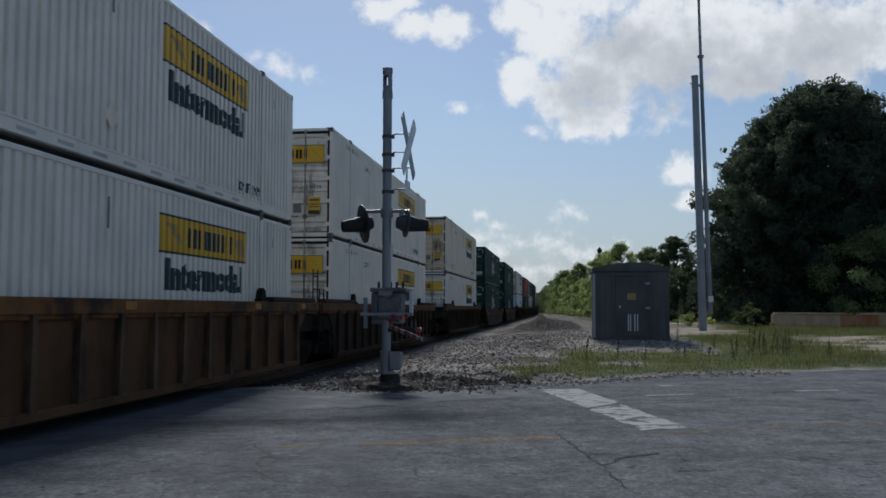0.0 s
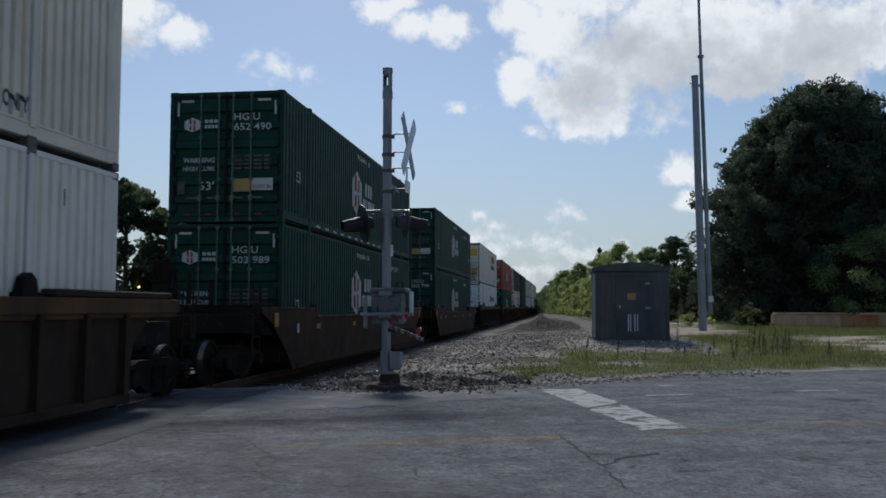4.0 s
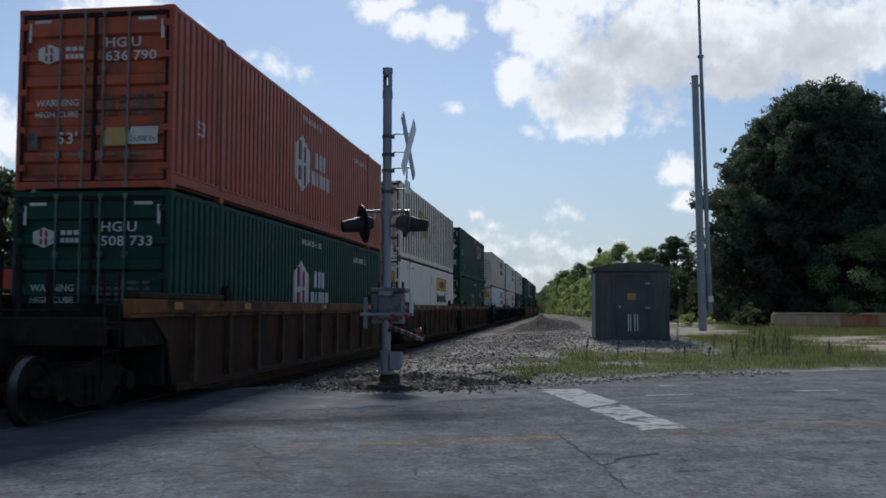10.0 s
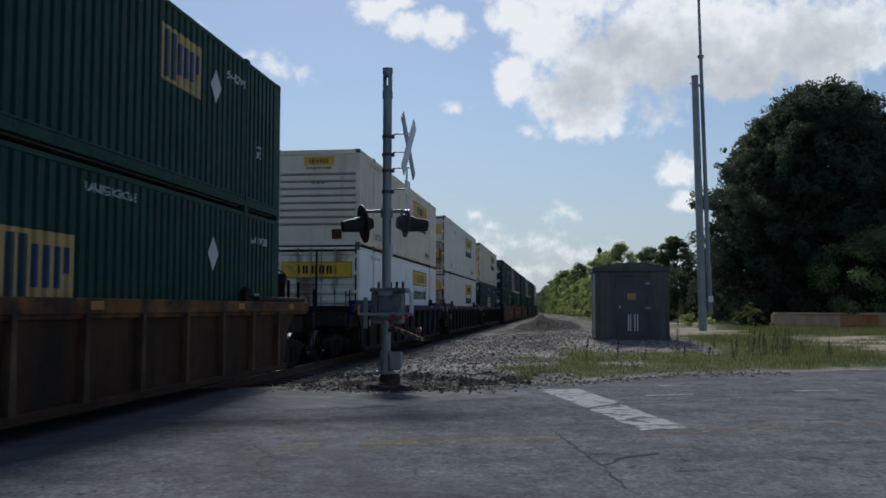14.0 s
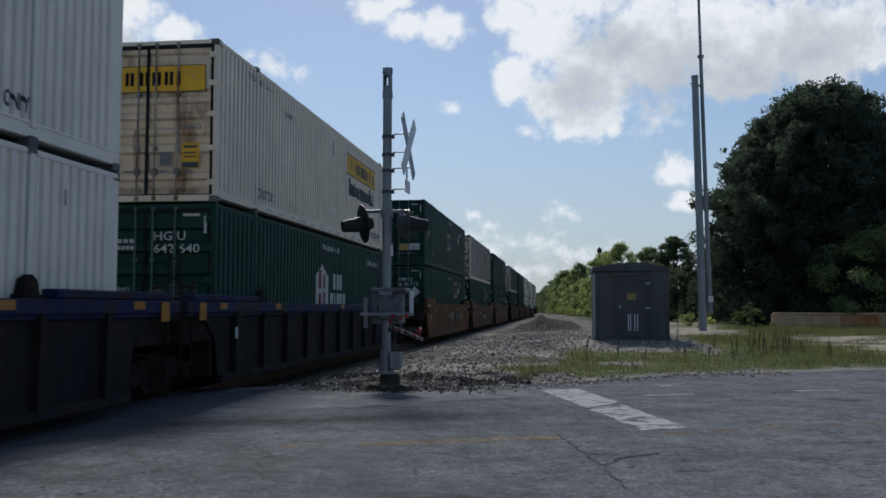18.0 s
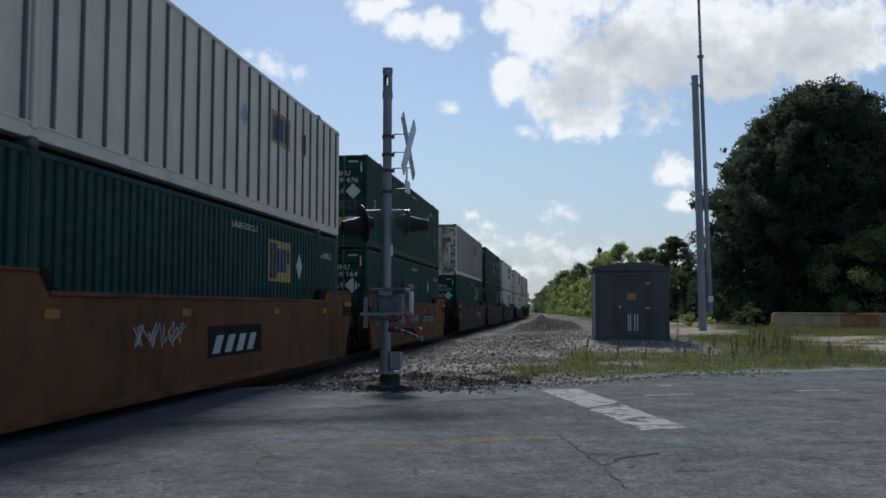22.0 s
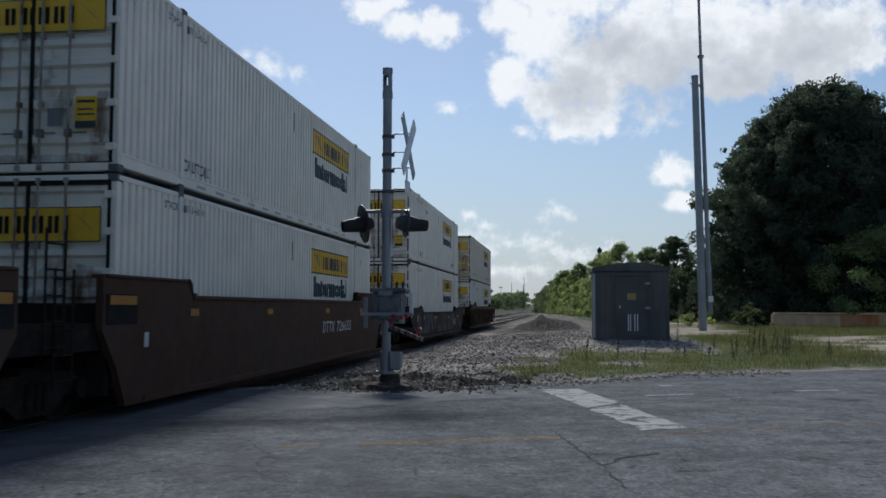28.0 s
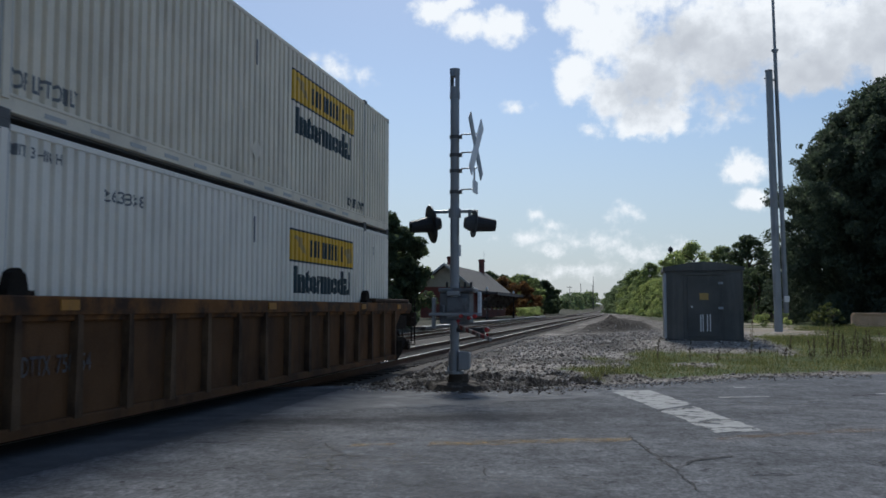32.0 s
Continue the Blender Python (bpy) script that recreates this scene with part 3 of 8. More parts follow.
def crack(pts, width):
    """A jagged open crack, thinner and thicker along its way."""
    line = []
    for a, b in zip(pts, pts[1:]):
        a, b = Vector((*a, 0)), Vector((*b, 0))
        n = max(2, int((b - a).length / 0.07))
        side = Vector((-(b - a).y, (b - a).x, 0)).normalized()
        line += [a.lerp(b, k / n) + side * (0.05 * noise.noise((a.x + k * 0.9, a.y, 5)) + random.uniform(-0.022, 0.022)) for k in range(n)]
    line.append(Vector((*pts[-1], 0)))
    bm = bmesh.new()
    prev = None
    for k, p in enumerate(line):
        d = line[min(k + 1, len(line) - 1)] - line[max(k - 1, 0)]
        side = Vector((-d.y, d.x, 0)).normalized() * width * (0.10 + 0.42 * random.random()) * (1 - 0.6 * abs(2 * k / len(line) - 1) ** 3)
        pair = [bm.verts.new((p - side).to_tuple()[:2] + (0.0075,)), bm.verts.new((p + side).to_tuple()[:2] + (0.0075,))]
        if prev:
            f = bm.faces.new((prev[0], prev[1], pair[1], pair[0]))
            f.normal_update()
            if f.normal.z < 0:
                f.normal_flip()
        prev = pair
    part("crack", bm, M["tar"], road)


crack(((-0.14, 10.93), (0.01, 10.16), (0.16, 9.42), (0.24, 8.97), (0.35, 8.45), (0.40, 8.12), (0.5, 7.5)), 0.04)
crack(((0.38, 8.58), (0.54, 9.01), (0.76, 9.24), (0.94, 9.37)), 0.06)
crack(((-3.3, 9.38), (-3.01, 8.92), (-2.85, 8.62), (-2.86, 8.33), (-2.74, 7.93), (-2.54, 7.6), (-2.38, 7.34)), 0.035)
crack(((-3.3, 9.38), (-3.45, 9.3), (-3.6, 9.32)), 0.03)
crack(((-2.85, 8.62), (-2.65, 8.58), (-2.4, 8.62)), 0.025)
crack(((-1.35, 8.3), (-1.28, 7.9), (-1.22, 7.6)), 0.02)
crack(((0.3, 10.9), (0.6, 10.65), (0.85, 10.5)), 0.03)
crack(((0.1, 13.2), (0.45, 13.3), (0.9, 13.75)), 0.05)
crack(((0.1, 15.0), (0.2, 15.3), (0.35, 15.4)), 0.03)
crack(((0.55, 12.6), (0.75, 12.8), (1.05, 12.85)), 0.035)
crack(((0.75, 12.0), (0.95, 12.1), (1.25, 12.2)), 0.035)
crack(((0.7, 12.3), (0.85, 12.25), (1.0, 12.4)), 0.03)

# Rails on ties, in ballast.
M["rail_top"] = surface("polished_rail_head", (0.27, 0.255, 0.24), 0.4, 0.85, vary=0.12, bump=0.02)
M["rail"] = surface("rusty_rail_web", (0.11, 0.06, 0.035), 0.8, 0.2, vary=0.2)
M["tie"] = surface("weathered_tie_wood", (0.075, 0.062, 0.05), 0.9, vary=0.3, dirt=(0.04, 0.033, 0.028), dirt_at=(0.5, 0.65), bump=0.4)
M["ballast"] = surface("grimy_ballast_stone", (0.07, 0.058, 0.047), 0.95, vary=0.35, grain=9, blotch=5, dirt=(0.06, 0.045, 0.034), dirt_at=(0.48, 0.62), dirt_scale=0.8, bump=0.9, bump_scale=16)
ys = spaced((-460, -20, 11), (-20, 180, 20), (180, 330, 30), (330, 900, 12))


def sweep(prof, x0, ys, material, name, parent=None, smooth_z=False):
    bm = bmesh.new()
    rows = [[bm.verts.new((x0 + bend(y) + u, y, v + 4.0 * smooth(330, 700, y))) for u, v in prof] for y in ys]
    for a, b in zip(rows, rows[1:]):
        for i in range(len(prof) - 1):
            bm.faces.new((a[i], b[i], b[i + 1], a[i + 1]))
    bmesh.ops.recalc_face_normals(bm, faces=bm.faces)
    return mesh_of(name, bm, material)


tie_mesh = mesh_of("tie", B((-1.3, 1.3, -0.11, 0.11, -0.35, -0.155), bevel=0.012), M["tie"])
for tx in (TRACK_X, TRACK_2):
    tr = thing("railway_track", "rusty steel rails on wooden ties in grey ballast", "railway track", "tracks of the line", "structure")
    for g in (-0.7525, 0.7525):
        r = part("rail", sweep([(-0.07, -0.16), (-0.07, -0.15), (-0.01, -0.13), (-0.01, -0.045), (-0.035, -0.035), (-0.035, -0.004), (0.035, -0.004), (0.035, -0.035), (0.01, -0.045), (0.01, -0.13), (0.07, -0.15), (0.07, -0.16)], tx + g, ys, M["rail"], "rail"), None, tr)
        part("rail_head", sweep([(-0.034, -0.02), (-0.030, 0.006), (0.030, 0.006), (0.034, -0.02)], tx + g, ys, M["rail_top"], "rail_head"), None, r, "polished running surface")
    part("ballast_bed", sweep([(-2.9, -0.55), (-1.75, -0.19), (1.75, -0.19), (2.6, -0.40)], tx, ys, M["ballast"], "ballast_bed"), None, tr, "grey crushed-stone ballast")
    y = 16.4 if tx == TRACK_X else 14.4
    k = 0
    while k < 150:
        part("tie", tie_mesh, None, tr, at=pose(tx + bend(y) + random.uniform(-0.03, 0.03), y, 0, 0, 0, random.uniform(-1, 1)))
        y += 0.55
        k += 1
# ---- the train: lettering and emblems that follow the ribs of a wall ----
MESH = {}


def shared(key, make, material, smooth_faces=False):
    if key not in MESH:
        MESH[key] = mesh_of(key.split(":")[0], make(), material, smooth_faces)
    return MESH[key]


def text_flat(words, width, height, bold=0.012, slant=0.0):
    """The built-in font's letters, fitted to a width and height, from (0, 0)."""
    cu = bpy.data.curves.new("words", "FONT")
    cu.body, cu.resolution_u, cu.offset = words, 2, bold
    ob = bpy.data.objects.new("words", cu)
    me = bpy.data.meshes.new_from_object(ob)
    bm = bmesh.new()
    bm.from_mesh(me)
    bpy.data.objects.remove(ob), bpy.data.curves.remove(cu), bpy.data.meshes.remove(me)
    xs, zs = [v.co.x for v in bm.verts], [v.co.y for v in bm.verts]
    x0, x1, z0, z1 = min(xs), max(xs), min(zs), max(zs)
    for v in bm.verts:
        v.co = Vector(((v.co.x - x0) / (x1 - x0) * width, (v.co.y - z0) / (z1 - z0) * height, 0))
        v.co.x += slant * v.co.y
    return bm


def flat(*polys):
    bm = bmesh.new()
    for p in polys:
        bm.faces.new([bm.verts.new((u, v, 0)) for u, v in p])
    return bm


def rect(u0, u1, v0, v1):
    return ((u0, v0), (u1, v0), (u1, v1), (u0, v1))


def bars(u0, u1, v0, v1, shares):
    """Letter-sized bars, in place of a name: shares are widths, negative ones gaps."""
    k = (u1 - u0) / sum(abs(s) for s in shares)
    out, u = [], u0
    for s in shares:
        if s > 0:
            out.append(rect(u, u + s * k, v0, v1))
        u += abs(s) * k
    return out


def on_side(bm, prof, u, v, lift=0.005, face=1.295):
    """Lays a flat shape on a ribbed side wall: prof is a list of (y, depth)."""
    for q in bm.verts:
        q.co.x += u
        q.co.y += v
    if len(prof) > 2:
        lo, hi = min(q.co.x for q in bm.verts), max(q.co.x for q in bm.verts)
        for y, _ in prof:
            if lo < y < hi:
                bmesh.ops.bisect_plane(bm, geom=bm.verts[:] + bm.edges[:] + bm.faces[:], plane_co=(y, 0, 0), plane_no=(1, 0, 0), dist=1e-5)
    ps = np.array(prof)
    for q in bm.verts:
        d = float(np.interp(q.co.x, ps[:, 0], ps[:, 1]))
        q.co = Vector((face - d + lift, q.co.x, q.co.y))
    return bm


def on_end(bm, u, v, y):
    """Lays a flat shape on the leading end."""
    for q in bm.verts:
        q.co = Vector((q.co.x + u, y, q.co.y + v))
    return bm


HL, HW, CH = 8.077, 1.295, 2.89


def ribs(pitch, flat_out, slope, depth):
    prof, y = [(-HL + 0.1, 0.0)], -HL + 0.12
    while y + pitch < HL - 0.1:
        prof += [(y, 0.0), (y + slope, depth), (y + pitch - flat_out - slope, depth), (y + pitch - flat_out, 0.0)]
        y += pitch
    return prof + [(HL - 0.1, 0.0)]


PROF = {"ribbed": ribs(0.205, 0.115, 0.020, 0.052), "fine": ribs(0.235, 0.135, 0.025, 0.044), "smooth": [(-HL, 0.004), (HL, 0.004)],
        "posted": [(-HL, 0.012), (HL, 0.012)]}


def wall(prof, z0, z1):
    bm = bmesh.new()
    lo = [bm.verts.new((HW - d, y, z0)) for y, d in prof]
    hi = [bm.verts.new((HW - d, y, z1)) for y, d in prof]
    inner = [bm.verts.new((HW - 0.06, y, z)) for y, z in ((prof[-1][0], z0), (prof[-1][0], z1), (prof[0][0], z1), (prof[0][0], z0))]
    for i in range(len(prof) - 1):
        bm.faces.new((lo[i], lo[i + 1], hi[i + 1], hi[i]))
    bm.faces.new(inner)
    bmesh.ops.recalc_face_normals(bm, faces=bm.faces)
    return bm


def door_leaf(bands):
    """One door, hinged at x = 1.17, with pressed-in level bands."""
    prof = [(0.13, 0.0)]
    for z0, z1 in bands:
        prof += [(z0, 0.0), (z0 + 0.05, 0.075), (z1 - 0.045, 0.075), (z1, 0.0)]
    prof.append((2.74, 0.0))
    bm = bmesh.new()
    prism(bm, [(-HL + 0.025 + d, z) for z, d in prof] + [(-HL + 0.09, 2.74), (-HL + 0.09, 0.13)], 0, 0.015, 1.17)
    return bm


def locking_bar():
    bm = bmesh.new()
    rod(bm, (0, -HL - 0.022, 0.06), (0, -HL - 0.022, 2.82), 0.018, 8)
    for z in (0.07, 0.95, 1.9, 2.80):
        box(bm, -0.035, 0.035, -HL - 0.03, -HL + 0.03, z - 0.035, z + 0.035)
    return bm


def hinge():
    return B((1.12, 1.262, -HL - 0.022, -HL + 0.03, -0.05, 0.05), bevel=0.008)


BANDS_J = ((0.2, 0.42), (0.52, 0.9), (1.02, 1.22), (1.3, 1.5), (1.58, 1.78), (1.86, 2.02), (2.42, 2.66))
BANDS_G = ((0.2, 0.46), (0.6, 0.86), (1.0, 1.26), (1.4, 1.66), (1.8, 2.06), (2.2, 2.46))


def casting(parent, x, y, z, dark):
    part("corner_casting", shared("corner_casting:" + dark, lambda: B((-0.09, 0.09, -0.09, 0.09, -0.06, 0.06), bevel=0.012), M[dark]), None, parent, at=(x, y, z))


STYLE = {  # wall profile, wall paint, door paint, frame paint, casting paint, bands
    "panelled": ("ribbed", "white", "door_white", "white", "groove", BANDS_J),
    "panelled_cream": ("ribbed", "white_warm", "door_cream", "white_warm", "groove", BANDS_J),
    "panelled_smooth": ("smooth", "white_new", "door_white", "white", "groove", BANDS_J),
    "freight": ("smooth", "white_new", "white_new", "white_new", "groove", BANDS_J),
    "hex": ("fine", "green", "green", "green", "green", BANDS_G),
    "hex_orange": ("fine", "orange", "orange_door", "orange", "orange", BANDS_G),
    "square": ("fine", "green", "green", "green", "green", BANDS_G),
    "plate": ("posted", "white_warm", "door_cream", "white_warm", "groove", ()),
}
LABELS = {
    "panelled": "white corrugated steel shipping container with yellow name panel",
    "panelled_cream": "dirty cream-white corrugated shipping container with yellow name panel",
    "panelled_smooth": "clean white smooth-sided shipping container with yellow name panel",
    "freight": "clean white smooth-sided shipping container with red name bars",
    "hex": "dark green corrugated steel shipping container with white hexagon emblem",
    "hex_orange": "faded orange corrugated steel shipping container with white emblem",
    "square": "dark green corrugated steel shipping container with yellow square emblem",
    "plate": "rust-stained white plate-sided shipping container with upright posts",
}


ONE = {"name_bars": "name_bar", "number_bars": "number_bar", "emblem_bars": "emblem_bar", "mark_bars": "mark_bar", "scroll_marks": "scroll_mark",
       "red_marks": "red_mark", "data_bars": "data_bar", "sign_bars": "sign_bar", "monogram": "emblem_bar"}
PIECES = {}


def pieces_of(bm, name, material):
    """The separate islands of a flat shape, each as a mesh of its own."""
    left, out = set(bm.faces), []
    while left:
        todo, isle = [left.pop()], []
        while todo:
            f = todo.pop()
            isle.append(f)
            for e in f.edges:
                for g in e.link_faces:
                    if g in left:
                        left.discard(g)
                        todo.append(g)
        vs = list({v: None for f in isle for v in f.verts})
        at = {v: i for i, v in enumerate(vs)}
        me = bpy.data.meshes.new(name)
        me.from_pydata([v.co[:] for v in vs], [], [[at[v] for v in f.verts] for f in isle])
        me.materials.append(material)
        out.append(me)
    bm.free()
    return out


def decal(name, key, make, material, parent, label=""):
    if name not in ONE:
        return part(name, shared(name + ":" + key, make, M[material]), None, parent, label)
    if name + key not in PIECES:
        PIECES[name + key] = pieces_of(make(), ONE[name], M[material])
    for me in PIECES[name + key]:
        part(ONE[name], me, None, parent, label)


def end_words(parent, ink, rows):
    for words, u, v, w, h in rows:
        decal("lettering", f"end{words}{u}{v}{ink}", lambda: on_end(text_flat(words, w, h), u, v, -HL - 0.004), ink, parent)


def container(kind, number="", lead="doors"):
    prof_name, wall_m, door_m, frame_m, cast_m, bands = STYLE[kind]
    prof = PROF[prof_name]
    c = thing("shipping_container", LABELS[kind], "shipping container", "containers of the train")
    k = kind
    for sx in (1, -1):
        turn = pose(0, 0, 0, 0, 0, 0) if sx > 0 else pose(0, 0, 0, 0, 0, 180)
        part("side_wall", shared("side_wall:" + k, lambda: wall(prof, 0.27, 2.80), M[wall_m]), None, c, at=turn)
        part("top_rail", shared("top_rail:" + frame_m, lambda: B((HW - 0.07, HW + 0.006, -HL + 0.05, HL - 0.05, 2.80, 2.875), bevel=0.01), M[frame_m]), None, c, at=turn)
        br = part("bottom_rail", shared("bottom_rail:" + frame_m, lambda: B((HW - 0.10, HW - 0.002, -HL + 0.05, HL - 0.05, 0.085, 0.27), (HW - 0.1, HW + 0.008, -HL + 0.05, HL - 0.05, 0.235, 0.272), bevel=0.008), M[frame_m]), None, c, at=turn)
        if sx > 0 and prof_name != "posted":
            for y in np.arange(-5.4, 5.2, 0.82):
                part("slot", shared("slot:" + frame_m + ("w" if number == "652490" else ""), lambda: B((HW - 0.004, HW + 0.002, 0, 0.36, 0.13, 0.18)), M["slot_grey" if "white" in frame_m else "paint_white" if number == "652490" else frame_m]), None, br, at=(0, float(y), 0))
        for y in (-6.03, 6.03):
            part("intermediate_post", shared("intermediate_post:" + frame_m, lambda: B((HW - 0.06, HW + 0.024, -0.06, 0.06, 0.2, 2.82), bevel=0.008), M[frame_m]), None, c, at=turn @ pose(0, y, 0))
            if sx > 0:
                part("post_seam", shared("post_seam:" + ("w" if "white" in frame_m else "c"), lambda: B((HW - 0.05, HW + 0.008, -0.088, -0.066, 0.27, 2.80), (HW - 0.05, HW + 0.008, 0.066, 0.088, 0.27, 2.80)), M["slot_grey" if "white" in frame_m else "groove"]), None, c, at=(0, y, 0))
            for z in (0.05, 2.85):
                p = turn @ Vector((HW - 0.07, y, z))
                casting(c, p.x, p.y, p.z, "groove" if "white" in frame_m else frame_m)
        for y in (-HL + 0.07, HL - 0.07):
            part("corner_post", shared("corner_post:" + frame_m, lambda: B((-0.065, 0.065, -0.065, 0.065, 0.1, 2.80), bevel=0.012), M[frame_m]), None, c, at=(sx * (HW - 0.065), y, 0))
            for z in (0.06, 2.83):
                casting(c, sx * (HW - 0.088), y + (0.02 if y < 0 else -0.02), z, cast_m)
    part("roof", shared("roof:" + frame_m, lambda: B((-HW + 0.05, HW - 0.05, -HL + 0.06, HL - 0.06, 2.83, 2.868)), M[frame_m]), None, c)
    part("underframe", shared("underframe", lambda: B((-HW + 0.1, HW - 0.1, -HL + 0.1, HL - 0.1, 0.06, 0.2)), M["groove"]), None, c, "dark steel underframe")
    for y, z0, z1 in ((-HL, 2.74, 2.875), (-HL, 0.02, 0.13), (HL, 2.74, 2.875), (HL, 0.02, 0.13)):
        part("end_beam", shared(f"end_beam:{z0}{frame_m}", lambda: B((-HW + 0.13, HW - 0.13, -0.005, 0.10, z0, z1), bevel=0.008), M[frame_m]), None, c, at=(0, y, 0) if y < 0 else pose(0, y, 0, 0, 0, 180))
    nose = shared("end_wall:" + frame_m, lambda: nose_wall(), M[frame_m])
    part("end_wall", nose, None, c, at=pose(0, 0, 0, 0, 0, 180) if lead == "doors" else pose(0, 0, 0))
    if lead == "doors":
        for sx in (1, -1):
            flip = pose(0, 0, 0) if sx > 0 else Matrix.Diagonal((-1, 1, 1, 1))
            d = part("door", shared("door:" + kind + str(sx), lambda: mirrored(door_leaf(bands), sx), M[door_m]), None, c, "steel door with locking bars")
            for x in (0.16, 0.57):
                part("locking_bar", shared("locking_bar" + (":w" if "white" in frame_m else ":" + kind), locking_bar, M["rod_white" if "white" in frame_m else "zinc" if kind == "hex_orange" else "rod_green"]), None, d, at=(sx * x, 0, 0))
            for z in (0.35, 0.95, 1.55, 2.1, 2.6):
                part("hinge", shared("hinge:" + frame_m + str(sx), lambda: mirrored(hinge(), sx), M[frame_m]), None, d, at=(0, 0, z))
            part("handle", shared("handle" + str(sx), lambda: mirrored(B((0.12, 0.40, -HL - 0.045, -HL - 0.03, 0.53, 0.555), (0.54, 0.86, -HL - 0.045, -HL - 0.03, 0.53, 0.555), (0.12, 0.20, -HL - 0.05, -HL + 0.03, 0.49, 0.60), (0.53, 0.61, -HL - 0.05, -HL + 0.03, 0.49, 0.60)), sx), M["zinc"]), None, d)
        part("door_seal", shared("door_seal", lambda: B((-0.03, 0.03, -HL + 0.012, -HL + 0.024, 0.13, 2.74), (-1.215, -1.168, -HL - 0.006, -HL + 0.024, 0.13, 2.80), (1.168, 1.215, -HL - 0.006, -HL + 0.024, 0.13, 2.80), (-1.165, 1.165, -HL - 0.012, -HL + 0.024, 2.735, 2.80), (-1.215, 1.215, -HL + 0.013, -HL + 0.024, 0.115, 0.15)), M["black"]), None, c, "black rubber seal")
    DRESS[kind](c, kind, prof, number, lead)
    if lead == "doors" and door_m in ("door_white", "door_cream"):
        rust_runs(c, len(RUSTY) % 5, kind == "plate")
        RUSTY.append(c)
    return c


RUSTY = []
M["band_grime"] = worn_paint("brown_dirt_and_shade_film", (0.20, 0.125, 0.07), (0.28, 0.62), 2.4, (1.0, 1, 1.4), 0.62, 0.3)
M["rust_run"] = worn_paint("brown_rust_run", (0.17, 0.075, 0.03), (0.34, 0.72), 3.4, (1.6, 1, 0.5), 0.62, 0.35)


def rust_runs(c, n, flush):
    """Brown streaks that run down a door from its rods and hinges, and grime along its foot."""
    g = random.Random(40 + n)
    y = -HL - 0.001 if flush else -HL + 0.017
    for k in range(9 if flush else 6):
        u, z1, w, h = g.choice((-1.0, -0.57, -0.16, 0.57, 0.75, 0.98)) + g.uniform(-0.08, 0.08), g.uniform(0.7, 1.95), g.uniform(0.06, 0.17), g.uniform(0.25, 0.9)
        h = min(h, z1 - 0.16)

        def run():
            left = [(u - w * (0.5 + 0.5 * g.random()) * (1 - 0.6 * i / 7), z1 - h * i / 7) for i in range(8)]
            right = [(u + w * (0.5 + 0.5 * g.random()) * (1 - 0.6 * i / 7), z1 - h * i / 7) for i in range(8)]
            return on_end(flat(left + right[::-1]), 0, 0, y)
        part("rust_run", shared(f"rust_run:{n}{k}{flush}", run, M["rust_run"]), None, c, "brown rust run on the door")

    # The film carries both grime and the painted shade of the recessed bands.
    if not flush:
        for k, (z0, z1) in enumerate(BANDS_J):
            part("band_grime", shared(f"band_grime:{k}", lambda: on_end(flat(rect(-1.15, -0.04, z0 + 0.05, z1 - 0.045), rect(0.04, 1.15, z0 + 0.05, z1 - 0.045)), 0, 0, -HL + 0.097), M["band_grime"]), None, c, "brown film of dirt in the pressed band")

    def foot():
        top = [(-1.15 + 0.115 * i, (0.34 + 0.30 * g.random()) if flush else (0.24 + 0.05 * g.random())) for i in range(21)]
        return on_end(flat(top + [(1.15, 0.14), (-1.15, 0.14)]), 0, 0, y - 0.001)
    part("foot_grime", shared(f"foot_grime:{n}{flush}", foot, M["rust_run"]), None, c, "brown grime along the foot of the doors")


def mirrored(bm, sx):
    if sx < 0:
        for v in bm.verts:
            v.co.x = -v.co.x
        bmesh.ops.reverse_faces(bm, faces=bm.faces)
    return bm


def nose_wall():
    prof = [(0.13, 0.0), (0.55, 0.0)]
    for i in range(8):
        z = 0.60 + 0.215 * i
        prof += [(z, 0.0), (z + 0.015, 0.075), (z + 0.055, 0.075), (z + 0.085, 0.0)]
    prof += [(2.32, 0.0), (2.74, 0.0)]
    bm = bmesh.new()
    prism(bm, [(-HL + 0.03 + d, z) for z, d in prof] + [(-HL + 0.12, 2.74), (-HL + 0.12, 0.13)], 0, -1.17, 1.17)
    return bm


NAME = (0.5, -0.6, 0.45, -0.2, 0.45, -0.8, 0.45, -0.25, 0.45, -0.45, 0.45, -0.25, 0.45, -0.45, 0.45, -0.22, 0.45, -0.45, 0.5)


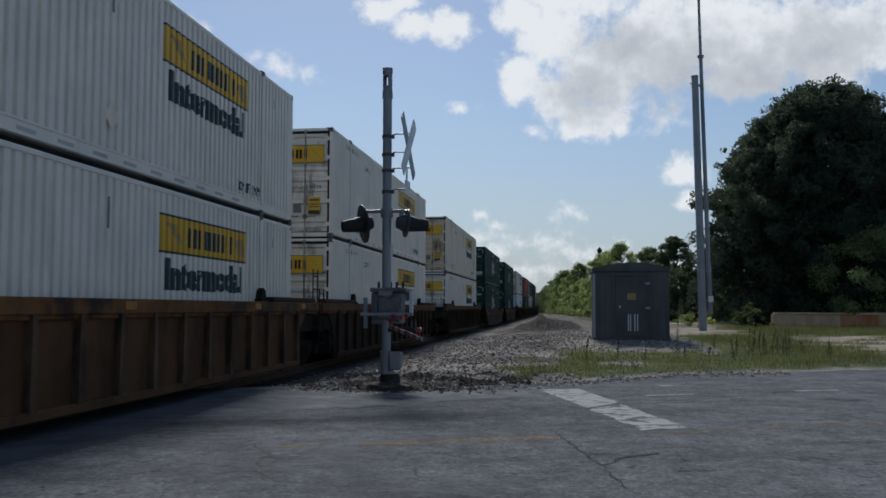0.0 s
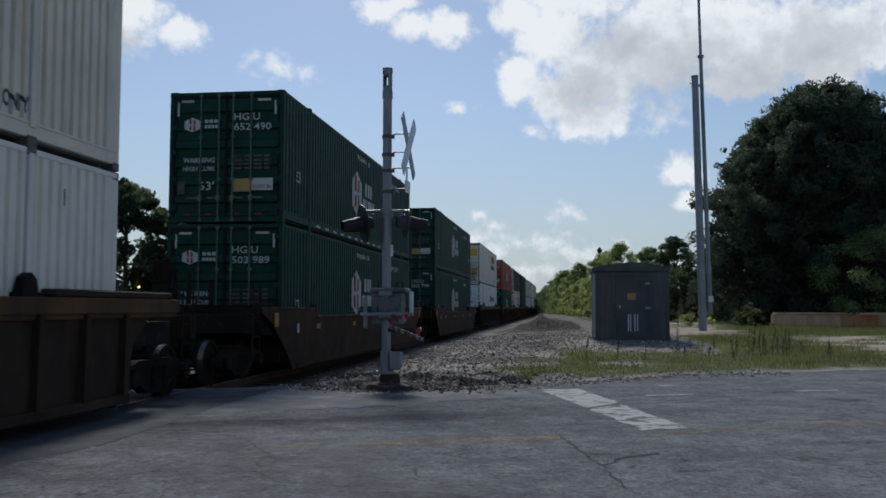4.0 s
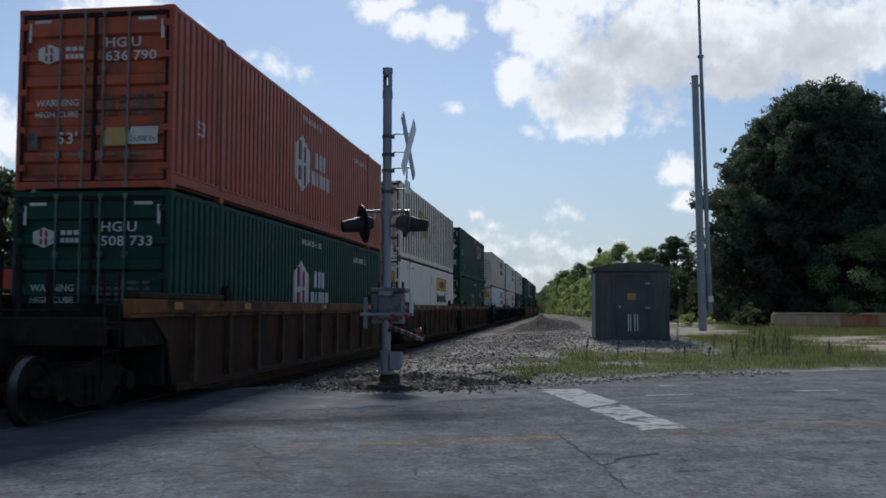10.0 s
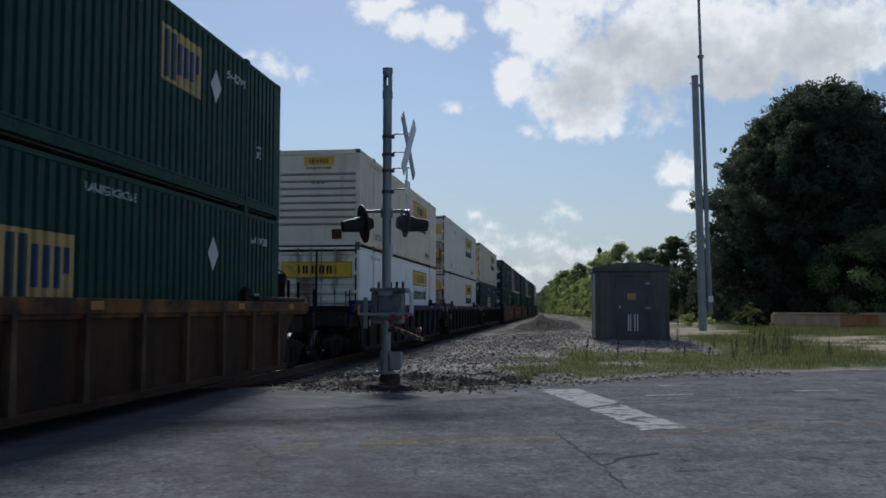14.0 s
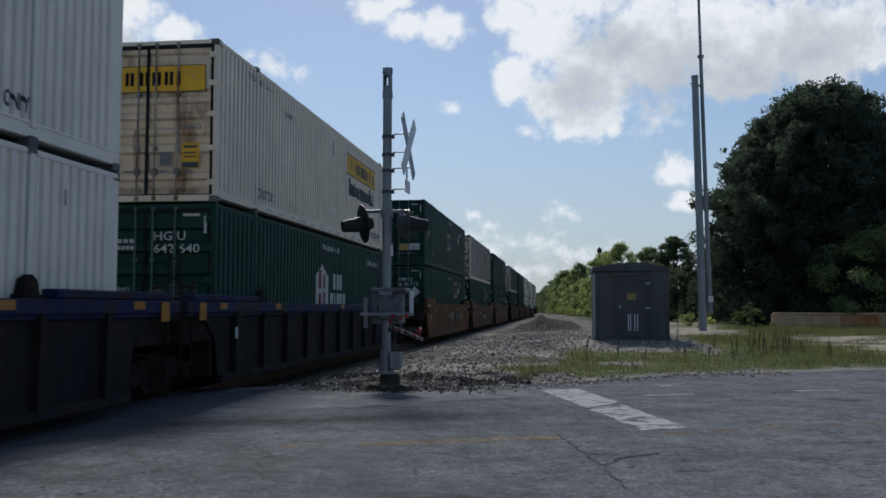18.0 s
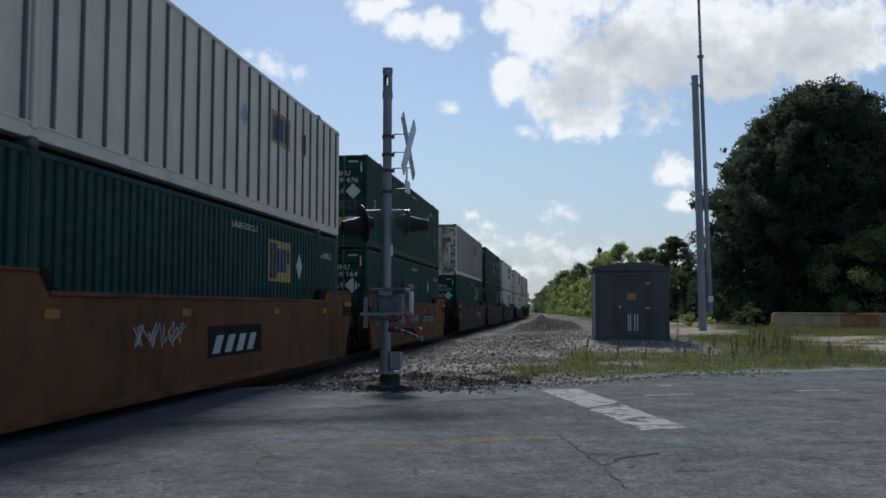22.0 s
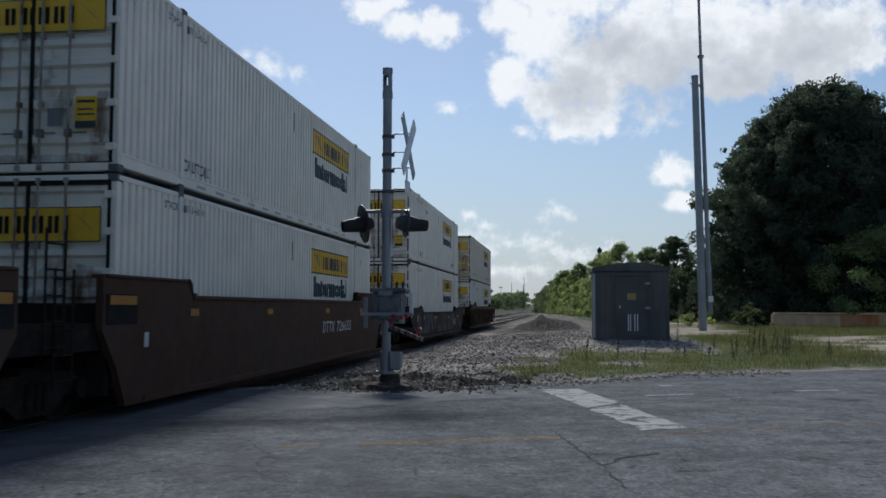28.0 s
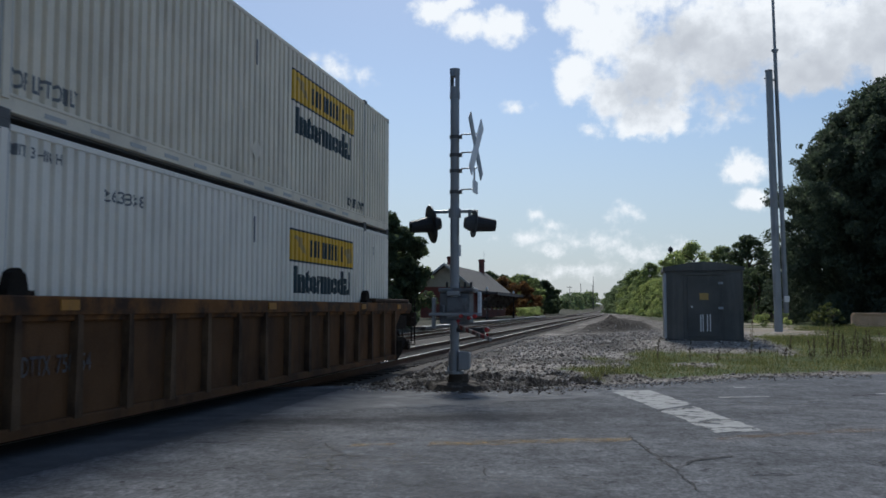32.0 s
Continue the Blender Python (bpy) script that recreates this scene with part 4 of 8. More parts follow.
def dress_panelled(c, kind, prof, number, lead):
    dz = 0.0 if kind == "panelled_smooth" else -0.08
    v0 = 1.98 + dz
    s = decal("name_panel", kind + "a", lambda: on_side(flat(rect(0, 3.7, 0, 0.60)), prof, 1.5, v0), "ink", c, "yellow name panel with dark border")
    decal("panel_face", kind + "a", lambda: on_side(flat(rect(0, 3.62, 0, 0.53)), prof, 1.54, v0 + 0.035, 0.008), "yellow", s)
    decal("name_bars", kind + "a", lambda: on_side(flat(*bars(0.95, 2.9, 0.1, 0.42, NAME)), prof, 1.54, v0 + 0.03, 0.011), "ink", s)
    decal("scroll_marks", kind + "a", lambda: on_side(flat(((0.1, 0.46), (0.55, 0.42), (0.75, 0.12), (0.5, 0.2), (0.3, 0.34)), ((3.0, 0.36), (3.5, 0.42), (3.52, 0.1), (3.25, 0.08))), prof, 1.54, v0 + 0.03, 0.011), "gold", s)
    decal("lettering", kind + "inter", lambda: on_side(text_flat("Intermodal", 3.25, 0.50, 0.05), prof, 1.75, v0 - 0.57), "ink", c, "dark green word on the side")
    decal("lettering", kind + "tlo", lambda: on_side(text_flat("TOP LIFT ONLY", 1.25, 0.2, 0.03), prof, 4.7, 0.34), "ink", c)
    decal("lettering", kind + "tl2", lambda: on_side(text_flat("TOP LIFT ONLY", 1.2, 0.19, 0.03), prof, -6.0, 0.34), "ink_grey", c)
    decal("lettering", kind + "stk", lambda: on_side(text_flat("STACK LIMIT 3 HIGH", 1.5, 0.12), prof, -6.6, 2.58), "ink_grey", c)
    if number:
        decal("lettering", kind + "num" + number, lambda: on_side(text_flat(number, 0.9, 0.15), prof, -4.3, 2.3), "ink_grey", c)
    decal("placard_holder", kind, lambda: on_side(flat(((0, 0.2), (0.2, 0), (0.4, 0.2), (0.2, 0.4))), [(-9, 0), (9, 0)], -0.25, 0.52, 0.014), "white_warm", c, "pale diamond placard holder")
    decal("number_bars", kind, lambda: on_side(flat(*bars(0, 0.16, 0.0, 0.2, (0.3, -0.6, 0.3))), prof, 6.6, 2.3), "ink_grey", c)
    decal("post_mark", kind, lambda: on_side(flat(rect(0, 0.05, 0, 0.42)), prof, -0.08, 2.12), "ink_grey", c)
    if lead == "doors":
        s = decal("name_panel", "end", lambda: on_end(flat(rect(-1.07, 1.07, 1.96, 2.44)), 0, 0, -HL + 0.018), "ink", c, "yellow name panel across the doors")
        decal("panel_face", "end", lambda: on_end(flat(rect(-1.055, 1.055, 1.975, 2.425)), 0, 0, -HL + 0.014), "yellow", s)
        decal("name_bars", "end", lambda: on_end(flat(*bars(-0.58, 0.6, 2.08, 2.32, NAME)), 0, 0, -HL + 0.009), "black", s)
        decal("scroll_marks", "end", lambda: on_end(flat(((-1.0, 2.34), (-0.72, 2.32), (-0.64, 2.04), (-0.8, 2.18)), ((0.68, 2.36), (1.0, 2.06), (0.86, 2.22))), 0, 0, -HL + 0.010), "gold", s)
        s = decal("caution_sign", "end", lambda: on_end(flat(rect(0.65, 0.97, 0.60, 1.05)), 0, 0, -HL + 0.012), "yellow", c, "small yellow caution sign")
        decal("sign_bars", "end", lambda: on_end(flat(rect(0.68, 0.94, 0.96, 1.0), rect(0.66, 0.96, 0.61, 0.71), rect(0.69, 0.92, 0.86, 0.885), rect(0.69, 0.94, 0.79, 0.815)), 0, 0, -HL + 0.008), "ink", s)
        decal("placard", "end", lambda: on_end(flat(rect(0.25, 0.46, 0.65, 0.89)), 0, 0, -HL + 0.012), "ink_grey", c, "small dark square sticker")
        if number == "277304":
            decal("patch", "end", lambda: on_end(flat(rect(-1.06, -0.6, 1.1, 1.46)), 0, 0, -HL + 0.012), "car_dark", c, "dark rusty patch on the door")
        if number:
            decal("lettering", "endn" + number, lambda: on_end(text_flat(number, 0.42, 0.1), 0.58, 1.28, -HL + 0.012), "ink_grey", c)
    else:
        s = decal("name_panel", "nose", lambda: on_end(flat(rect(-0.42, 0.5, 2.42, 2.68)), 0, 0, -HL + 0.022), "yellow", c, "small yellow name panel")
        decal("name_bars", "nose", lambda: on_end(flat(*bars(-0.25, 0.32, 2.48, 2.61, NAME)), 0, 0, -HL + 0.018), "ink", s)
        # Dark strips paint the shade at the bottom of each pressed groove.
        for i in range(8):
            z = 0.615 + 0.215 * i
            decal("groove", f"nose{i}", lambda: on_end(flat(rect(-1.16, 1.16, z, z + 0.042)), 0, 0, -HL + 0.102), "plate_ink", c, "dark strip painted as the shade in a pressed groove")
        decal("lettering", "nose", lambda: on_end(text_flat("Intermodal", 0.78, 0.1), -0.36, 2.3, -HL + 0.022), "ink", c)
        decal("number_bars", "nose", lambda: on_end(flat(*bars(-0.18, 0.22, 1.86, 1.93, (1, -0.4, 1, -0.4, 1))), 0, 0, -HL + 0.022), "ink_grey", c)
        decal("plate", "nose", lambda: on_end(flat(rect(0.45, 0.75, 0.2, 0.5)), 0, 0, -HL + 0.022), "car_brown", c, "rusty plate")


def hexagon(u, v, w, h):
    return ((u, v + h / 2), (u - w / 2, v + h * 0.27), (u - w / 2, v - h * 0.27), (u, v - h / 2), (u + w / 2, v - h * 0.27), (u + w / 2, v + h * 0.27))


def monogram(u, v, s):
    return [rect(u - 0.30 * s, u - 0.10 * s, v + 0.06 * s, v + 0.6 * s), rect(u + 0.10 * s, u + 0.30 * s, v + 0.06 * s, v + 0.48 * s),
            rect(u - 0.30 * s, u - 0.10 * s, v - 0.48 * s, v - 0.09 * s),
            rect(u + 0.10 * s, u + 0.30 * s, v - 0.58 * s, v - 0.03 * s)]


HIGH_CUBE = (("WARNING", -0.97, 1.32, 0.72, 0.11), ("HIGH CUBE", -0.97, 1.14, 0.72, 0.10))


def corner_marks(c):
    for i, (u0, u1, v0, v1) in enumerate(((-1.03, -0.75, 2.66, 2.71), (0.70, 1.0, 2.66, 2.71), (-1.13, -1.08, 2.36, 2.66), (1.08, 1.13, 2.36, 2.66))):
        decal("corner_mark", str(i), lambda: on_end(flat(rect(u0, u1, v0, v1)), 0, 0, -HL + 0.012), "paint_white", c, "white reflective mark")


def dress_hex(c, kind, prof, number, lead):
    decal("emblem", kind, lambda: on_side(flat(hexagon(-1.05, 1.5, 1.2, 1.3)), prof, 0, 0), "paint_white", c, "white hexagon emblem")
    decal("monogram", kind, lambda: on_side(flat(*monogram(-1.05, 1.5, 0.85)), prof, 0, 0, 0.009), "red", c, "red bars")
    decal("name_bars", kind + "1", lambda: on_side(flat(*bars(0.05, 0.95, 1.55, 1.95, (1, -0.3, 0.8, -0.3, 0.9))), prof, 0, 0), "paint_white", c)
    decal("name_bars", kind + "2", lambda: on_side(flat(*bars(-0.25, 1.35, 1.12, 1.45, (1.2, -0.3, 0.7, -0.3, 1, -0.3, 0.9, -0.3, 1))), prof, 0, 0), "paint_white", c)
    decal("lettering", kind + "wh", lambda: on_side(text_flat("WARNING HIGH CUBE", 1.7, 0.14), prof, -1.05, 2.52), "paint_white", c)
    decal("lettering", kind + "53b", lambda: on_side(text_flat("53", 0.3, 0.26), prof, -7.1, 1.0), "paint_white", c)
    decal("lettering", kind + "53c", lambda: on_side(text_flat("53", 0.3, 0.26), prof, 6.9, 1.0), "paint_white", c)
    if number:
        decal("lettering", kind + "s" + number, lambda: on_side(text_flat(number, 1.0, 0.16), prof, 4.7, 2.36), "paint_white", c)
        decal("lettering", kind + "mark", lambda: on_side(text_flat("HGIU", 0.55, 0.16), prof, 4.05, 2.36), "paint_white", c)
    if lead != "doors":
        return
    s = decal("emblem", "end" + kind, lambda: on_end(flat(hexagon(-0.78, 2.16, 0.36, 0.32)), 0, 0, -HL + 0.012), "paint_white", c)
    decal("monogram", "end" + kind, lambda: on_end(flat(*monogram(-0.78, 2.16, 0.22)), 0, 0, -HL + 0.008), "red" if kind == "hex" else "orange", s)
    decal("name_bars", "end" + kind, lambda: on_end(flat(*bars(-0.5, -0.2, 2.2, 2.27, (1, -0.3, 1, -0.3, 1)), *bars(-0.5, -0.2, 2.08, 2.15, (1, -0.3, 1, -0.3, 1, -0.3, 1))), 0, 0, -HL + 0.012), "paint_white", c)
    end_common(c, kind, number, "paint_white")


def end_common(c, kind, number, ink):
    corner_marks(c)
    if number:
        mark = "EMHU" if kind == "square" else "HGIU"
        decal("lettering", "e" + mark, lambda: on_end(text_flat(mark, 0.58, 0.16), 0.17, 2.24, -HL + 0.012), ink, c)
        decal("lettering", "e" + number, lambda: on_end(text_flat(number[:3] + " " + number[3:], 0.84, 0.16), 0.17, 2.02, -HL + 0.012), ink, c)
    end_words(c, ink, HIGH_CUBE + (("53'", -0.6, 0.72, 0.34, 0.19),))
    decal("data_bars", "e" + kind, lambda: on_end(flat(*[r for z in (1.43, 1.34, 1.25, 1.17) for r in bars(0.12, 0.98, z, z + 0.05, (1.2, -0.3, 0.7, -0.3, 1, -0.3, 0.6))]), 0, 0, -HL + 0.012), "scrawl", c)
    decal("lettering", "lbs", lambda: on_end(text_flat("24,000 lbs", 0.42, 0.1, 0.0), 0.605, 0.73, -HL + 0.008), "ink", c)
    decal("caution_sign", "e", lambda: on_end(flat(rect(0.13, 0.55, 0.68, 0.96)), 0, 0, -HL + 0.012), "gold", c, "small yellow caution sign")
    decal("data_plate", "e", lambda: on_end(flat(rect(0.57, 1.06, 0.70, 0.97)), 0, 0, -HL + 0.012), "paint_white", c, "white data plate")
    decal("red_marks", "e", lambda: on_end(flat(*[rect(x, x + 0.13, 0.17, 0.22) for x in (-0.95, -0.45, 0.2, 0.68)]), 0, 0, -HL + 0.012), "red", c)
    decal("sticker", "e", lambda: on_end(flat(rect(-1.1, -0.93, 0.64, 0.92)), 0, 0, -HL + 0.012), "scrawl", c)


def dress_square(c, kind, prof, number, lead):
    shift = -0.72 if number and int(number[-1]) % 2 == 0 else 2.3
    v = 1.14 if shift < 0 else 1.62
    if number not in ("249476", "641938"):
        side_emblem(c, kind, prof, shift, v)
    decal("placard", kind, lambda: on_side(flat(((0, 0.3), (0.24, 0), (0.48, 0.3), (0.24, 0.6))), [(-9, 0), (9, 0)], 4.2, 1.7, 0.012), "paint_white", c, "white diamond placard")
    if number == "641938":
        side_emblem(c, kind, prof, -1.5, 1.1)
    square_words(c, kind, prof, number, lead)


def side_emblem(c, kind, prof, shift, v):
    s = decal("emblem", kind + str(shift), lambda: on_side(flat(rect(0, 1.5, 0, 0.86)), prof, shift, v), "gold", c, "yellow square emblem")
    decal("emblem_bars", kind + str(shift) + "k", lambda: on_side(flat(rect(0.1, 0.28, 0.06, 0.8), rect(0.34, 0.52, 0.06, 0.8)), prof, shift, v, 0.009), "ink", s)
    decal("emblem_bars", kind + str(shift) + "b", lambda: on_side(flat(rect(0.6, 0.74, 0.2, 0.7), rect(0.82, 0.98, 0.2, 0.7), rect(1.08, 1.2, 0.2, 0.7), rect(1.26, 1.4, 0.38, 0.7)), prof, shift, v, 0.009), "blue", s)


def square_words(c, kind, prof, number, lead):
    decal("lettering", kind + "wh", lambda: on_side(text_flat("WARNING HIGH CUBE", 1.4, 0.12), prof, 0.2, 2.55), "paint_white", c)
    for y in (-7.1, -5.6, 6.6):
        decal("lettering", kind + "53" + str(y), lambda: on_side(text_flat("53", 0.3, 0.25), prof, y, 1.35 if y < -7 else 0.55 if y < 0 else 1.1), "paint_white", c)
    if number:
        decal("lettering", kind + "s" + number, lambda: on_side(text_flat(number, 0.95, 0.16), prof, 6.35 if int(number[-1]) % 3 else 5.0, 2.3), "paint_white", c)
    if lead != "doors":
        return
    s = decal("emblem", "end" + kind, lambda: on_end(flat(rect(-0.93, -0.32, 1.98, 2.36)), 0, 0, -HL + 0.012), "gold", c, "yellow square emblem")
    decal("emblem_bars", "ek", lambda: on_end(flat(rect(-0.88, -0.79, 2.02, 2.32), rect(-0.76, -0.67, 2.02, 2.32)), 0, 0, -HL + 0.008), "ink", s)
    decal("emblem_bars", "eb", lambda: on_end(flat(rect(-0.62, -0.57, 2.07, 2.28), rect(-0.53, -0.48, 2.07, 2.28), rect(-0.44, -0.40, 2.07, 2.28)), 0, 0, -HL + 0.008), "blue", s)
    decal("placard", "endsq", lambda: on_end(flat(((0.61, 1.76), (0.85, 1.52), (1.09, 1.76), (0.85, 2.0))), 0, 0, -HL + 0.008), "paint_white", c, "white diamond placard")
    decal("data_bars", "had", lambda: on_end(flat(rect(0.18, 0.21, 1.69, 1.85), rect(0.25, 0.28, 1.69, 1.85), ((0.32, 1.69), (0.44, 1.69), (0.38, 1.85)), rect(0.48, 0.51, 1.69, 1.85), rect(0.53, 0.55, 1.71, 1.83)), 0, 0, -HL + 0.012), "paint_white", c)
    end_common(c, kind, number, "paint_white")


def dress_freight(c, kind, prof, number, lead):
    decal("name_bars", kind + "r", lambda: on_side(flat(*bars(0, 1.45, 0, 0.5, (1, -0.15, 0.9, -0.15, 1.1))), prof, 0.52, 1.57), "red_bright", c, "red letter-sized bars")
    decal("name_bars", kind + "k", lambda: on_side(flat(*bars(0, 2.85, 0.06, 0.42, (0.8, -0.3, 1, -0.3, 1, -0.3, 0.4, -0.3, 0.9, -0.3, 0.6, -0.3, 0.9, -0.3, 0.9))), prof, 2.05, 1.54), "ink", c, "black letter-sized bars")
    decal("lettering", kind, lambda: on_side(text_flat("WARNING HIGH CUBE", 1.9, 0.16), prof, -1.0, 2.5), "ink_grey", c)
    decal("lettering", kind + "num", lambda: on_side(text_flat(number, 0.8, 0.15), prof, -5.6, 2.42), "ink_grey", c)
    decal("name_bars", kind + "end", lambda: on_end(flat(*bars(-0.66, 0.62, 1.86, 2.28, (1, -0.15, 0.9, -0.15, 1.1))), 0, 0, -HL + 0.01), "red_bright", c, "red letter-sized bars")
    end_words(c, "ink_grey", (("WARNING", -0.9, 1.62, 0.66, 0.12), ("HIGH CUBE", -0.9, 1.45, 0.66, 0.12), (number, 0.12, 1.46, 0.78, 0.15)))


def dress_plate(c, kind, prof, number, lead):
    for y in np.arange(-7.46, 7.9, 0.607):
        part("side_post", shared("side_post", lambda: B((HW - 0.02, HW + 0.016, -0.038, 0.038, 0.27, 2.80), bevel=0.006), M["groove"]), None, c, at=(0, float(y), 0))
    if number == "239234":
        s = decal("emblem", kind + "s", lambda: on_side(flat(rect(0, 1.1, 0.5, 1.1), rect(1.0, 2.6, 0.0, 1.0)), prof, -3.7, 1.15), "gold", c, "faded gold emblem")
        decal("name_bars", kind + "s", lambda: on_side(flat(*bars(0, 5.1, 0, 0.42, (0.6, -0.7, 0.6, -0.7, 0.6, -0.7, 0.6, -2.2, 0.6, -0.7, 0.6))), prof, -5.5, 1.05), "plate_ink", c)
    else:
        s = decal("emblem", kind + "p", lambda: on_side(flat(rect(0, 1.3, 0, 0.7)), prof, -4.5 if number == "830627" else 2.4, 1.6), "gold", c, "faded square emblem")
        decal("emblem_bars", kind + "p", lambda: on_side(flat(rect(0.1, 0.4, 0.08, 0.6), rect(0.5, 0.8, 0.1, 0.6), rect(0.9, 1.2, 0.1, 0.6)), prof, -4.5 if number == "830627" else 2.4, 1.6, 0.009), "blue", s)
    decal("placard", kind, lambda: on_side(flat(((0, 0.24), (0.2, 0), (0.4, 0.24), (0.2, 0.48))), prof, 0.6, 1.6, 0.012), "steel", c, "faded diamond placard")
    decal("vent", kind, lambda: on_side(flat(rect(0, 0.3, 0, 0.5)), prof, 4.6, 1.7, 0.012), "car_rust", c, "rusty vent plate")
    # Flat plywood doors with four rods and dark hinge straps.
    for sx in (1, -1):
        d = part("door_panel", shared("door_panel" + str(sx), lambda: mirrored(B((0.02, 1.16, -HL + 0.005, -HL + 0.022, 0.14, 2.73)), sx), M["door_cream"]), None, c, "flat rust-stained door")
        for z in (0.3, 0.75, 1.2, 1.65, 2.55):
            part("hinge_strap", shared("hinge_strap" + str(sx), lambda: mirrored(B((0.95, 1.22, -HL - 0.012, -HL + 0.01, -0.06, 0.06)), sx), M["groove"]), None, d, at=(0, 0, z))
    s = decal("emblem", "endp", lambda: on_end(flat(rect(0.45, 1.0, 1.86, 2.14)), 0, 0, -HL), "gold", c, "faded square emblem")
    decal("emblem_bars", "endp", lambda: on_end(flat(rect(0.5, 0.62, 1.9, 2.1), rect(0.66, 0.78, 1.9, 2.1), rect(0.82, 0.95, 1.9, 2.1)), 0, 0, -HL - 0.003), "blue", s)
    decal("lettering", "epmark", lambda: on_end(text_flat("EMHU", 0.46, 0.13), 0.5, 2.52, -HL), "ink", c)
    decal("lettering", "ep" + number, lambda: on_end(text_flat(number, 0.5, 0.13), 0.48, 2.35, -HL), "ink", c)
    decal("sticker", "ep", lambda: on_end(flat(rect(0.4, 0.7, 1.2, 1.6)), 0, 0, -HL), "steel", c)


DRESS = {"panelled": dress_panelled, "panelled_cream": dress_panelled, "panelled_smooth": dress_panelled, "freight": dress_freight, "hex": dress_hex,
         "hex_orange": dress_hex, "square": dress_square, "plate": dress_plate}
# ---- well cars ----
WHEEL_R = 0.42


def wheel_mesh():
    prof = [(0.10, -0.07), (0.34, -0.03), (0.36, -0.068), (0.42, -0.068), (0.425, 0.035), (0.45, 0.045), (0.45, 0.068), (0.36, 0.068), (0.33, 0.03), (0.10, 0.07)]
    bm = bmesh.new()
    n = 28
    rings = [[bm.verts.new((x, r * math.cos(2 * math.pi * i / n), r * math.sin(2 * math.pi * i / n))) for i in range(n)] for r, x in prof]
    for k in range(len(rings) - 1):
        for i in range(n):
            f = bm.faces.new((rings[k][i], rings[k][(i + 1) % n], rings[k + 1][(i + 1) % n], rings[k + 1][i]))
            f.material_index = 1 if k == 3 else 0
    bm.faces.new(rings[0]), bm.faces.new(rings[-1])
    for a in range(6):
        rod(bm, (-0.062, 0.2 * math.cos(a * 1.047), 0.2 * math.sin(a * 1.047)), (-0.03, 0.2 * math.cos(a * 1.047), 0.2 * math.sin(a * 1.047)), 0.03, 6)
    bmesh.ops.recalc_face_normals(bm, faces=bm.faces)
    me = mesh_of("wheel", bm, M["iron"])
    me.materials.append(M["tread"])
    return me


WHEEL = wheel_mesh()
bm = bmesh.new()
rod(bm, (-1.06, 0, 0), (1.06, 0, 0), 0.085, 10)
AXLE = mesh_of("wheelset", bm, M["iron"])


def side_frame():
    bm = bmesh.new()
    prism(bm, ((-1.16, 0.50), (-1.16, 0.36), (-0.66, 0.36), (-0.35, 0.16), (0.35, 0.16), (0.66, 0.36), (1.16, 0.36), (1.16, 0.50), (0.62, 0.66), (-0.62, 0.66)), 0, -0.08, 0.08)
    for y in (-0.89, 0.89):
        rod(bm, (0, y, 0.42), (0.17, y, 0.42), 0.13, 10)
    for y in (-0.16, 0.0, 0.16):
        rod(bm, (0.09, y, 0.22), (0.09, y, 0.56), 0.06, 8)
    return bm


WHEELSETS = []


def truck(car, y):
    t = part("truck", shared("truck", lambda: B((-1.05, 1.05, -0.22, 0.22, 0.38, 0.72), bevel=0.03), M["iron"]), None, car, "dark cast-iron truck", at=(0, y, 0))
    for sx in (1, -1):
        part("side_frame", shared("side_frame", side_frame, M["iron"]), None, t, at=pose(1.0, 0, 0) if sx > 0 else pose(-1.0, 0, 0, 0, 0, 180))
    for dy in (-0.89, 0.89):
        w = part("wheelset", AXLE, None, car, at=(0, y + dy, WHEEL_R))
        part("wheel", WHEEL, None, w, "iron wheel with bright tread", at=(-0.755, 0, 0))
        part("wheel", WHEEL, None, w, "iron wheel with bright tread", at=pose(0.755, 0, 0, 0, 0, 180))
        WHEELSETS.append((car, w, y + dy))


def ladder(parent, x, y, z0, z1, key):
    def make():
        bm = bmesh.new()
        for a in (-0.2, 0.2):
            rod(bm, (0, a, z0), (0, a, z1), 0.016, 6)
        z = z0 + 0.08
        while z < z1:
            rod(bm, (0, -0.2, z), (0, 0.2, z), 0.013, 6)
            z += 0.3
        return bm
    part("ladder", shared("ladder:" + key, make, M["iron"]), None, parent, "steel end ladder", at=(x, y, 0))


def brake_wheel(parent, y, side):
    def make():
        bm = bmesh.new()
        n = 18
        pts = [(0.27 * math.cos(2 * math.pi * i / n), 0, 0.27 * math.sin(2 * math.pi * i / n)) for i in range(n + 1)]
        tube(bm, pts, 0.018)
        for a in range(5):
            rod(bm, (0, 0, 0), pts[int(a * n / 5)], 0.014, 5)
        rod(bm, (0, -0.04, 0), (0, 0.16, 0), 0.03, 8)
        return bm
    s = part("brake_stand", shared("brake_stand", lambda: B((-0.16, 0.16, 0.08, 0.26, -0.75, 0.18), bevel=0.02), M["iron"]), None, parent, "hand brake housing", at=(side, y, 2.2))
    part("brake_wheel", shared("brake_wheel", make, M["iron"]), None, s, "spoked hand brake wheel")


def coupler(parent, sy):
    def make():
        bm = B((-0.13, 0.13, 9.6, 11.35, 0.72, 0.98), (-0.24, 0.24, 9.3, 10.6, 0.62, 1.06))
        prism(bm, ((-0.2, 11.3), (0.2, 11.3), (0.24, 11.55), (0.1, 11.66), (0.02, 11.52), (-0.2, 11.62)), 2, 0.70, 1.0)
        return bm
    part("coupler", shared("coupler", make, M["iron"]), None, parent, "iron coupler", at=pose(0, 0, 0) if sy > 0 else pose(0, 0, 0, 0, 0, 180))


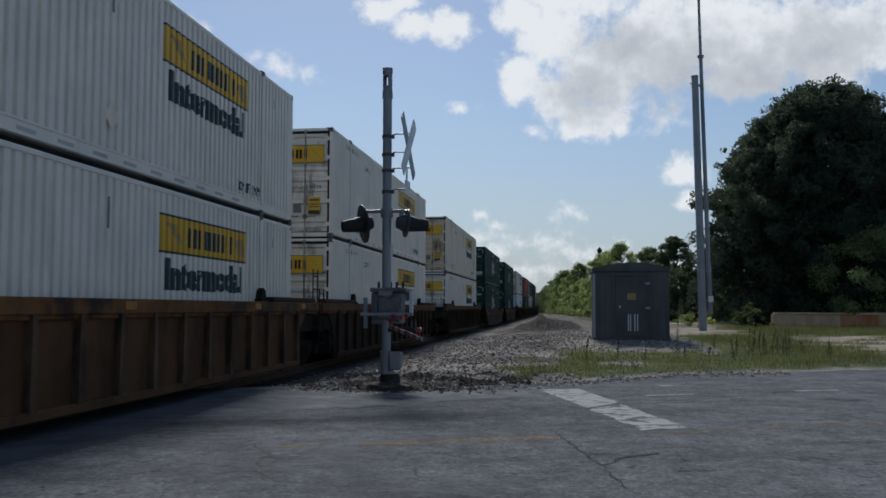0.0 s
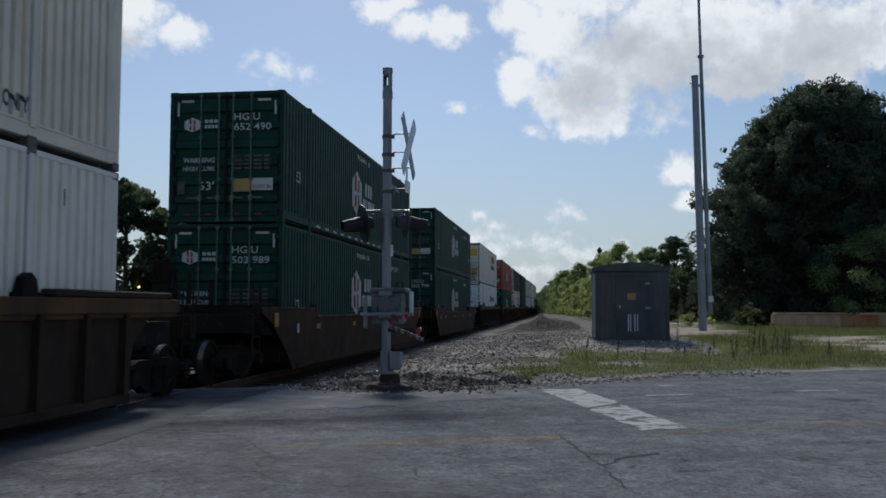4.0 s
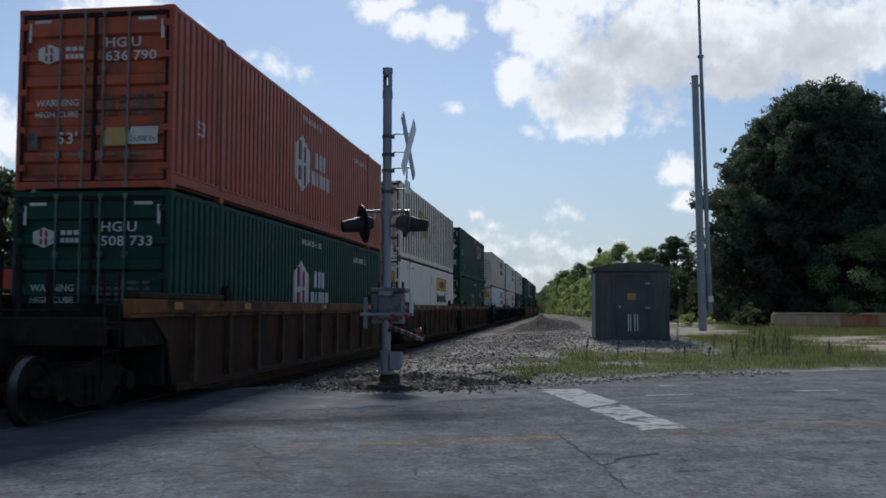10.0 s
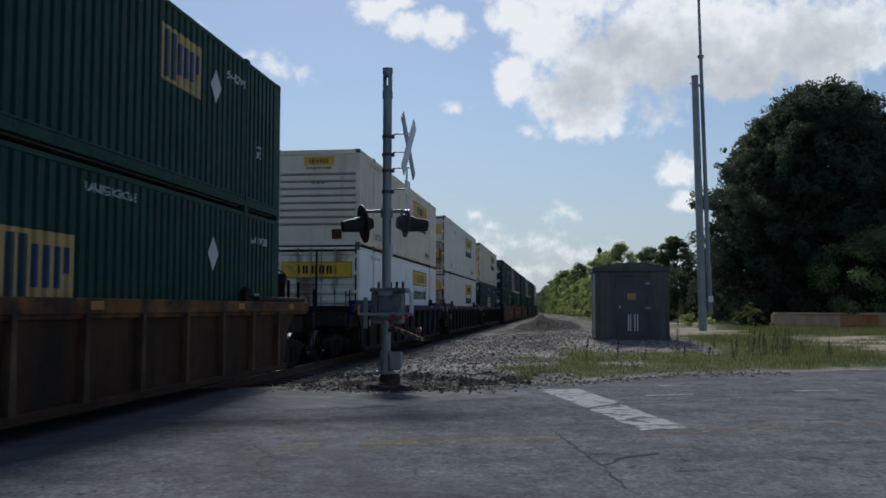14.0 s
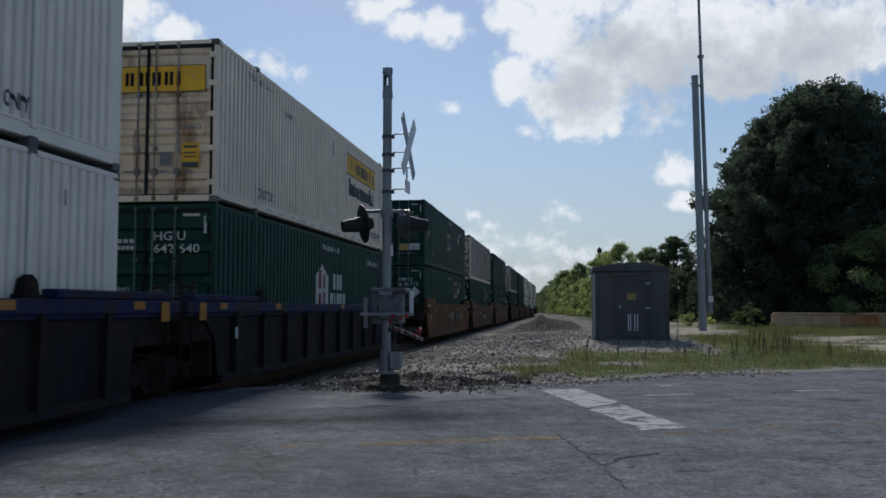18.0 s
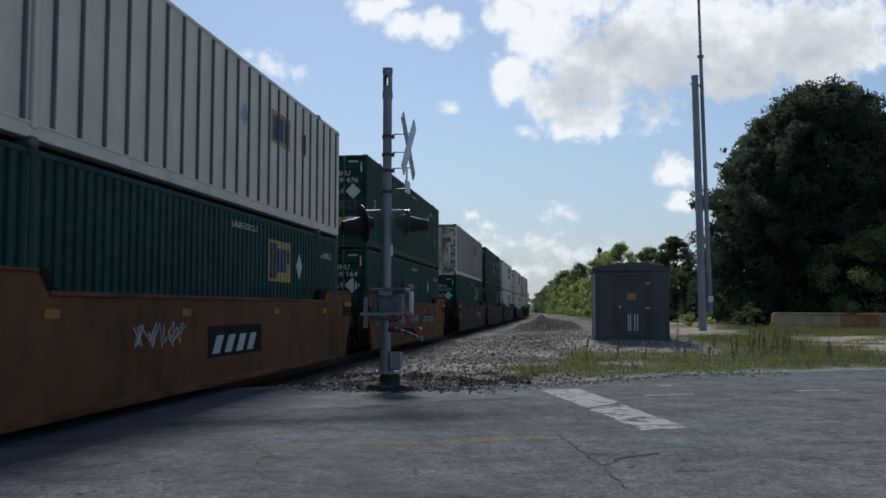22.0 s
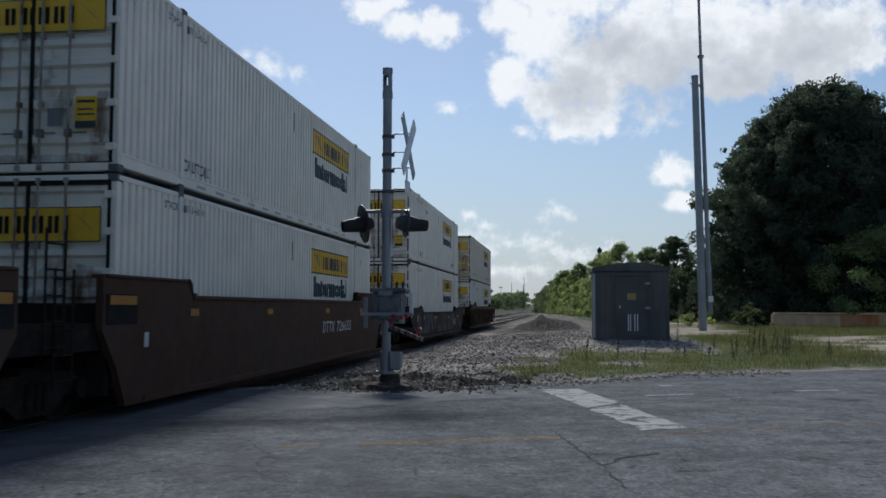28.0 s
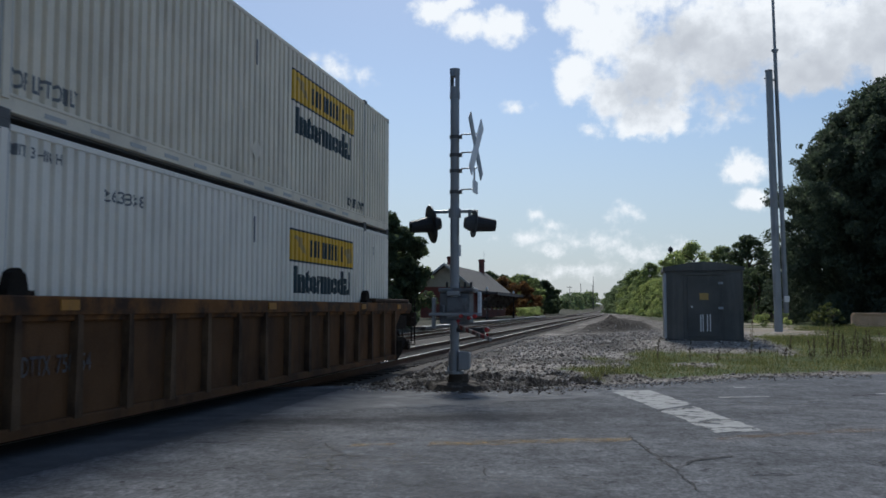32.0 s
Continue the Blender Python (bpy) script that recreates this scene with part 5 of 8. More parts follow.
def railing(parent, y, sy):
    def make():
        bm = bmesh.new()
        for x, z in ((-0.28, 2.2), (0.0, 2.15), (0.45, 1.95)):
            box(bm, x - 0.035, x + 0.035, -0.03, 0.03, 1.2, z)
        rod(bm, (-0.9, 0, 1.4), (0.9, 0, 1.4), 0.018, 6)
        return bm
    part("railing", shared("railing", make, M["iron"]), None, parent, "iron end railing", at=(0, y, 0))


CAR = {  # side, top sill, ribbed, (sill height in the middle, at the ends), label
    "yellow": ("car_rust", "chord_yellow", True, (1.56, 1.66), "rusty ribbed well car with a weathered yellow top sill"),
    "russet": ("car_russet", "chord_yellow", True, (1.56, 1.66), "russet ribbed well car with a weathered yellow top sill"),
    "dark": ("car_dark", "car_russet", True, (1.56, 1.66), "grimy dark ribbed well car"),
    "blue": ("car_navy", "car_blue", True, (1.54, 1.66), "blue ribbed well car with grimy sides"),
    "orange": ("car_orange", "car_orange", False, (1.62, 1.86), "orange-brown smooth-sided well car"),
    "brown": ("car_brown", "car_brown", False, (1.62, 1.86), "dull brown smooth-sided well car"),
    "tan": ("car_rust", "chord_yellow", False, (1.26, 1.44), "brown smooth-sided well car with a tan sill"),
    "maroon": ("car_maroon", "car_maroon", False, (1.25, 1.44), "dark maroon smooth-sided well car with painted scrawl"),
}


POST_PITCH = {"yellow": 1.5, "russet": 1.0, "dark": 1.0, "blue": 1.5}


def well_car(kind, lead, trail, plate="", scrawl=False, emblem=False):
    """lead, trail: 'coupler' or 'joint'. The origin is under the middle of the load, on the rails."""
    side_m, sill_m, ribbed, (zm, ze), label = CAR[kind]
    c = thing("well_car", label, "railway wagon", "well cars of the train")
    reach = 9.65
    for sx in (1, -1):
        turn = pose(0, 0, 0) if sx > 0 else pose(0, 0, 0, 0, 0, 180)
        if ribbed:
            part("side_sheet", shared("side_sheet:" + kind, lambda: sheet(((-9.0, 1.42), (-8.35, 0.95), (-8.15, 0.24), (8.15, 0.24), (8.35, 0.95), (9.0, 1.42)), 1.37, 1.42), M[side_m]), None, c, at=turn)
            sl = part("top_sill", shared("top_sill:" + kind, lambda: B((1.36, 1.51, -reach, reach, 1.36, zm), (1.36, 1.47, -reach, reach, 1.30, 1.37), bevel=0.012), M[sill_m]), None, c, "weathered top sill", at=turn)
            part("bottom_sill", shared("bottom_sill:" + kind, lambda: B((1.36, 1.50, -8.15, 8.15, 0.18, 0.30), bevel=0.01), M[side_m]), None, c, at=turn)
            pitch = POST_PITCH[kind]
            for i in range(int(16 / pitch) + 1):
                y = -pitch * int(8 / pitch) + i * pitch
                part("side_post", shared("side_post:" + kind, lambda: sheet(((-0.045, 1.37), (-0.07, 0.28), (0.07, 0.28), (0.045, 1.37)), 1.42, 1.515), M["post_tan" if kind in ("russet", "yellow") else side_m]), None, c, at=turn @ pose(0, y, 0))
            for y0 in (-9.4, 6.3):
                part("sill_cover", shared("sill_cover:" + kind, lambda: B((1.28, 1.50, 0, 3.1, zm + 0.004, ze), bevel=0.02), M["car_dark" if kind != "blue" else "car_blue"]), None, c, "raised guide plate", at=turn @ pose(0, y0, 0))
        else:
            end = 9.45 if kind in ("tan", "maroon") else 8.7
            pts = ((-8.35, 0.63), (-8.1, 0.14), (8.1, 0.14), (8.35, 0.63), (8.75, 1.15), (8.75, ze), (6.2, ze), (6.0, zm), (-6.0, zm), (-6.2, ze), (-8.75, ze), (-8.75, 1.15))
            if kind in ("tan", "maroon"):
                pts = ((-8.3, 0.5), (-7.9, 0.14), (7.9, 0.14), (8.3, 0.5), (9.3, ze - 0.3), (9.9, ze - 0.1), (9.9, ze), (6.3, ze), (5.7, zm), (-5.7, zm), (-6.3, ze), (-9.9, ze), (-9.9, ze - 0.1), (-9.3, ze - 0.3))
            part("side_sheet", shared("side_sheet:" + kind, lambda: sheet(pts, 1.40, 1.50), M[side_m]), None, c, at=turn)
            part("top_sill", shared("top_sill:" + kind, lambda: B((1.36, 1.53, -5.95, 5.95, zm - 0.05, zm + 0.012), (1.30, 1.53, 6.2, end, ze - 0.03, ze + 0.012), (1.30, 1.53, -end, -6.2, ze - 0.03, ze + 0.012), bevel=0.01), M[sill_m]), None, c, at=turn)
            part("bottom_sill", shared("bottom_sill:" + kind, lambda: B((1.38, 1.53, -7.6, 7.6, 0.14, 0.24), bevel=0.01), M[side_m]), None, c, at=turn)
        for y in (-5.9, 5.9):
            part("container_guide", shared("container_guide", lambda: guide(), M["iron"]), None, c, "dark guide block", at=turn @ pose(0, y, (zm if ribbed else zm) + 0.0))
    floor_m = shared("well_floor", lambda: B((-1.37, 1.37, -8.1, 8.1, 0.26, 0.33), *[(-1.37, 1.37, y - 0.12, y + 0.12, 0.33, 0.368) for y in (-7.9, -6.0, -3, 0, 3, 6.0, 7.9)]), M["iron"])
    part("well_floor", floor_m, None, c)
    for sy, end in ((-1, lead), (1, trail)):
        turn = pose(0, 0, 0) if sy > 0 else pose(0, 0, 0, 0, 0, 180)
        b = part("bulkhead", shared("bulkhead", lambda: bulkhead(), M["iron"]), None, c, "end platform over the truck", at=turn)
        if end == "coupler":
            coupler(c, sy)
            part("end_sill", shared("end_sill", lambda: B((-1.45, 1.45, 10.2, 10.42, 0.95, 1.32), (-0.7, 0.7, 9.6, 10.4, 1.26, 1.31), bevel=0.015), M["iron"]), None, c, at=turn)
            truck(c, sy * 9.86)
            if sy < 0:
                brake_wheel(c, -10.1, -0.55)
                railing(c, -9.9, sy)
                ladder(c, 1.44, -10.1, 0.5, 1.9, "a")
            else:
                ladder(c, 1.44, 10.1, 0.5, 1.7, "b")
            part("grab_iron", shared("grab_iron", lambda: grab(), M["iron"]), None, c, "bent grab iron", at=turn)
        else:
            part("joint", shared("joint", lambda: B((-0.35, 0.35, 9.2, 9.95, 0.62, 1.0), bevel=0.04), M["iron"]), None, c, "articulated joint", at=turn)
            ladder(c, 1.44, sy * 9.55, 0.9, 2.35 if sy > 0 else 1.9, "c" if sy > 0 else "a")
            if sy > 0:
                truck(c, 9.8)
    # Reflectors, plates and scrawl on the side that faces the road.
    zr = 1.47 if ribbed else (zm - 0.25)
    ys = () if kind == "dark" else (-5.9, -2.2, 2.2, 5.9) if not ribbed else (-8.2, -5.2, 0.2, 5.3, 8.3)
    for y in ys:
        part("reflector", shared("reflector", lambda: B((0, 0.012, -0.16, 0.16, -0.055, 0.055)), M["reflector"]), None, c, "amber side reflector", at=(1.505 + (0.006 if ribbed else 0), y, zr))
    if not ribbed or kind == "blue":
        for y in (-1, 1):
            if kind in ("orange", "brown"):
                part("warning_board", shared("warning_board", lambda: B((0, 0.01, -0.42, 0.42, -0.2, 0.2)), M["black"]), None, c, "black board with worn print", at=(1.502, y * 8.25, 1.42))
                part("reflector", shared("reflector_wide", lambda: B((0, 0.014, -0.36, 0.36, -0.06, 0.06)), M["reflector"]), None, c, "amber side reflector", at=(1.515, y * 8.25, 1.54))
            else:
                part("reflector", shared("reflector_big", lambda: B((0, 0.014, -0.13, 0.13, -0.14, 0.14)), M["reflector"]), None, c, "square amber reflector", at=(1.515, y * 9.1, 1.38 if ze > 1.5 else 1.2))
        part("marker_plate", shared("marker_plate", lambda: B((0, 0.012, -0.06, 0.06, -0.1, 0.1)), M["paint_white"]), None, c, "small white plate", at=(1.505, -7.55, 1.0))
    if plate:
        zc = 1.0 if not ribbed else 0.92
        if kind == "orange":
            part("number_board", shared("number_board", lambda: B((0, 0.008, 0, 3.0, 0, 0.32)), M["black"]), None, c, "black board with white number", at=(1.502, 1.45, zc - 0.16))
        wide, tall, lean = (1.55, 0.27, 0.2) if not ribbed else (0.62, 0.2, 0.0)
        u, face, ink = (3.1, 1.5, "paint_white") if not ribbed else (-5.3, 1.425, "scrawl")
        decal("lettering", "car" + plate, lambda: on_side(text_flat(plate, wide, tall, 0.012, lean), [(-9, 0), (9, 0)], u, zc - 0.16, 0.014, face), ink, c)
        decal("lettering", "carmark" + str(ribbed), lambda: on_side(text_flat("DTTX", wide * 0.72, tall, 0.012, lean), [(-9, 0), (9, 0)], u - wide * 0.87, zc - 0.16, 0.014, face), ink, c)
    if emblem:
        s = part("emblem_board", shared("emblem_board", lambda: B((0, 0.008, 0, 2.6, 0, 0.52)), M["black"]), None, c, "black board with slanted white bars", at=(1.502, -1.3, 0.62))
        decal("emblem_bars", "carslant", lambda: on_side(flat(*[((x + 0.1, 0.98), (x + 0.42, 0.98), (x + 0.22, 0.68), (x - 0.1, 0.68)) for x in (-1.05, -0.5, 0.05, 0.6)]), [(-9, 0), (9, 0)], 0, 0, 0.016, 1.5), "paint_white", c)
    if emblem or plate == "733105":
        decal("tag", "o" + str(emblem), lambda: on_side(scribble(11 if emblem else 4, 1.9 if not emblem else 1.5, 0.42), [(-9, 0), (9, 0)], -3.9 if emblem else -1.2, 0.82, 0.008, 1.5), "paint_white", c, "white sprayed tag")
    if kind == "dark" and lead == J:
        decal("tag", "dark", lambda: on_side(scribble(8, 1.7, 0.55), [(-9, 0), (9, 0)], 3.3, 0.45, 0.01, 1.42), "scrawl_white", c, "pale sprayed scribble")
    if scrawl:
        for k, (ink, w) in enumerate((("scrawl", 3.0), ("scrawl_blue", 2.2), ("scrawl_ochre", 1.3), ("scrawl", 2.6), ("scrawl_blue", 1.6), ("scrawl", 2.4), ("scrawl_white", 1.1), ("scrawl", 1.8))):
            decal("scrawl", f"g{k}", lambda: on_side(graffiti(k, w, 0.62 if k in (2, 6) else 0.86), [(-9, 0), (9, 0)], -7.6 + 1.95 * k, 0.36 if k not in (2, 6) else 0.48, 0.008, 1.5), ink, c, "dull painted scrawl")
    return c


def sheet(pts, x0, x1):
    bm = bmesh.new()
    prism(bm, pts, 0, x0, x1)
    return bm


def scribble(seed, w, h):
    """A thin looping sprayed line."""
    g = random.Random(seed)
    pts = [Vector((w * k / 26 + g.uniform(-0.22, 0.22), h * (0.5 + 0.5 * (-1) ** k * g.uniform(0.3, 1.0)))) for k in range(27)]
    bm = bmesh.new()
    for a, b in zip(pts, pts[1:]):
        n = Vector((-(b - a).y, (b - a).x)).normalized() * 0.009
        bm.faces.new([bm.verts.new((*p, 0)) for p in (a - n, b - n, b + n, a + n)])
    return bm


def graffiti(seed, w, h):
    """Fat rounded sprayed letters that lean and run into one another."""
    g = random.Random(70 + seed)
    bm, n = bmesh.new(), max(2, int(w / 0.62))
    for i in range(n):
        u, fat = w * (i + 0.5) / n, g.uniform(0.11, 0.19)
        kind = g.choice("osnvj")
        turns = {"o": (0, 360), "s": (40, 290), "n": (-20, 200), "v": (150, 390), "j": (170, 330)}[kind]
        ru, rv = w / n * g.uniform(0.34, 0.5), h * g.uniform(0.3, 0.48)
        line = [Vector((u + ru * math.cos(radians(a)) + 0.3 * rv * math.sin(radians(a)), h / 2 + rv * math.sin(radians(a)))) for a in np.linspace(*turns, 15)]
        if kind in "nj":
            line += [line[-1] + Vector((-0.05, -h * 0.3)), line[-1] + Vector((-0.1, -h * 0.45))]
        if g.random() < 0.6:
            x = u + g.uniform(-0.1, 0.1)
            bm.faces.new([bm.verts.new((*p, 0)) for p in ((x, 0.02), (x + fat, 0.02), (x + fat + 0.12, h), (x + 0.12, h))])
        left, right = [], []
        for k, p in enumerate(line):
            d = line[min(k + 1, len(line) - 1)] - line[max(k - 1, 0)]
            side = Vector((-d.y, d.x)).normalized() * fat * (0.6 + 0.5 * math.sin(k * 0.7 + seed))
            left.append(bm.verts.new((*(p - side), 0))), right.append(bm.verts.new((*(p + side), 0)))
        for k in range(len(line) - 1):
            bm.faces.new((left[k], left[k + 1], right[k + 1], right[k]))
    for v in bm.verts:
        v.co.y = min(max(v.co.y, 0.0), h)
    return bm


def guide():
    bm = B((1.22, 1.46, -0.2, 0.2, 0.0, 0.05))
    prism(bm, ((-0.16, 0.04), (0.16, 0.04), (0.12, 0.2), (0.02, 0.27), (-0.1, 0.22)), 0, 1.305, 1.42)
    return bm


def bulkhead():
    return B((-1.36, 1.36, 8.3, 8.42, 0.3, 1.5), (-1.38, 1.38, 8.42, 9.6, 1.12, 1.24), (-0.32, 0.32, 8.3, 9.8, 0.72, 1.12), (-1.38, -1.2, 8.42, 9.6, 0.9, 1.2), (1.2, 1.38, 8.42, 9.6, 0.9, 1.2))


def grab():
    bm = bmesh.new()
    tube(bm, ((1.4, 10.42, 0.9), (1.4, 10.5, 0.45), (1.05, 10.5, 0.45), (1.05, 10.42, 0.9)), 0.014)
    return bm


# The train from its front to its tail: place of the load's leading end at 0 s, car, its ends, lower and upper load.
J, K = "joint", "coupler"
TRAIN = (
    (-16.40, ("russet", K, J), ("panelled", ""), ("panelled", "")),
    (3.22, ("russet", J, J, "760214"), ("panelled", ""), ("panelled", "")),
    (22.89, ("dark", J, K), ("panelled", "272974"), ("panelled", "279724")),
    (46.12, ("dark", K, K), ("panelled", ""), ("panelled_cream", "267288")),
    (69.50, ("tan", K, K), ("hex", "503989"), ("hex", "652490")),
    (92.83, ("tan", K, K), ("hex", "500799"), ("hex", "650023")),
    (116.05, ("dark", K, K), ("freight", "410605"), ("panelled", "270124")),
    (139.31, ("yellow", K, J), ("hex", "508733"), ("hex_orange", "636790")),
    (159.06, ("yellow", J, J), ("panelled", ""), ("plate", "239234")),
    (178.65, ("yellow", J, K), ("square", "641938"), ("square", "648799")),
    (202.42, ("blue", K, J), ("panelled_smooth", ""), ("panelled_cream", "", "nose")),
    (222.03, ("blue", J, J), ("panelled", ""), ("panelled", "294194")),
    (241.62, ("blue", J, K), ("hex", "642640"), ("panelled_cream", "264412")),
    (265.49, ("orange", K, J, "733105"), ("square", "648719"), ("square", "262860")),
    (284.90, ("orange", J, J, "", False, True), ("square", "640385"), ("plate", "240745")),
    (304.59, ("orange", J, K, "733105"), ("square", "250164"), ("square", "249476")),
    (327.95, ("brown", K, J, "726655"), ("square", "264273"), ("plate", "830627")),
    (347.24, ("brown", J, J), ("square", "286015"), ("square", "246208")),
    (366.54, ("brown", J, K, "726655"), ("panelled", ""), ("panelled", "")),
    (390.21, ("maroon", K, K, "", True), ("panelled", ""), ("panelled", "277304")),
    (413.73, ("russet", K, K, "758254"), ("panelled", "263838"), ("panelled_cream", "267114")),
)
RIDES = []
for s0, car_args, low, up in TRAIN:
    for ob, z in ((well_car(*car_args), 0.0), (container(*low), 0.37), (container(*up), 3.275)):
        RIDES.append((ob, s0 + HL, z))


def gone(t):
    """Metres that the train has come by t seconds."""
    k = t / 10
    return 10 * (12.76945 * k - 0.219225 * k * k + 0.0670955 * k ** 3)


def on_track(s, z):
    dx = (bend(s + 1) - bend(s - 1)) / 2
    return pose(TRACK_X + bend(s), s, z, 0, 0, -math.degrees(math.atan(dx)))
# ---- crossing mast with lights and a lowered gate ----
M["mast"] = surface("dull_galvanised_mast", (0.26, 0.275, 0.295), 0.5, 0.4, vary=0.12, dirt=(0.14, 0.14, 0.14), dirt_at=(0.52, 0.75), stretch=V, bump=0.06)
M["lamp_black"] = surface("matt_black_lamp_paint", (0.018, 0.018, 0.02), 0.55, vary=0.25)
M["lamp_grey"] = surface("worn_grey_lamp_back", (0.085, 0.088, 0.092), 0.5, vary=0.25, dirt=(0.03, 0.03, 0.03), dirt_at=(0.5, 0.7), dirt_scale=5)
M["concrete"] = surface("stained_concrete", (0.22, 0.20, 0.18), 0.9, vary=0.2, dirt=(0.08, 0.06, 0.045), dirt_at=(0.42, 0.6), dirt_scale=3, bump=0.5)
M["sign_white"] = surface("white_sign_sheet", (0.70, 0.71, 0.72), 0.45, vary=0.06, dirt=(0.4, 0.4, 0.4), dirt_at=(0.6, 0.8), bump=0)
M["gate_red"] = surface("red_gate_paint", (0.42, 0.03, 0.03), 0.5, vary=0.12)
M["arm_red"] = surface("grimy_red_arm_paint", (0.22, 0.03, 0.03), 0.8, vary=0.2, dirt=(0.03, 0.025, 0.025), dirt_at=(0.45, 0.6), dirt_scale=5, spec=0.08)
M["arm_white"] = surface("grimy_white_arm_paint", (0.30, 0.29, 0.28), 0.8, vary=0.2, dirt=(0.05, 0.045, 0.04), dirt_at=(0.45, 0.6), dirt_scale=5, spec=0.08)
M["lens_red"] = surface("red_lamp_lens", (0.30, 0.025, 0.03), 0.2, vary=0.1, bump=0)
M["mech"] = surface("grimy_machine_paint", (0.15, 0.16, 0.175), 0.55, 0.2, vary=0.18, dirt=(0.06, 0.055, 0.05), dirt_at=(0.48, 0.68), dirt_scale=4, bump=0.1)
M["soil_block"] = surface("earth_stained_concrete", (0.055, 0.043, 0.033), 0.95, vary=0.3, dirt=(0.14, 0.12, 0.10), dirt_at=(0.52, 0.66), dirt_scale=6, bump=0.6)
MX, MY = -3.13, 15.89
GZ0 = -0.06
mast = thing("crossing_signal_mast", "grey steel crossing mast with black flashing lights and crossbuck", "railway signal", at=pose(MX, MY, 0))
bm = bmesh.new()
rings = []
for r, z in ((0.0, 0.285), (0.17, 0.28), (0.19, 0.13), (0.36, 0.12), (0.52, 0.09), (0.62, GZ0)):
    row = []
    for k in range(22):
        a = 2 * math.pi * k / 22
        q = 1 + 0.22 * noise.noise((math.cos(a) * 1.8, math.sin(a) * 1.8, r * 3)) if r > 0.25 else 1.0
        row.append(bm.verts.new((0.06 + r * q * math.cos(a), 0.05 + 0.8 * r * q * math.sin(a), z + (0.07 * noise.noise((a * 3, r * 9, 2)) if 0.25 < r < 0.7 else 0))))
    rings.append(row)
for ra, rb in zip(rings, rings[1:]):
    for k in range(22):
        bm.faces.new((ra[k], rb[k], rb[(k + 1) % 22], ra[(k + 1) % 22]))
bmesh.ops.remove_doubles(bm, verts=bm.verts, dist=0.002)
bmesh.ops.recalc_face_normals(bm, faces=bm.faces)
part("foundation", bm, M["soil_block"], mast, "earth-covered concrete footing")
bm = bmesh.new()
rod(bm, (0, 0, 0.28), (0, 0, 5.40), 0.082, 16)
part("pole", bm, M["mast"], mast, smooth=False)
bm = bmesh.new()
rod(bm, (0, 0, 0.28), (0, 0, 0.68), 0.11, 16)
rod(bm, (0, 0, 0.28), (0, 0, 0.33), 0.17, 16)
for a in range(4):
    rod(bm, (0.14 * math.cos(a * 1.57 + 0.8), 0.14 * math.sin(a * 1.57 + 0.8), 0.3), (0.14 * math.cos(a * 1.57 + 0.8), 0.14 * math.sin(a * 1.57 + 0.8), 0.4), 0.02, 6)
part("base_casting", bm, M["mast"], mast)
part("junction_box", B((0.10, 0.28, -0.14, 0.1, 0.38, 0.66), (0.09, 0.29, -0.16, -0.13, 0.36, 0.68), bevel=0.015), M["mast"], mast)
bm = bmesh.new()
rod(bm, (0, 0, 5.22), (0, 0, 5.34), 0.094, 16)
rod(bm, (0, 0, 5.34), (0, 0, 5.40), 0.088, 16)
rod(bm, (0, 0, 5.68), (0, 0, 5.77), 0.094, 16)
for first, last in ((-75, 55), (112, 215)):  # the hollow top, with an opening right through it
    n = (last - first) // 13
    for k in range(n):
        a0, a1 = radians(first + (last - first) * k / n), radians(first + (last - first) * (k + 1) / n)
        for r in (0.086, 0.074):
            bm.faces.new([bm.verts.new((r * math.cos(a), r * math.sin(a), z)) for a, z in ((a0, 5.40), (a1, 5.40), (a1, 5.68), (a0, 5.68))])
for z0, z1 in ((5.38, 5.44), (5.63, 5.69)):
    rod(bm, (0, 0, z0), (0, 0, z1), 0.084, 16)
part("pole_cap", bm, M["mast"], mast)


def flasher(x, turn, droop, back, radius):
    f = part("flasher", B((-0.16, 0.16, -0.05, 0.05, -0.05, 0.05)), M["lamp_black"], mast, "black flashing light with hood and round backing", at=pose(x, 0, 2.95, 0, droop, turn))
    bm = bmesh.new()
    rod(bm, (0.0, 0, 0), (0.02, 0, 0), radius, 28)
    part("backing_disc", bm, M[back], f)
    bm = bmesh.new()
    n = 14
    rows = [[bm.verts.new((u, r * math.cos(math.pi * 2 * i / n), r * math.sin(math.pi * 2 * i / n))) for i in range(n)] for u, r in ((0.02, 0.15), (0.40, 0.105), (0.40, 0.095), (0.03, 0.14))]
    for a, b in zip(rows, rows[1:]):
        for i in range(n):
            bm.faces.new((a[i], a[(i + 1) % n], b[(i + 1) % n], b[i]))
    part("hood", bm, M["lamp_black"], f)
    bm = bmesh.new()
    rod(bm, (0.02, 0, 0), (0.04, 0, 0), 0.115, 20)
    part("lens", bm, M["lens_red"], f, "dark red lens")
    bm = bmesh.new()
    rod(bm, (-0.16, 0, 0), (0.0, 0, 0), 0.10, 16, 0.17)
    part("housing", bm, M[back], f, "lamp housing")
    bm = bmesh.new()
    rod(bm, (-0.08, 0, 0.06), (-0.08, 0, 0.24), 0.03, 8)
    part("bracket", bm, M["mast"], f)


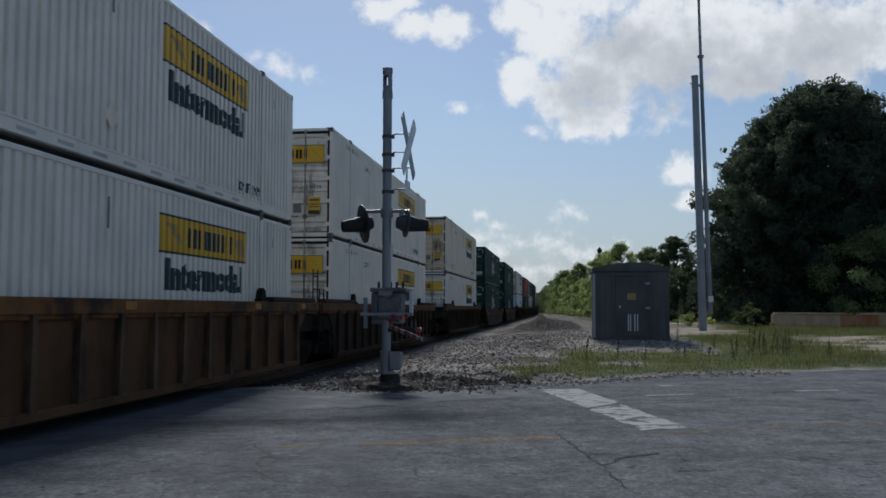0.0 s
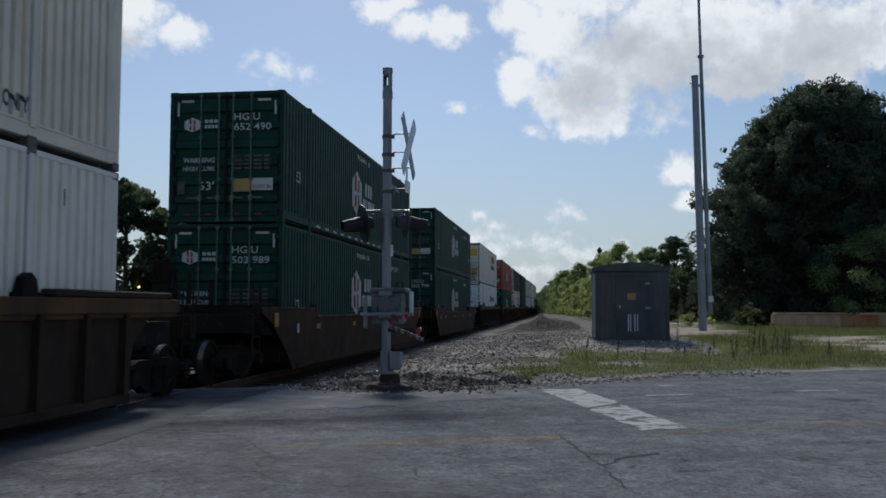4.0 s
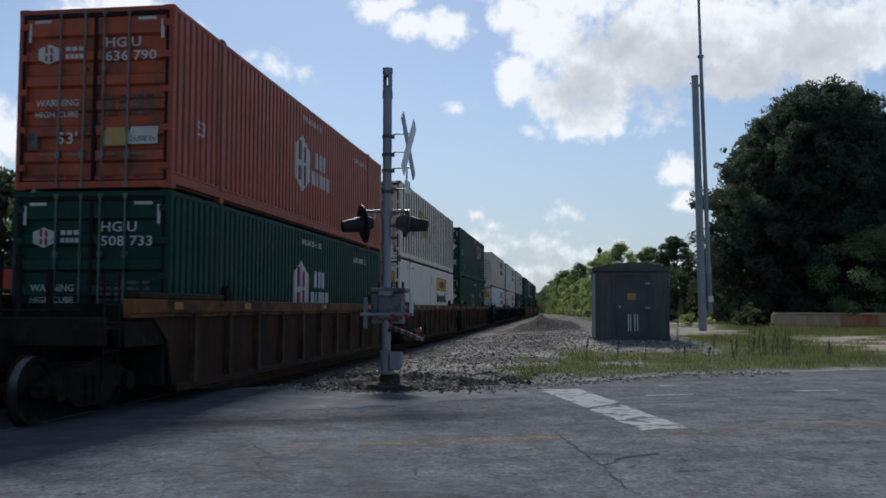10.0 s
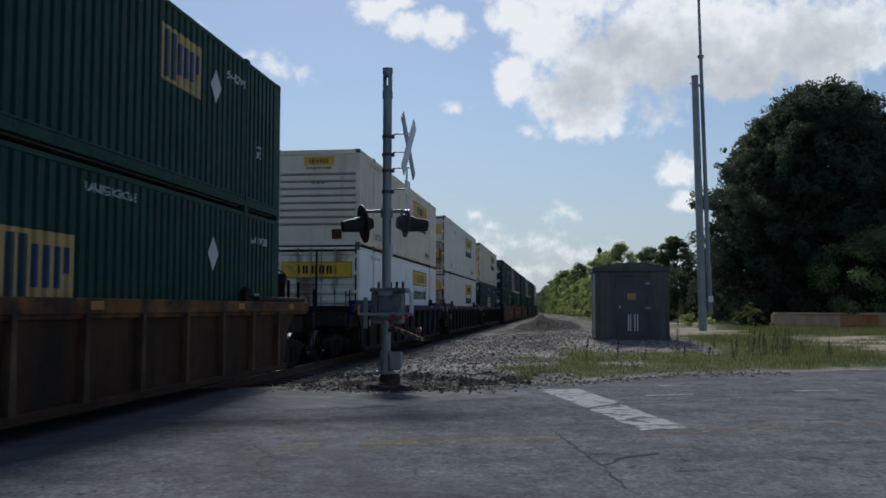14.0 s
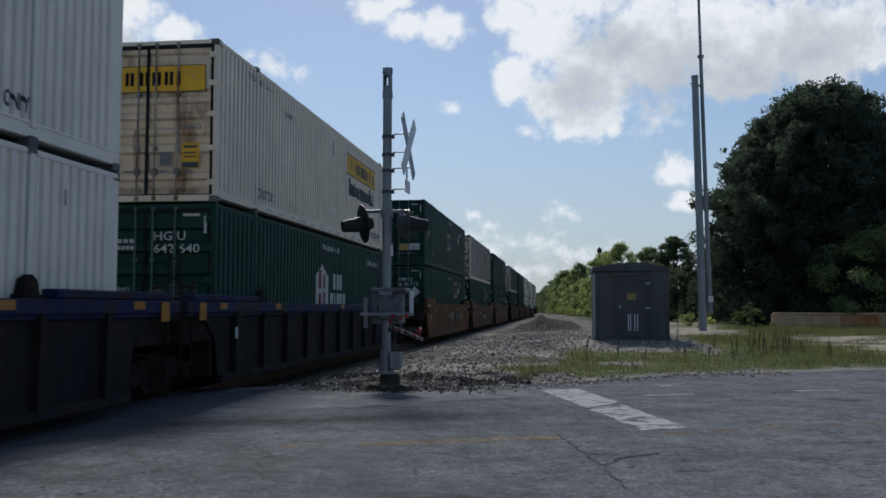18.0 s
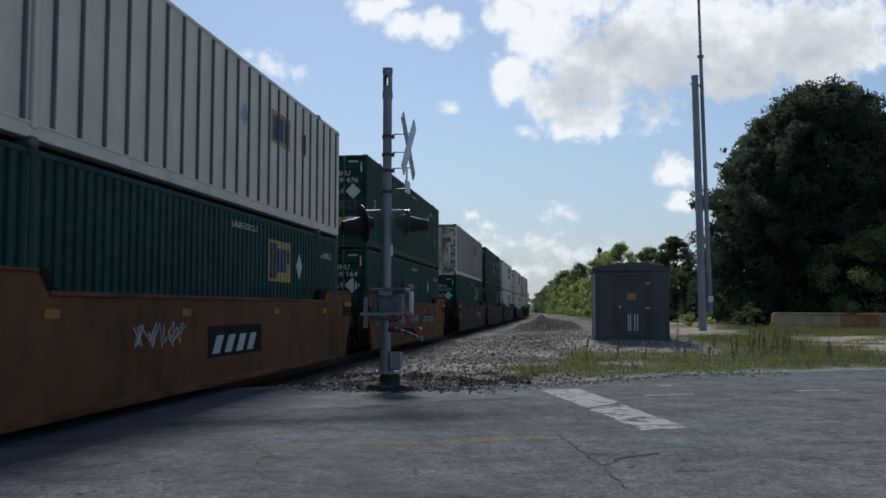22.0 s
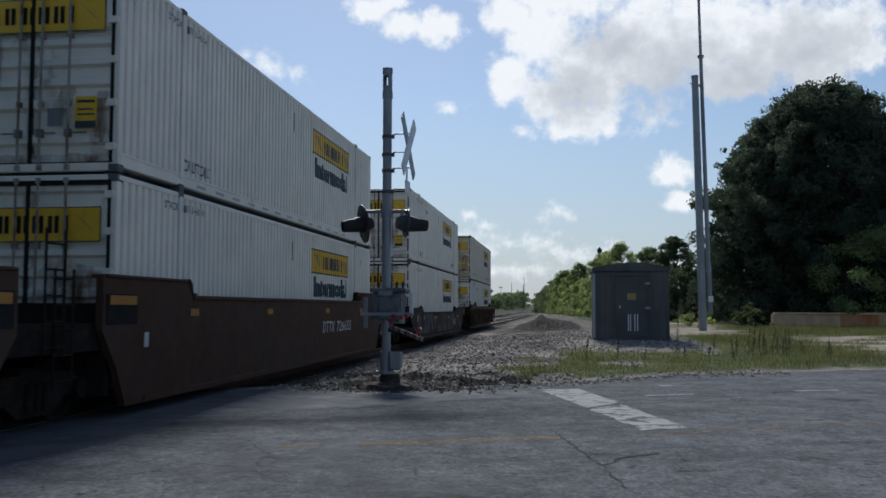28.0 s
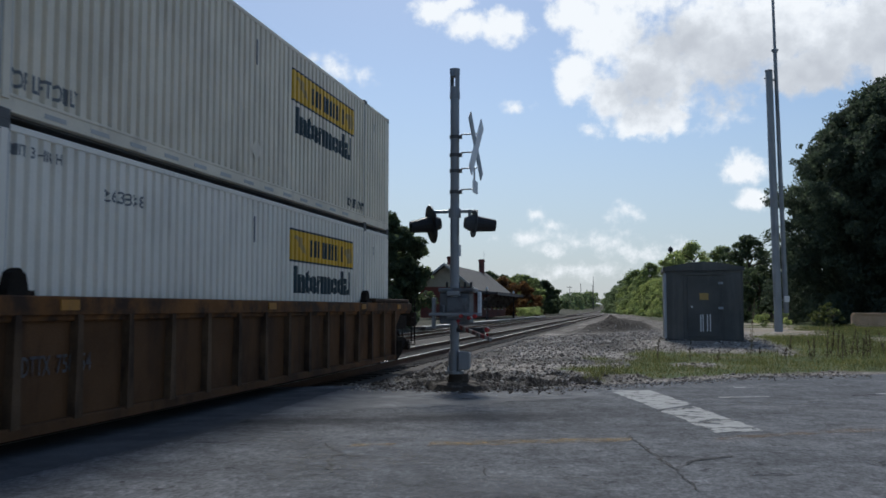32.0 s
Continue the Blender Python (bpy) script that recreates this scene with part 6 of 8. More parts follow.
flasher(-0.42, 208, 9, "lamp_black", 0.345)
flasher(0.34, 24, 4, "lamp_grey", 0.25)
bm = bmesh.new()
rod(bm, (-0.42, 0, 3.17), (0.42, 0, 3.17), 0.03, 8)
rod(bm, (0, 0, 3.06), (0, 0, 3.22), 0.11, 14)
part("crossarm", bm, M["mast"], mast)
bm = bmesh.new()
box(bm, 0.38, 0.40, -0.66, 0.66, -0.115, 0.115)
blade = mesh_of("crossbuck_blade", bm, M["sign_white"])
blade_back = mesh_of("crossbuck_blade", B((0.38, 0.40, -0.66, 0.66, -0.10, 0.10)), M["steel"])
SIGN = pose(0, 0, 4.33, 0, 0, -4)
for a in (48, -48):
    part("crossbuck_blade", blade if a > 0 else blade_back, None, mast, "white crossbuck blade" if a > 0 else "bare metal back of a blade", at=SIGN @ pose(0.012 if a > 0 else 0, 0, 0, a, 0, 0))
part("track_count_plate", B((0.37, 0.385, -0.17, 0.17, -0.84, -0.62)), M["sign_white"], mast, "small white plate", at=SIGN)
part("sign_post", B((0.35, 0.375, -0.02, 0.02, -0.62, -0.38)), M["sign_white"], mast, at=SIGN)
for z in (4.52, 4.19, 3.90, 3.52):
    bm = bmesh.new()
    rod(bm, (0.05, 0, z), (0.14, 0.01, z + 0.05), 0.016, 6)
    rod(bm, (0.14, 0.01, z + 0.05), (0.40, 0.06, z + 0.06), 0.013, 6)
    rod(bm, (0, 0, z - 0.03), (0, 0, z + 0.03), 0.095, 14)
    box(bm, 0.07, 0.13, -0.05, 0.03, z - 0.03, z + 0.03)
    part("sign_bracket", bm, M["lamp_grey"], mast, "dark clamp bracket")
part("small_plate", B((0.09, 0.13, -0.10, -0.085, 2.36, 2.56)), M["sign_white"], mast, "small white plate")

gate = thing("crossing_gate", "lowered red and white gate arm with grey mechanism on the mast", "crossing gate", at=pose(MX, MY, 0))
g = part("mechanism", B((-0.27, 0.27, -0.05, 0.42, 1.16, 1.72), (-0.14, 0.24, -0.10, -0.04, 1.22, 1.64), (-0.22, -0.16, -0.12, -0.05, 1.35, 1.5), bevel=0.025), M["mech"], gate, "grey steel gate machine box")
part("mechanism_lid", B((-0.28, 0.36, -0.12, 0.46, 1.72, 1.80), bevel=0.02), M["mech"], g)
part("clamp", B((-0.12, 0.12, -0.14, 0.1, 1.66, 1.74), (-0.12, 0.12, -0.14, 0.1, 1.28, 1.36), bevel=0.01), M["mast"], g)
for i in range(5):
    part("terminal", B((-0.02, 0.02, -0.02, 0.02, 0, 0.11), bevel=0.006), M["lamp_black"], g, at=(-0.16 + i * 0.11, 0.1, 1.80))
for x, z0, z1 in ((-0.38, 1.08, 1.63), (0.45, 1.30, 1.73)):
    part("counterweight_arm", B((x - 0.03, x + 0.03, -0.05, 0.06, z0, z1), bevel=0.01), M["sign_white" if x > 0 else "mast"], gate, "pale upright counterweight bar")
part("cross_shaft", B((-0.44, 0.50, -0.16, -0.10, 1.30, 1.36), bevel=0.01), M["mast"], gate)
# The arm reaches across the lane towards the middle of the road.
A0, A1 = Vector((0.12, -0.3, 1.12)), Vector((1.50, -5.45, 1.08))
N = 9
for i in range(N):
    a, b = A0.lerp(A1, i / N), A0.lerp(A1, (i + 1) / N)
    m = Matrix.Translation(a) @ (b - a).to_track_quat("Y", "Z").to_matrix().to_4x4()
    h0 = 0.036 - 0.016 * i / N
    part("arm_stripe", B((-0.012, 0.012, 0, (b - a).length, -h0, h0)), M["arm_red" if i % 2 else "arm_white"], gate, "red stripe" if i % 2 else "white stripe", at=m)
for k in (0.02, 0.93):
    p = A0.lerp(A1, k) + Vector((0, 0, 0.10))
    bm = bmesh.new()
    rod(bm, (0, -0.05, 0), (0, 0.05, 0), 0.03, 12)
    rod(bm, (0, 0, -0.09), (0, 0, -0.04), 0.015, 6)
    part("arm_lamp", bm, M["lens_red"], gate, "red gate lamp", at=p)
for x in (0.16, 0.30, 0.40):
    bm = bmesh.new()
    rod(bm, (0, -0.06, 0), (0, 0.06, 0), 0.036, 12)
    part("weight_disc", bm, M["gate_red" if x == 0.40 else "lens_red"], gate, "red round cap", at=(x, -0.2, 1.30 - 0.03 * (x == 0.3)))
part("arm_support", B((0.08, 0.55, -0.26, -0.2, 1.02, 1.10), (0.5, 0.58, -0.28, -0.18, 0.92, 1.06), bevel=0.01), M["lamp_black"], gate, "dark arm bracket")

# ---- signal hut ----
M["hut"] = surface("dark_grey_sheet_steel", (0.086, 0.088, 0.086), 0.55, 0.05, vary=0.22, dirt=(0.17, 0.168, 0.16), dirt_at=(0.50, 0.78), dirt_scale=1.2, stretch=V, bump=0.08)
hut = thing("signal_hut", "dark grey steel signal hut with gabled lid on gravel", "equipment hut", at=pose(1.01, 31, 0.40))
part("body", B((0, 2.49, 0, 2.5, 0, 2.28), bevel=0.012), M["hut"], hut)
bm = bmesh.new()
prism(bm, ((-0.05, 2.281), (2.54, 2.281), (2.54, 2.40), (1.70, 2.55), (1.25, 2.58), (0.8, 2.55), (-0.05, 2.40)), 1, -0.07, 2.57)
part("roof", bm, M["hut"], hut, "shallow gabled steel lid")
for x in (0.02, 0.6, 1.86, 2.44):
    part("panel_seam", B((x - 0.018, x + 0.018, -0.02, 0.0, 0.03, 2.26)), M["hut"], hut)
d = part("door", B((0.72, 1.74, -0.03, 0.0, 0.10, 2.12), bevel=0.01), M["hut"], hut, "steel door")
part("sign", B((1.11, 1.39, -0.042, -0.03, 1.32, 1.54)), M["gold"], d, "small yellow sign")
for x in (1.12, 1.19, 1.33, 1.42):
    part("louvre", B((x, x + 0.035, -0.045, -0.03, 0.28, 0.84)), M["sign_white"], d, "pale upright vent strip")
part("handle", B((0.84, 0.88, -0.07, -0.03, 1.05, 1.13)), M["sign_white"], d)
for z in (1.04, 1.86):
    part("hinge", B((1.70, 1.86, -0.05, -0.02, z - 0.03, z + 0.05), bevel=0.01), M["steel"], d)
part("drip_rail", B((0.55, 1.95, -0.06, 0, 2.15, 2.19)), M["hut"], hut)
# Pale strip on the left corner: light on the edge, put into colour.
part("corner_trim", B((-0.03, 0.05, -0.035, 0.02, 0.05, 2.2), bevel=0.01), M["steel"], hut, "pale strip painted as the lit left edge")
part("sill", B((-0.04, 2.53, -0.04, 2.54, -0.06, 0.0)), M["concrete"], hut, "concrete sill")

# ---- pair of tall steel poles ----
posts = thing("steel_mast", "tall grey steel post with a thinner pole clamped beside it", "mast", at=pose(6.94, 47, 0.2))
bm = bmesh.new()
rod(bm, (0, 0, 0), (-0.20, 0, 13.06), 0.20, 12, 0.17)
part("post", bm, M["mast"], posts)
bm = bmesh.new()
rod(bm, (-0.205, 0, 13.04), (-0.207, 0, 13.12), 0.185, 12)
rod(bm, (-0.44, 0, 12.72), (-0.2, 0, 12.72), 0.03, 6)
part("post_cap", bm, M["mast"], posts)
part("base_plate", B((-0.36, 0.36, -0.36, 0.36, -0.3, 0.05), bevel=0.03), M["concrete"], posts, "concrete footing")
bm = bmesh.new()
rod(bm, (0.38, 0.1, 1.0), (0.12, 0.1, 14.2), 0.125, 10, 0.09)
rod(bm, (0.12, 0.1, 14.2), (0.03, 0.1, 19.5), 0.075, 10, 0.06)
part("thin_pole", bm, M["mast"], posts)
bm = bmesh.new()
rod(bm, (0.12, 0.1, 14.02), (0.12, 0.1, 14.2), 0.12, 10)
box(bm, -0.04, 0.28, 0.04, 0.16, 14.1, 14.19)
part("collar", bm, M["mast"], posts)
for z in (1.6, 6.5, 12.6):
    u = -0.0153 * z
    part("clamp", B((u - 0.16, u + 0.42, 0.02, 0.18, z, z + 0.08)), M["mast"], posts)
part("plate", B((0.28, 0.52, -0.08, -0.06, 1.55, 1.85)), M["sign_white"], posts, "small white plate")

# ---- low stained wall beyond the dirt track ----
M["wall"] = surface("stained_pale_concrete", (0.72, 0.47, 0.29), 0.85, vary=0.15, dirt=(0.44, 0.24, 0.12), dirt_at=(0.5, 0.7), dirt_scale=0.9, stretch=(1, 1, 0.3), bump=0.3, dirt_max=0.7)
M["wall_rust"] = surface("rust_streaked_concrete", (0.60, 0.36, 0.20), 0.85, vary=0.15, dirt=(0.50, 0.17, 0.05), dirt_at=(0.4, 0.6), dirt_scale=1.2, stretch=(1, 1, 0.2), bump=0.3)
wall_low = thing("low_wall", "low rust-stained pale concrete wall behind the grass", "wall", at=pose(12.8, 58, 0))
for i in range(12):
    part("panel", shared("wall_panel" + (":rust" if i in (2, 3, 6, 9) else ""), lambda: B((0.04, 1.96, 0.03, 0.3, -0.1, 1.06), (-0.1, 0.1, 0, 0.29, -0.1, 1.06), bevel=0.015), M["wall_rust" if i in (2, 3, 6, 9) else "wall"]), None, wall_low, "orange rust-streaked panel" if i in (2, 3, 6, 9) else "", at=(i * 2.0, 0, 0))
    part("coping", shared("wall_coping", lambda: B((0, 2.0, -0.06, 0.36, 1.06, 1.19), bevel=0.02), M["wall"]), None, wall_low, at=(i * 2.0, 0, 0))
# ---- the old station across the tracks ----
M["brick"] = surface("dark_red_brick", (0.20, 0.065, 0.05), 0.85, vary=0.2, grain=12, dirt=(0.09, 0.05, 0.045), dirt_at=(0.5, 0.65), bump=0.3)
M["cream"] = surface("cream_boards", (0.48, 0.42, 0.32), 0.7, vary=0.1, bump=0.1)
M["slate"] = surface("weathered_grey_shingles", (0.105, 0.098, 0.09), 0.85, vary=0.2, grain=6, bump=0.5, bump_scale=5)
M["trim"] = surface("pale_trim_paint", (0.55, 0.53, 0.48), 0.6, vary=0.08)
M["glass_dark"] = surface("dark_window_glass", (0.02, 0.024, 0.028), 0.1, vary=0.1, bump=0, spec=0.7)
st = thing("station_building", "old red brick station with cream gable and grey roof", "building", at=pose(-20.75, 100, 0.3))
for x0, x1, y0, y1 in ((-2.9, 2.9, 0, 0.3), (-2.9, 2.9, 27.7, 28), (-2.9, -2.6, 0.3, 27.7), (2.6, 2.9, 0.3, 27.7)):
    part("wall", B((x0, x1, y0, y1, 0, 3.5)), M["brick"], st, "dark red brick wall")
for y0 in (0.0, 27.7):
    bm = bmesh.new()
    prism(bm, ((-2.9, 3.5), (2.9, 3.5), (0, 5.85)), 1, y0, y0 + 0.3)
    part("gable", bm, M["cream"], st, "cream boarded gable")
for s in (1, -1):
    bm = bmesh.new()
    prism(bm, ((s * 3.75, 2.98), (s * 3.75, 3.12), (0, 6.12), (0, 5.98)), 1, -0.9, 28.9)
    part("roof_slope", bm, M["slate"], st, "grey shingled roof")
    bm = bmesh.new()
    prism(bm, ((s * 3.80, 2.90), (s * 3.80, 3.14), (0, 6.18), (0, 5.90)), 1, -0.98, -0.9)
    part("bargeboard", bm, M["trim"], st, "pale bargeboard")
for y, h in ((3.0, 7.1), (24.8, 7.9)):
    ch = part("chimney", B((-0.35, 0.35, y - 0.35, y + 0.35, 5.0, h), (-0.42, 0.42, y - 0.42, y + 0.42, h - 0.35, h - 0.12), bevel=0.02), M["brick"], st, "brick chimney")
part("aerial", B((0.45, 0.48, 24.0, 24.03, 6.0, 9.0)), M["steel"], st)
cn = part("canopy", B((2.9, 5.4, 3, 27.5, 2.75, 2.93)), M["slate"], st, "flat canopy along the platform")
part("canopy_edge", B((5.4, 5.48, 3, 27.5, 2.62, 2.98)), M["concrete"], cn)
for i in range(7):
    y = 4.2 + i * 3.7
    bm = bmesh.new()
    prism(bm, ((2.9, 1.1), (3.1, 1.1), (5.0, 2.6), (5.0, 2.75), (4.6, 2.75), (2.9, 1.4)), 1, y - 0.08, y + 0.08)
    part("canopy_bracket", bm, M["concrete"], cn, "curved timber bracket")
for i in range(6):
    y = 5.6 + i * 3.7
    w = part("window", B((2.86, 2.93, y, y + 1.1, 0.9, 2.4)), M["trim"], st)
    part("pane", B((2.93, 2.94, y + 0.1, y + 1.0, 1.0, 2.3)), M["glass_dark"], w)
w = part("window", B((-0.6, 0.6, -0.05, 0.0, 1.0, 2.7)), M["trim"], st)
part("pane", B((-0.5, 0.5, -0.07, -0.05, 1.1, 2.6)), M["glass_dark"], w)
plat = thing("station_platform", "long grey platform with a white edge beside the tracks", "platform", kind="structure")
part("deck", B((-17.8, -14.3, 62, 150, -0.1, 0.12), bevel=0.02), M["concrete"], plat)
part("edge_strip", B((-14.6, -14.28, 62, 150, 0.122, 0.135)), M["sign_white"], plat, "white painted edge")
# lamp with a globe, on the far side of the line
def street_lamp(x, y, z, h, k=1.0):
    l = thing("street_lamp", "dark street lamp post with a white acorn globe", "street lamp", "street lamps", at=pose(x, y, z))
    bm = bmesh.new()
    rod(bm, (0, 0, 0), (0, 0, 0.6), 0.16, 12, 0.10)
    rod(bm, (0, 0, 0.6), (0, 0, h - 0.55), 0.06, 10, 0.045)
    rod(bm, (0, 0, h - 0.58), (0, 0, h - 0.5), 0.13, 12)
    part("post", bm, M["lamp_black"], l)
    bm = bmesh.new()
    prof = ((0.10, -0.5), (0.2, -0.42), (0.27, -0.22), (0.26, -0.05), (0.18, 0.1), (0.08, 0.16), (0.09, 0.2), (0.05, 0.28), (0.0, 0.3))
    n = 16
    rows = [[bm.verts.new((k * r * math.cos(2 * math.pi * i / n), k * r * math.sin(2 * math.pi * i / n), h - 0.5 * (1 - k) + k * v)) for i in range(n)] for r, v in prof]
    for a, b in zip(rows, rows[1:]):
        for i in range(n):
            bm.faces.new((a[i], a[(i + 1) % n], b[(i + 1) % n], b[i]))
    part("globe", bm, M["sign_white"], l, "white glass globe", smooth=True)


street_lamp(-21.95, 38, 0.0, 4.9)
street_lamp(-15.4, 96, 0.12, 3.6, 0.6)
street_lamp(-15.4, 118, 0.12, 3.6, 0.6)
wl = thing("warning_lamp", "small amber lamp glowing on a dark post", "lamp", at=pose(-19.62, 40, 0.09))
part("post", B((-0.05, 0.05, -0.05, 0.05, -0.1, 2.2)), M["lamp_black"], wl)
bm = bmesh.new()
bmesh.ops.create_uvsphere(bm, u_segments=12, v_segments=8, radius=0.06, matrix=Matrix.Translation((0, 0, 2.3)))
amber, _nd, _lk, _bs = nodes_of("glowing_amber_lamp")
_bs.inputs["Emission Color"].default_value, _bs.inputs["Emission Strength"].default_value = (1.0, 0.5, 0.12, 1), 2.0
part("bulb", bm, amber, wl, "glowing amber bulb")
red = thing("red_sign", "red panel on a dark post beyond the tracks", "sign", at=pose(-26.4, 40, 0.35))
part("panel", B((-0.6, 0.62, -0.1, 0.1, 1.95, 2.9), bevel=0.03), M["gate_red"], red, "plain red panel")
part("post", B((-0.1, 0.1, -0.05, 0.05, -0.35, 1.95), (-0.62, 0.65, -0.12, 0.12, 2.9, 3.0)), M["lamp_black"], red)
pp = thing("thin_flagpole", "thin white pole beyond the tracks", "pole", at=pose(-25.0, 40, 0.0))
bm = bmesh.new()
rod(bm, (0, 0, 0), (0, 0, 3.6), 0.025, 6)
part("pole", bm, M["sign_white"], pp)

M["pole_wood"] = surface("grey_utility_pole_wood", (0.12, 0.105, 0.09), 0.9, vary=0.2)


def utility_pole(x, y, z, h, arms=True):
    u = thing("utility_pole", "tall weathered wooden utility pole far down the line", "utility pole", "utility poles", at=pose(x, y, z))
    bm = bmesh.new()
    rod(bm, (0, 0, 0), (0, 0, h), 0.16, 8, 0.1)
    part("pole", bm, M["pole_wood"], u)
    if arms:
        part("crossarm", B((-1.2, 1.2, -0.06, 0.06, h - 0.9, h - 0.7)), M["pole_wood"], u)


utility_pole(-17.2, 400, 0.6, 14.5, False)
utility_pole(-23.8, 420, 0.8, 12.0, False)
utility_pole(-29.5, 430, 0.9, 11.0)
utility_pole(-20.6, 470, 1.2, 12.0, False)
lp = thing("light_pole", "slim dark pole with a lantern above the trees", "street lamp", at=pose(5.88, 150, 3.75))
bm = bmesh.new()
rod(bm, (0, 0, 0), (0, 0, 6.9), 0.14, 8)
part("pole", bm, M["lamp_black"], lp)
bm = bmesh.new()
rod(bm, (0, 0, 6.6), (0, 0, 7.2), 0.28, 8, 0.45)
rod(bm, (0, 0, 7.2), (0, 0, 7.65), 0.42, 8, 0.06)
part("lantern", bm, M["lamp_black"], lp)

# ---- trees, bushes, grass and stones ----
def leaf_material(name, dark, light, through_light=1.0):
    m, nd, lk, bs = nodes_of(name)
    ge = nd.new("ShaderNodeNewGeometry")
    c = ramp(nd, lk, ge.outputs["Random Per Island"], [(0.0, dark), (0.6, tuple((a + b) / 2 for a, b in zip(dark, light))), (1.0, light)])
    big = ramp(nd, lk, noise_tex(nd, lk, 0.5, 3), [(0.3, (0.65,) * 3), (0.7, (1.2,) * 3)])
    mu = nd.new("ShaderNodeMix")
    mu.data_type, mu.blend_type = "RGBA", "MULTIPLY"
    mu.inputs[0].default_value = 1
    lk.new(c, mu.inputs[6]), lk.new(big, mu.inputs[7])
    lk.new(mu.outputs[2], bs.inputs["Base Color"])
    bs.inputs["Roughness"].default_value = 0.6
    bs.inputs["Specular IOR Level"].default_value = 0.25
    tr = nd.new("ShaderNodeBsdfTranslucent")
    gl = nd.new("ShaderNodeMix")
    gl.data_type, gl.blend_type = "RGBA", "MULTIPLY"
    gl.inputs[0].default_value, gl.inputs[7].default_value = 1, (through_light * 1.05, through_light, through_light * 0.8, 1)
    lk.new(mu.outputs[2], gl.inputs[6])
    lk.new(gl.outputs[2], tr.inputs["Color"])
    mx = nd.new("ShaderNodeMixShader")
    mx.inputs[0].default_value = 0.58
    lk.new(bs.outputs[0], mx.inputs[1]), lk.new(tr.outputs[0], mx.inputs[2])
    lk.new(mx.outputs[0], nd["Material Output"].inputs[0])
    return m


M["leaf_oak"] = leaf_material("dull_dark_oak_leaves", (0.062, 0.092, 0.07), (0.12, 0.155, 0.11), 1.0)
M["leaf_dark"] = leaf_material("dark_green_leaves", (0.055, 0.082, 0.05), (0.11, 0.145, 0.085), 1.2)
M["leaf"] = leaf_material("green_leaves", (0.115, 0.155, 0.07), (0.21, 0.265, 0.12), 1.7)
M["leaf_light"] = leaf_material("light_green_leaves", (0.185, 0.235, 0.095), (0.31, 0.36, 0.16), 1.7)
M["leaf_dry"] = leaf_material("dry_shrub_leaves", (0.08, 0.115, 0.045), (0.22, 0.24, 0.10))
M["leaf_rust"] = leaf_material("rusty_leaves", (0.13, 0.075, 0.035), (0.25, 0.13, 0.06))
# Paler copy for far trees: distance haze is put into the leaf colour.
M["leaf_far"] = leaf_material("haze_tinted_far_leaves", (0.15, 0.21, 0.12), (0.25, 0.31, 0.17))
M["bark"] = surface("grey_brown_bark", (0.09, 0.07, 0.055), 0.95, vary=0.3, grain=14, stretch=(1, 1, 0.2), bump=0.6)
rng = np.random.default_rng(7)


def leaves(centres, radii, per, size):
    """Small leaf blades scattered in clumps: two triangles each, bent along the middle."""
    n = len(centres) * per
    c = np.repeat(np.array(centres, float), per, axis=0)
    r = np.repeat(np.array(radii, float), per)[:, None]
    d = rng.normal(size=(n, 3))
    d /= np.linalg.norm(d, axis=1)[:, None]
    p = c + d * r * (rng.random((n, 1)) ** 0.45) * np.array([1, 1, 0.8])
    a = rng.normal(size=(n, 3))
    a /= np.linalg.norm(a, axis=1)[:, None]
    b = np.cross(a, rng.normal(size=(n, 3)))
    b /= np.linalg.norm(b, axis=1)[:, None]
    s = size * (0.6 + 0.8 * rng.random((n, 1)))
    v = np.stack([p - a * s, p - b * s * 0.45, p + a * s, p + b * s * 0.45], axis=1).reshape(-1, 3)
    f = np.arange(n * 4).reshape(-1, 4)
    return v, f


def leaf_mesh(name, v, f, material):
    me = bpy.data.meshes.new(name)
    me.from_pydata(v.tolist(), [], f.tolist())
    me.materials.append(material)
    return me


DOME = ((0, 0.98), (0.28, 1.0), (0.51, 0.97), (0.58, 0.92), (0.67, 0.80), (0.74, 0.71), (0.81, 0.63), (0.88, 0.52), (0.95, 0.37), (1.0, 0.22))


def crown_clumps(h0, h1, rad, n, seed, top=0.55, dome=False):
    """Clump centres inside an uneven egg between two heights."""
    g = np.random.default_rng(seed)
    cs, rs = [], []
    while len(cs) < n:
        t = g.random()
        w = math.sin(math.pi * min(1, (t * (1 - 0.12) + 0.12) ** (top + 0.25))) ** 0.6
        if dome:
            w = float(np.interp(t, [q[0] for q in DOME], [q[1] for q in DOME]))
        a = g.random() * 2 * math.pi
        if dome:
            lump = 1 + 0.09 * math.sin(a * 3 + seed) * math.sin(t * 6 + seed) + 0.06 * math.sin(a * 8 + t * 11) + 0.06 * math.sin(a * 15 + t * 27 + seed)
            q = (0.45 + 0.55 * math.sqrt(g.random())) * rad * w * lump
        else:
            lump = 1 + 0.24 * math.sin(a * 3 + seed) * math.sin(t * 5 + seed) + 0.17 * math.sin(a * 7 + t * 9) + 0.12 * math.sin(a * 13 + t * 23 + seed)
            q = (0.35 + 0.65 * math.sqrt(g.random())) * rad * w * lump
        cs.append((q * math.cos(a), q * math.sin(a), h0 + (h1 - h0) * t))
        rs.append(rad * (0.05 + 0.08 * g.random() ** 1.4) if dome else rad * (0.12 + 0.14 * g.random() ** 1.5))
    return cs, rs


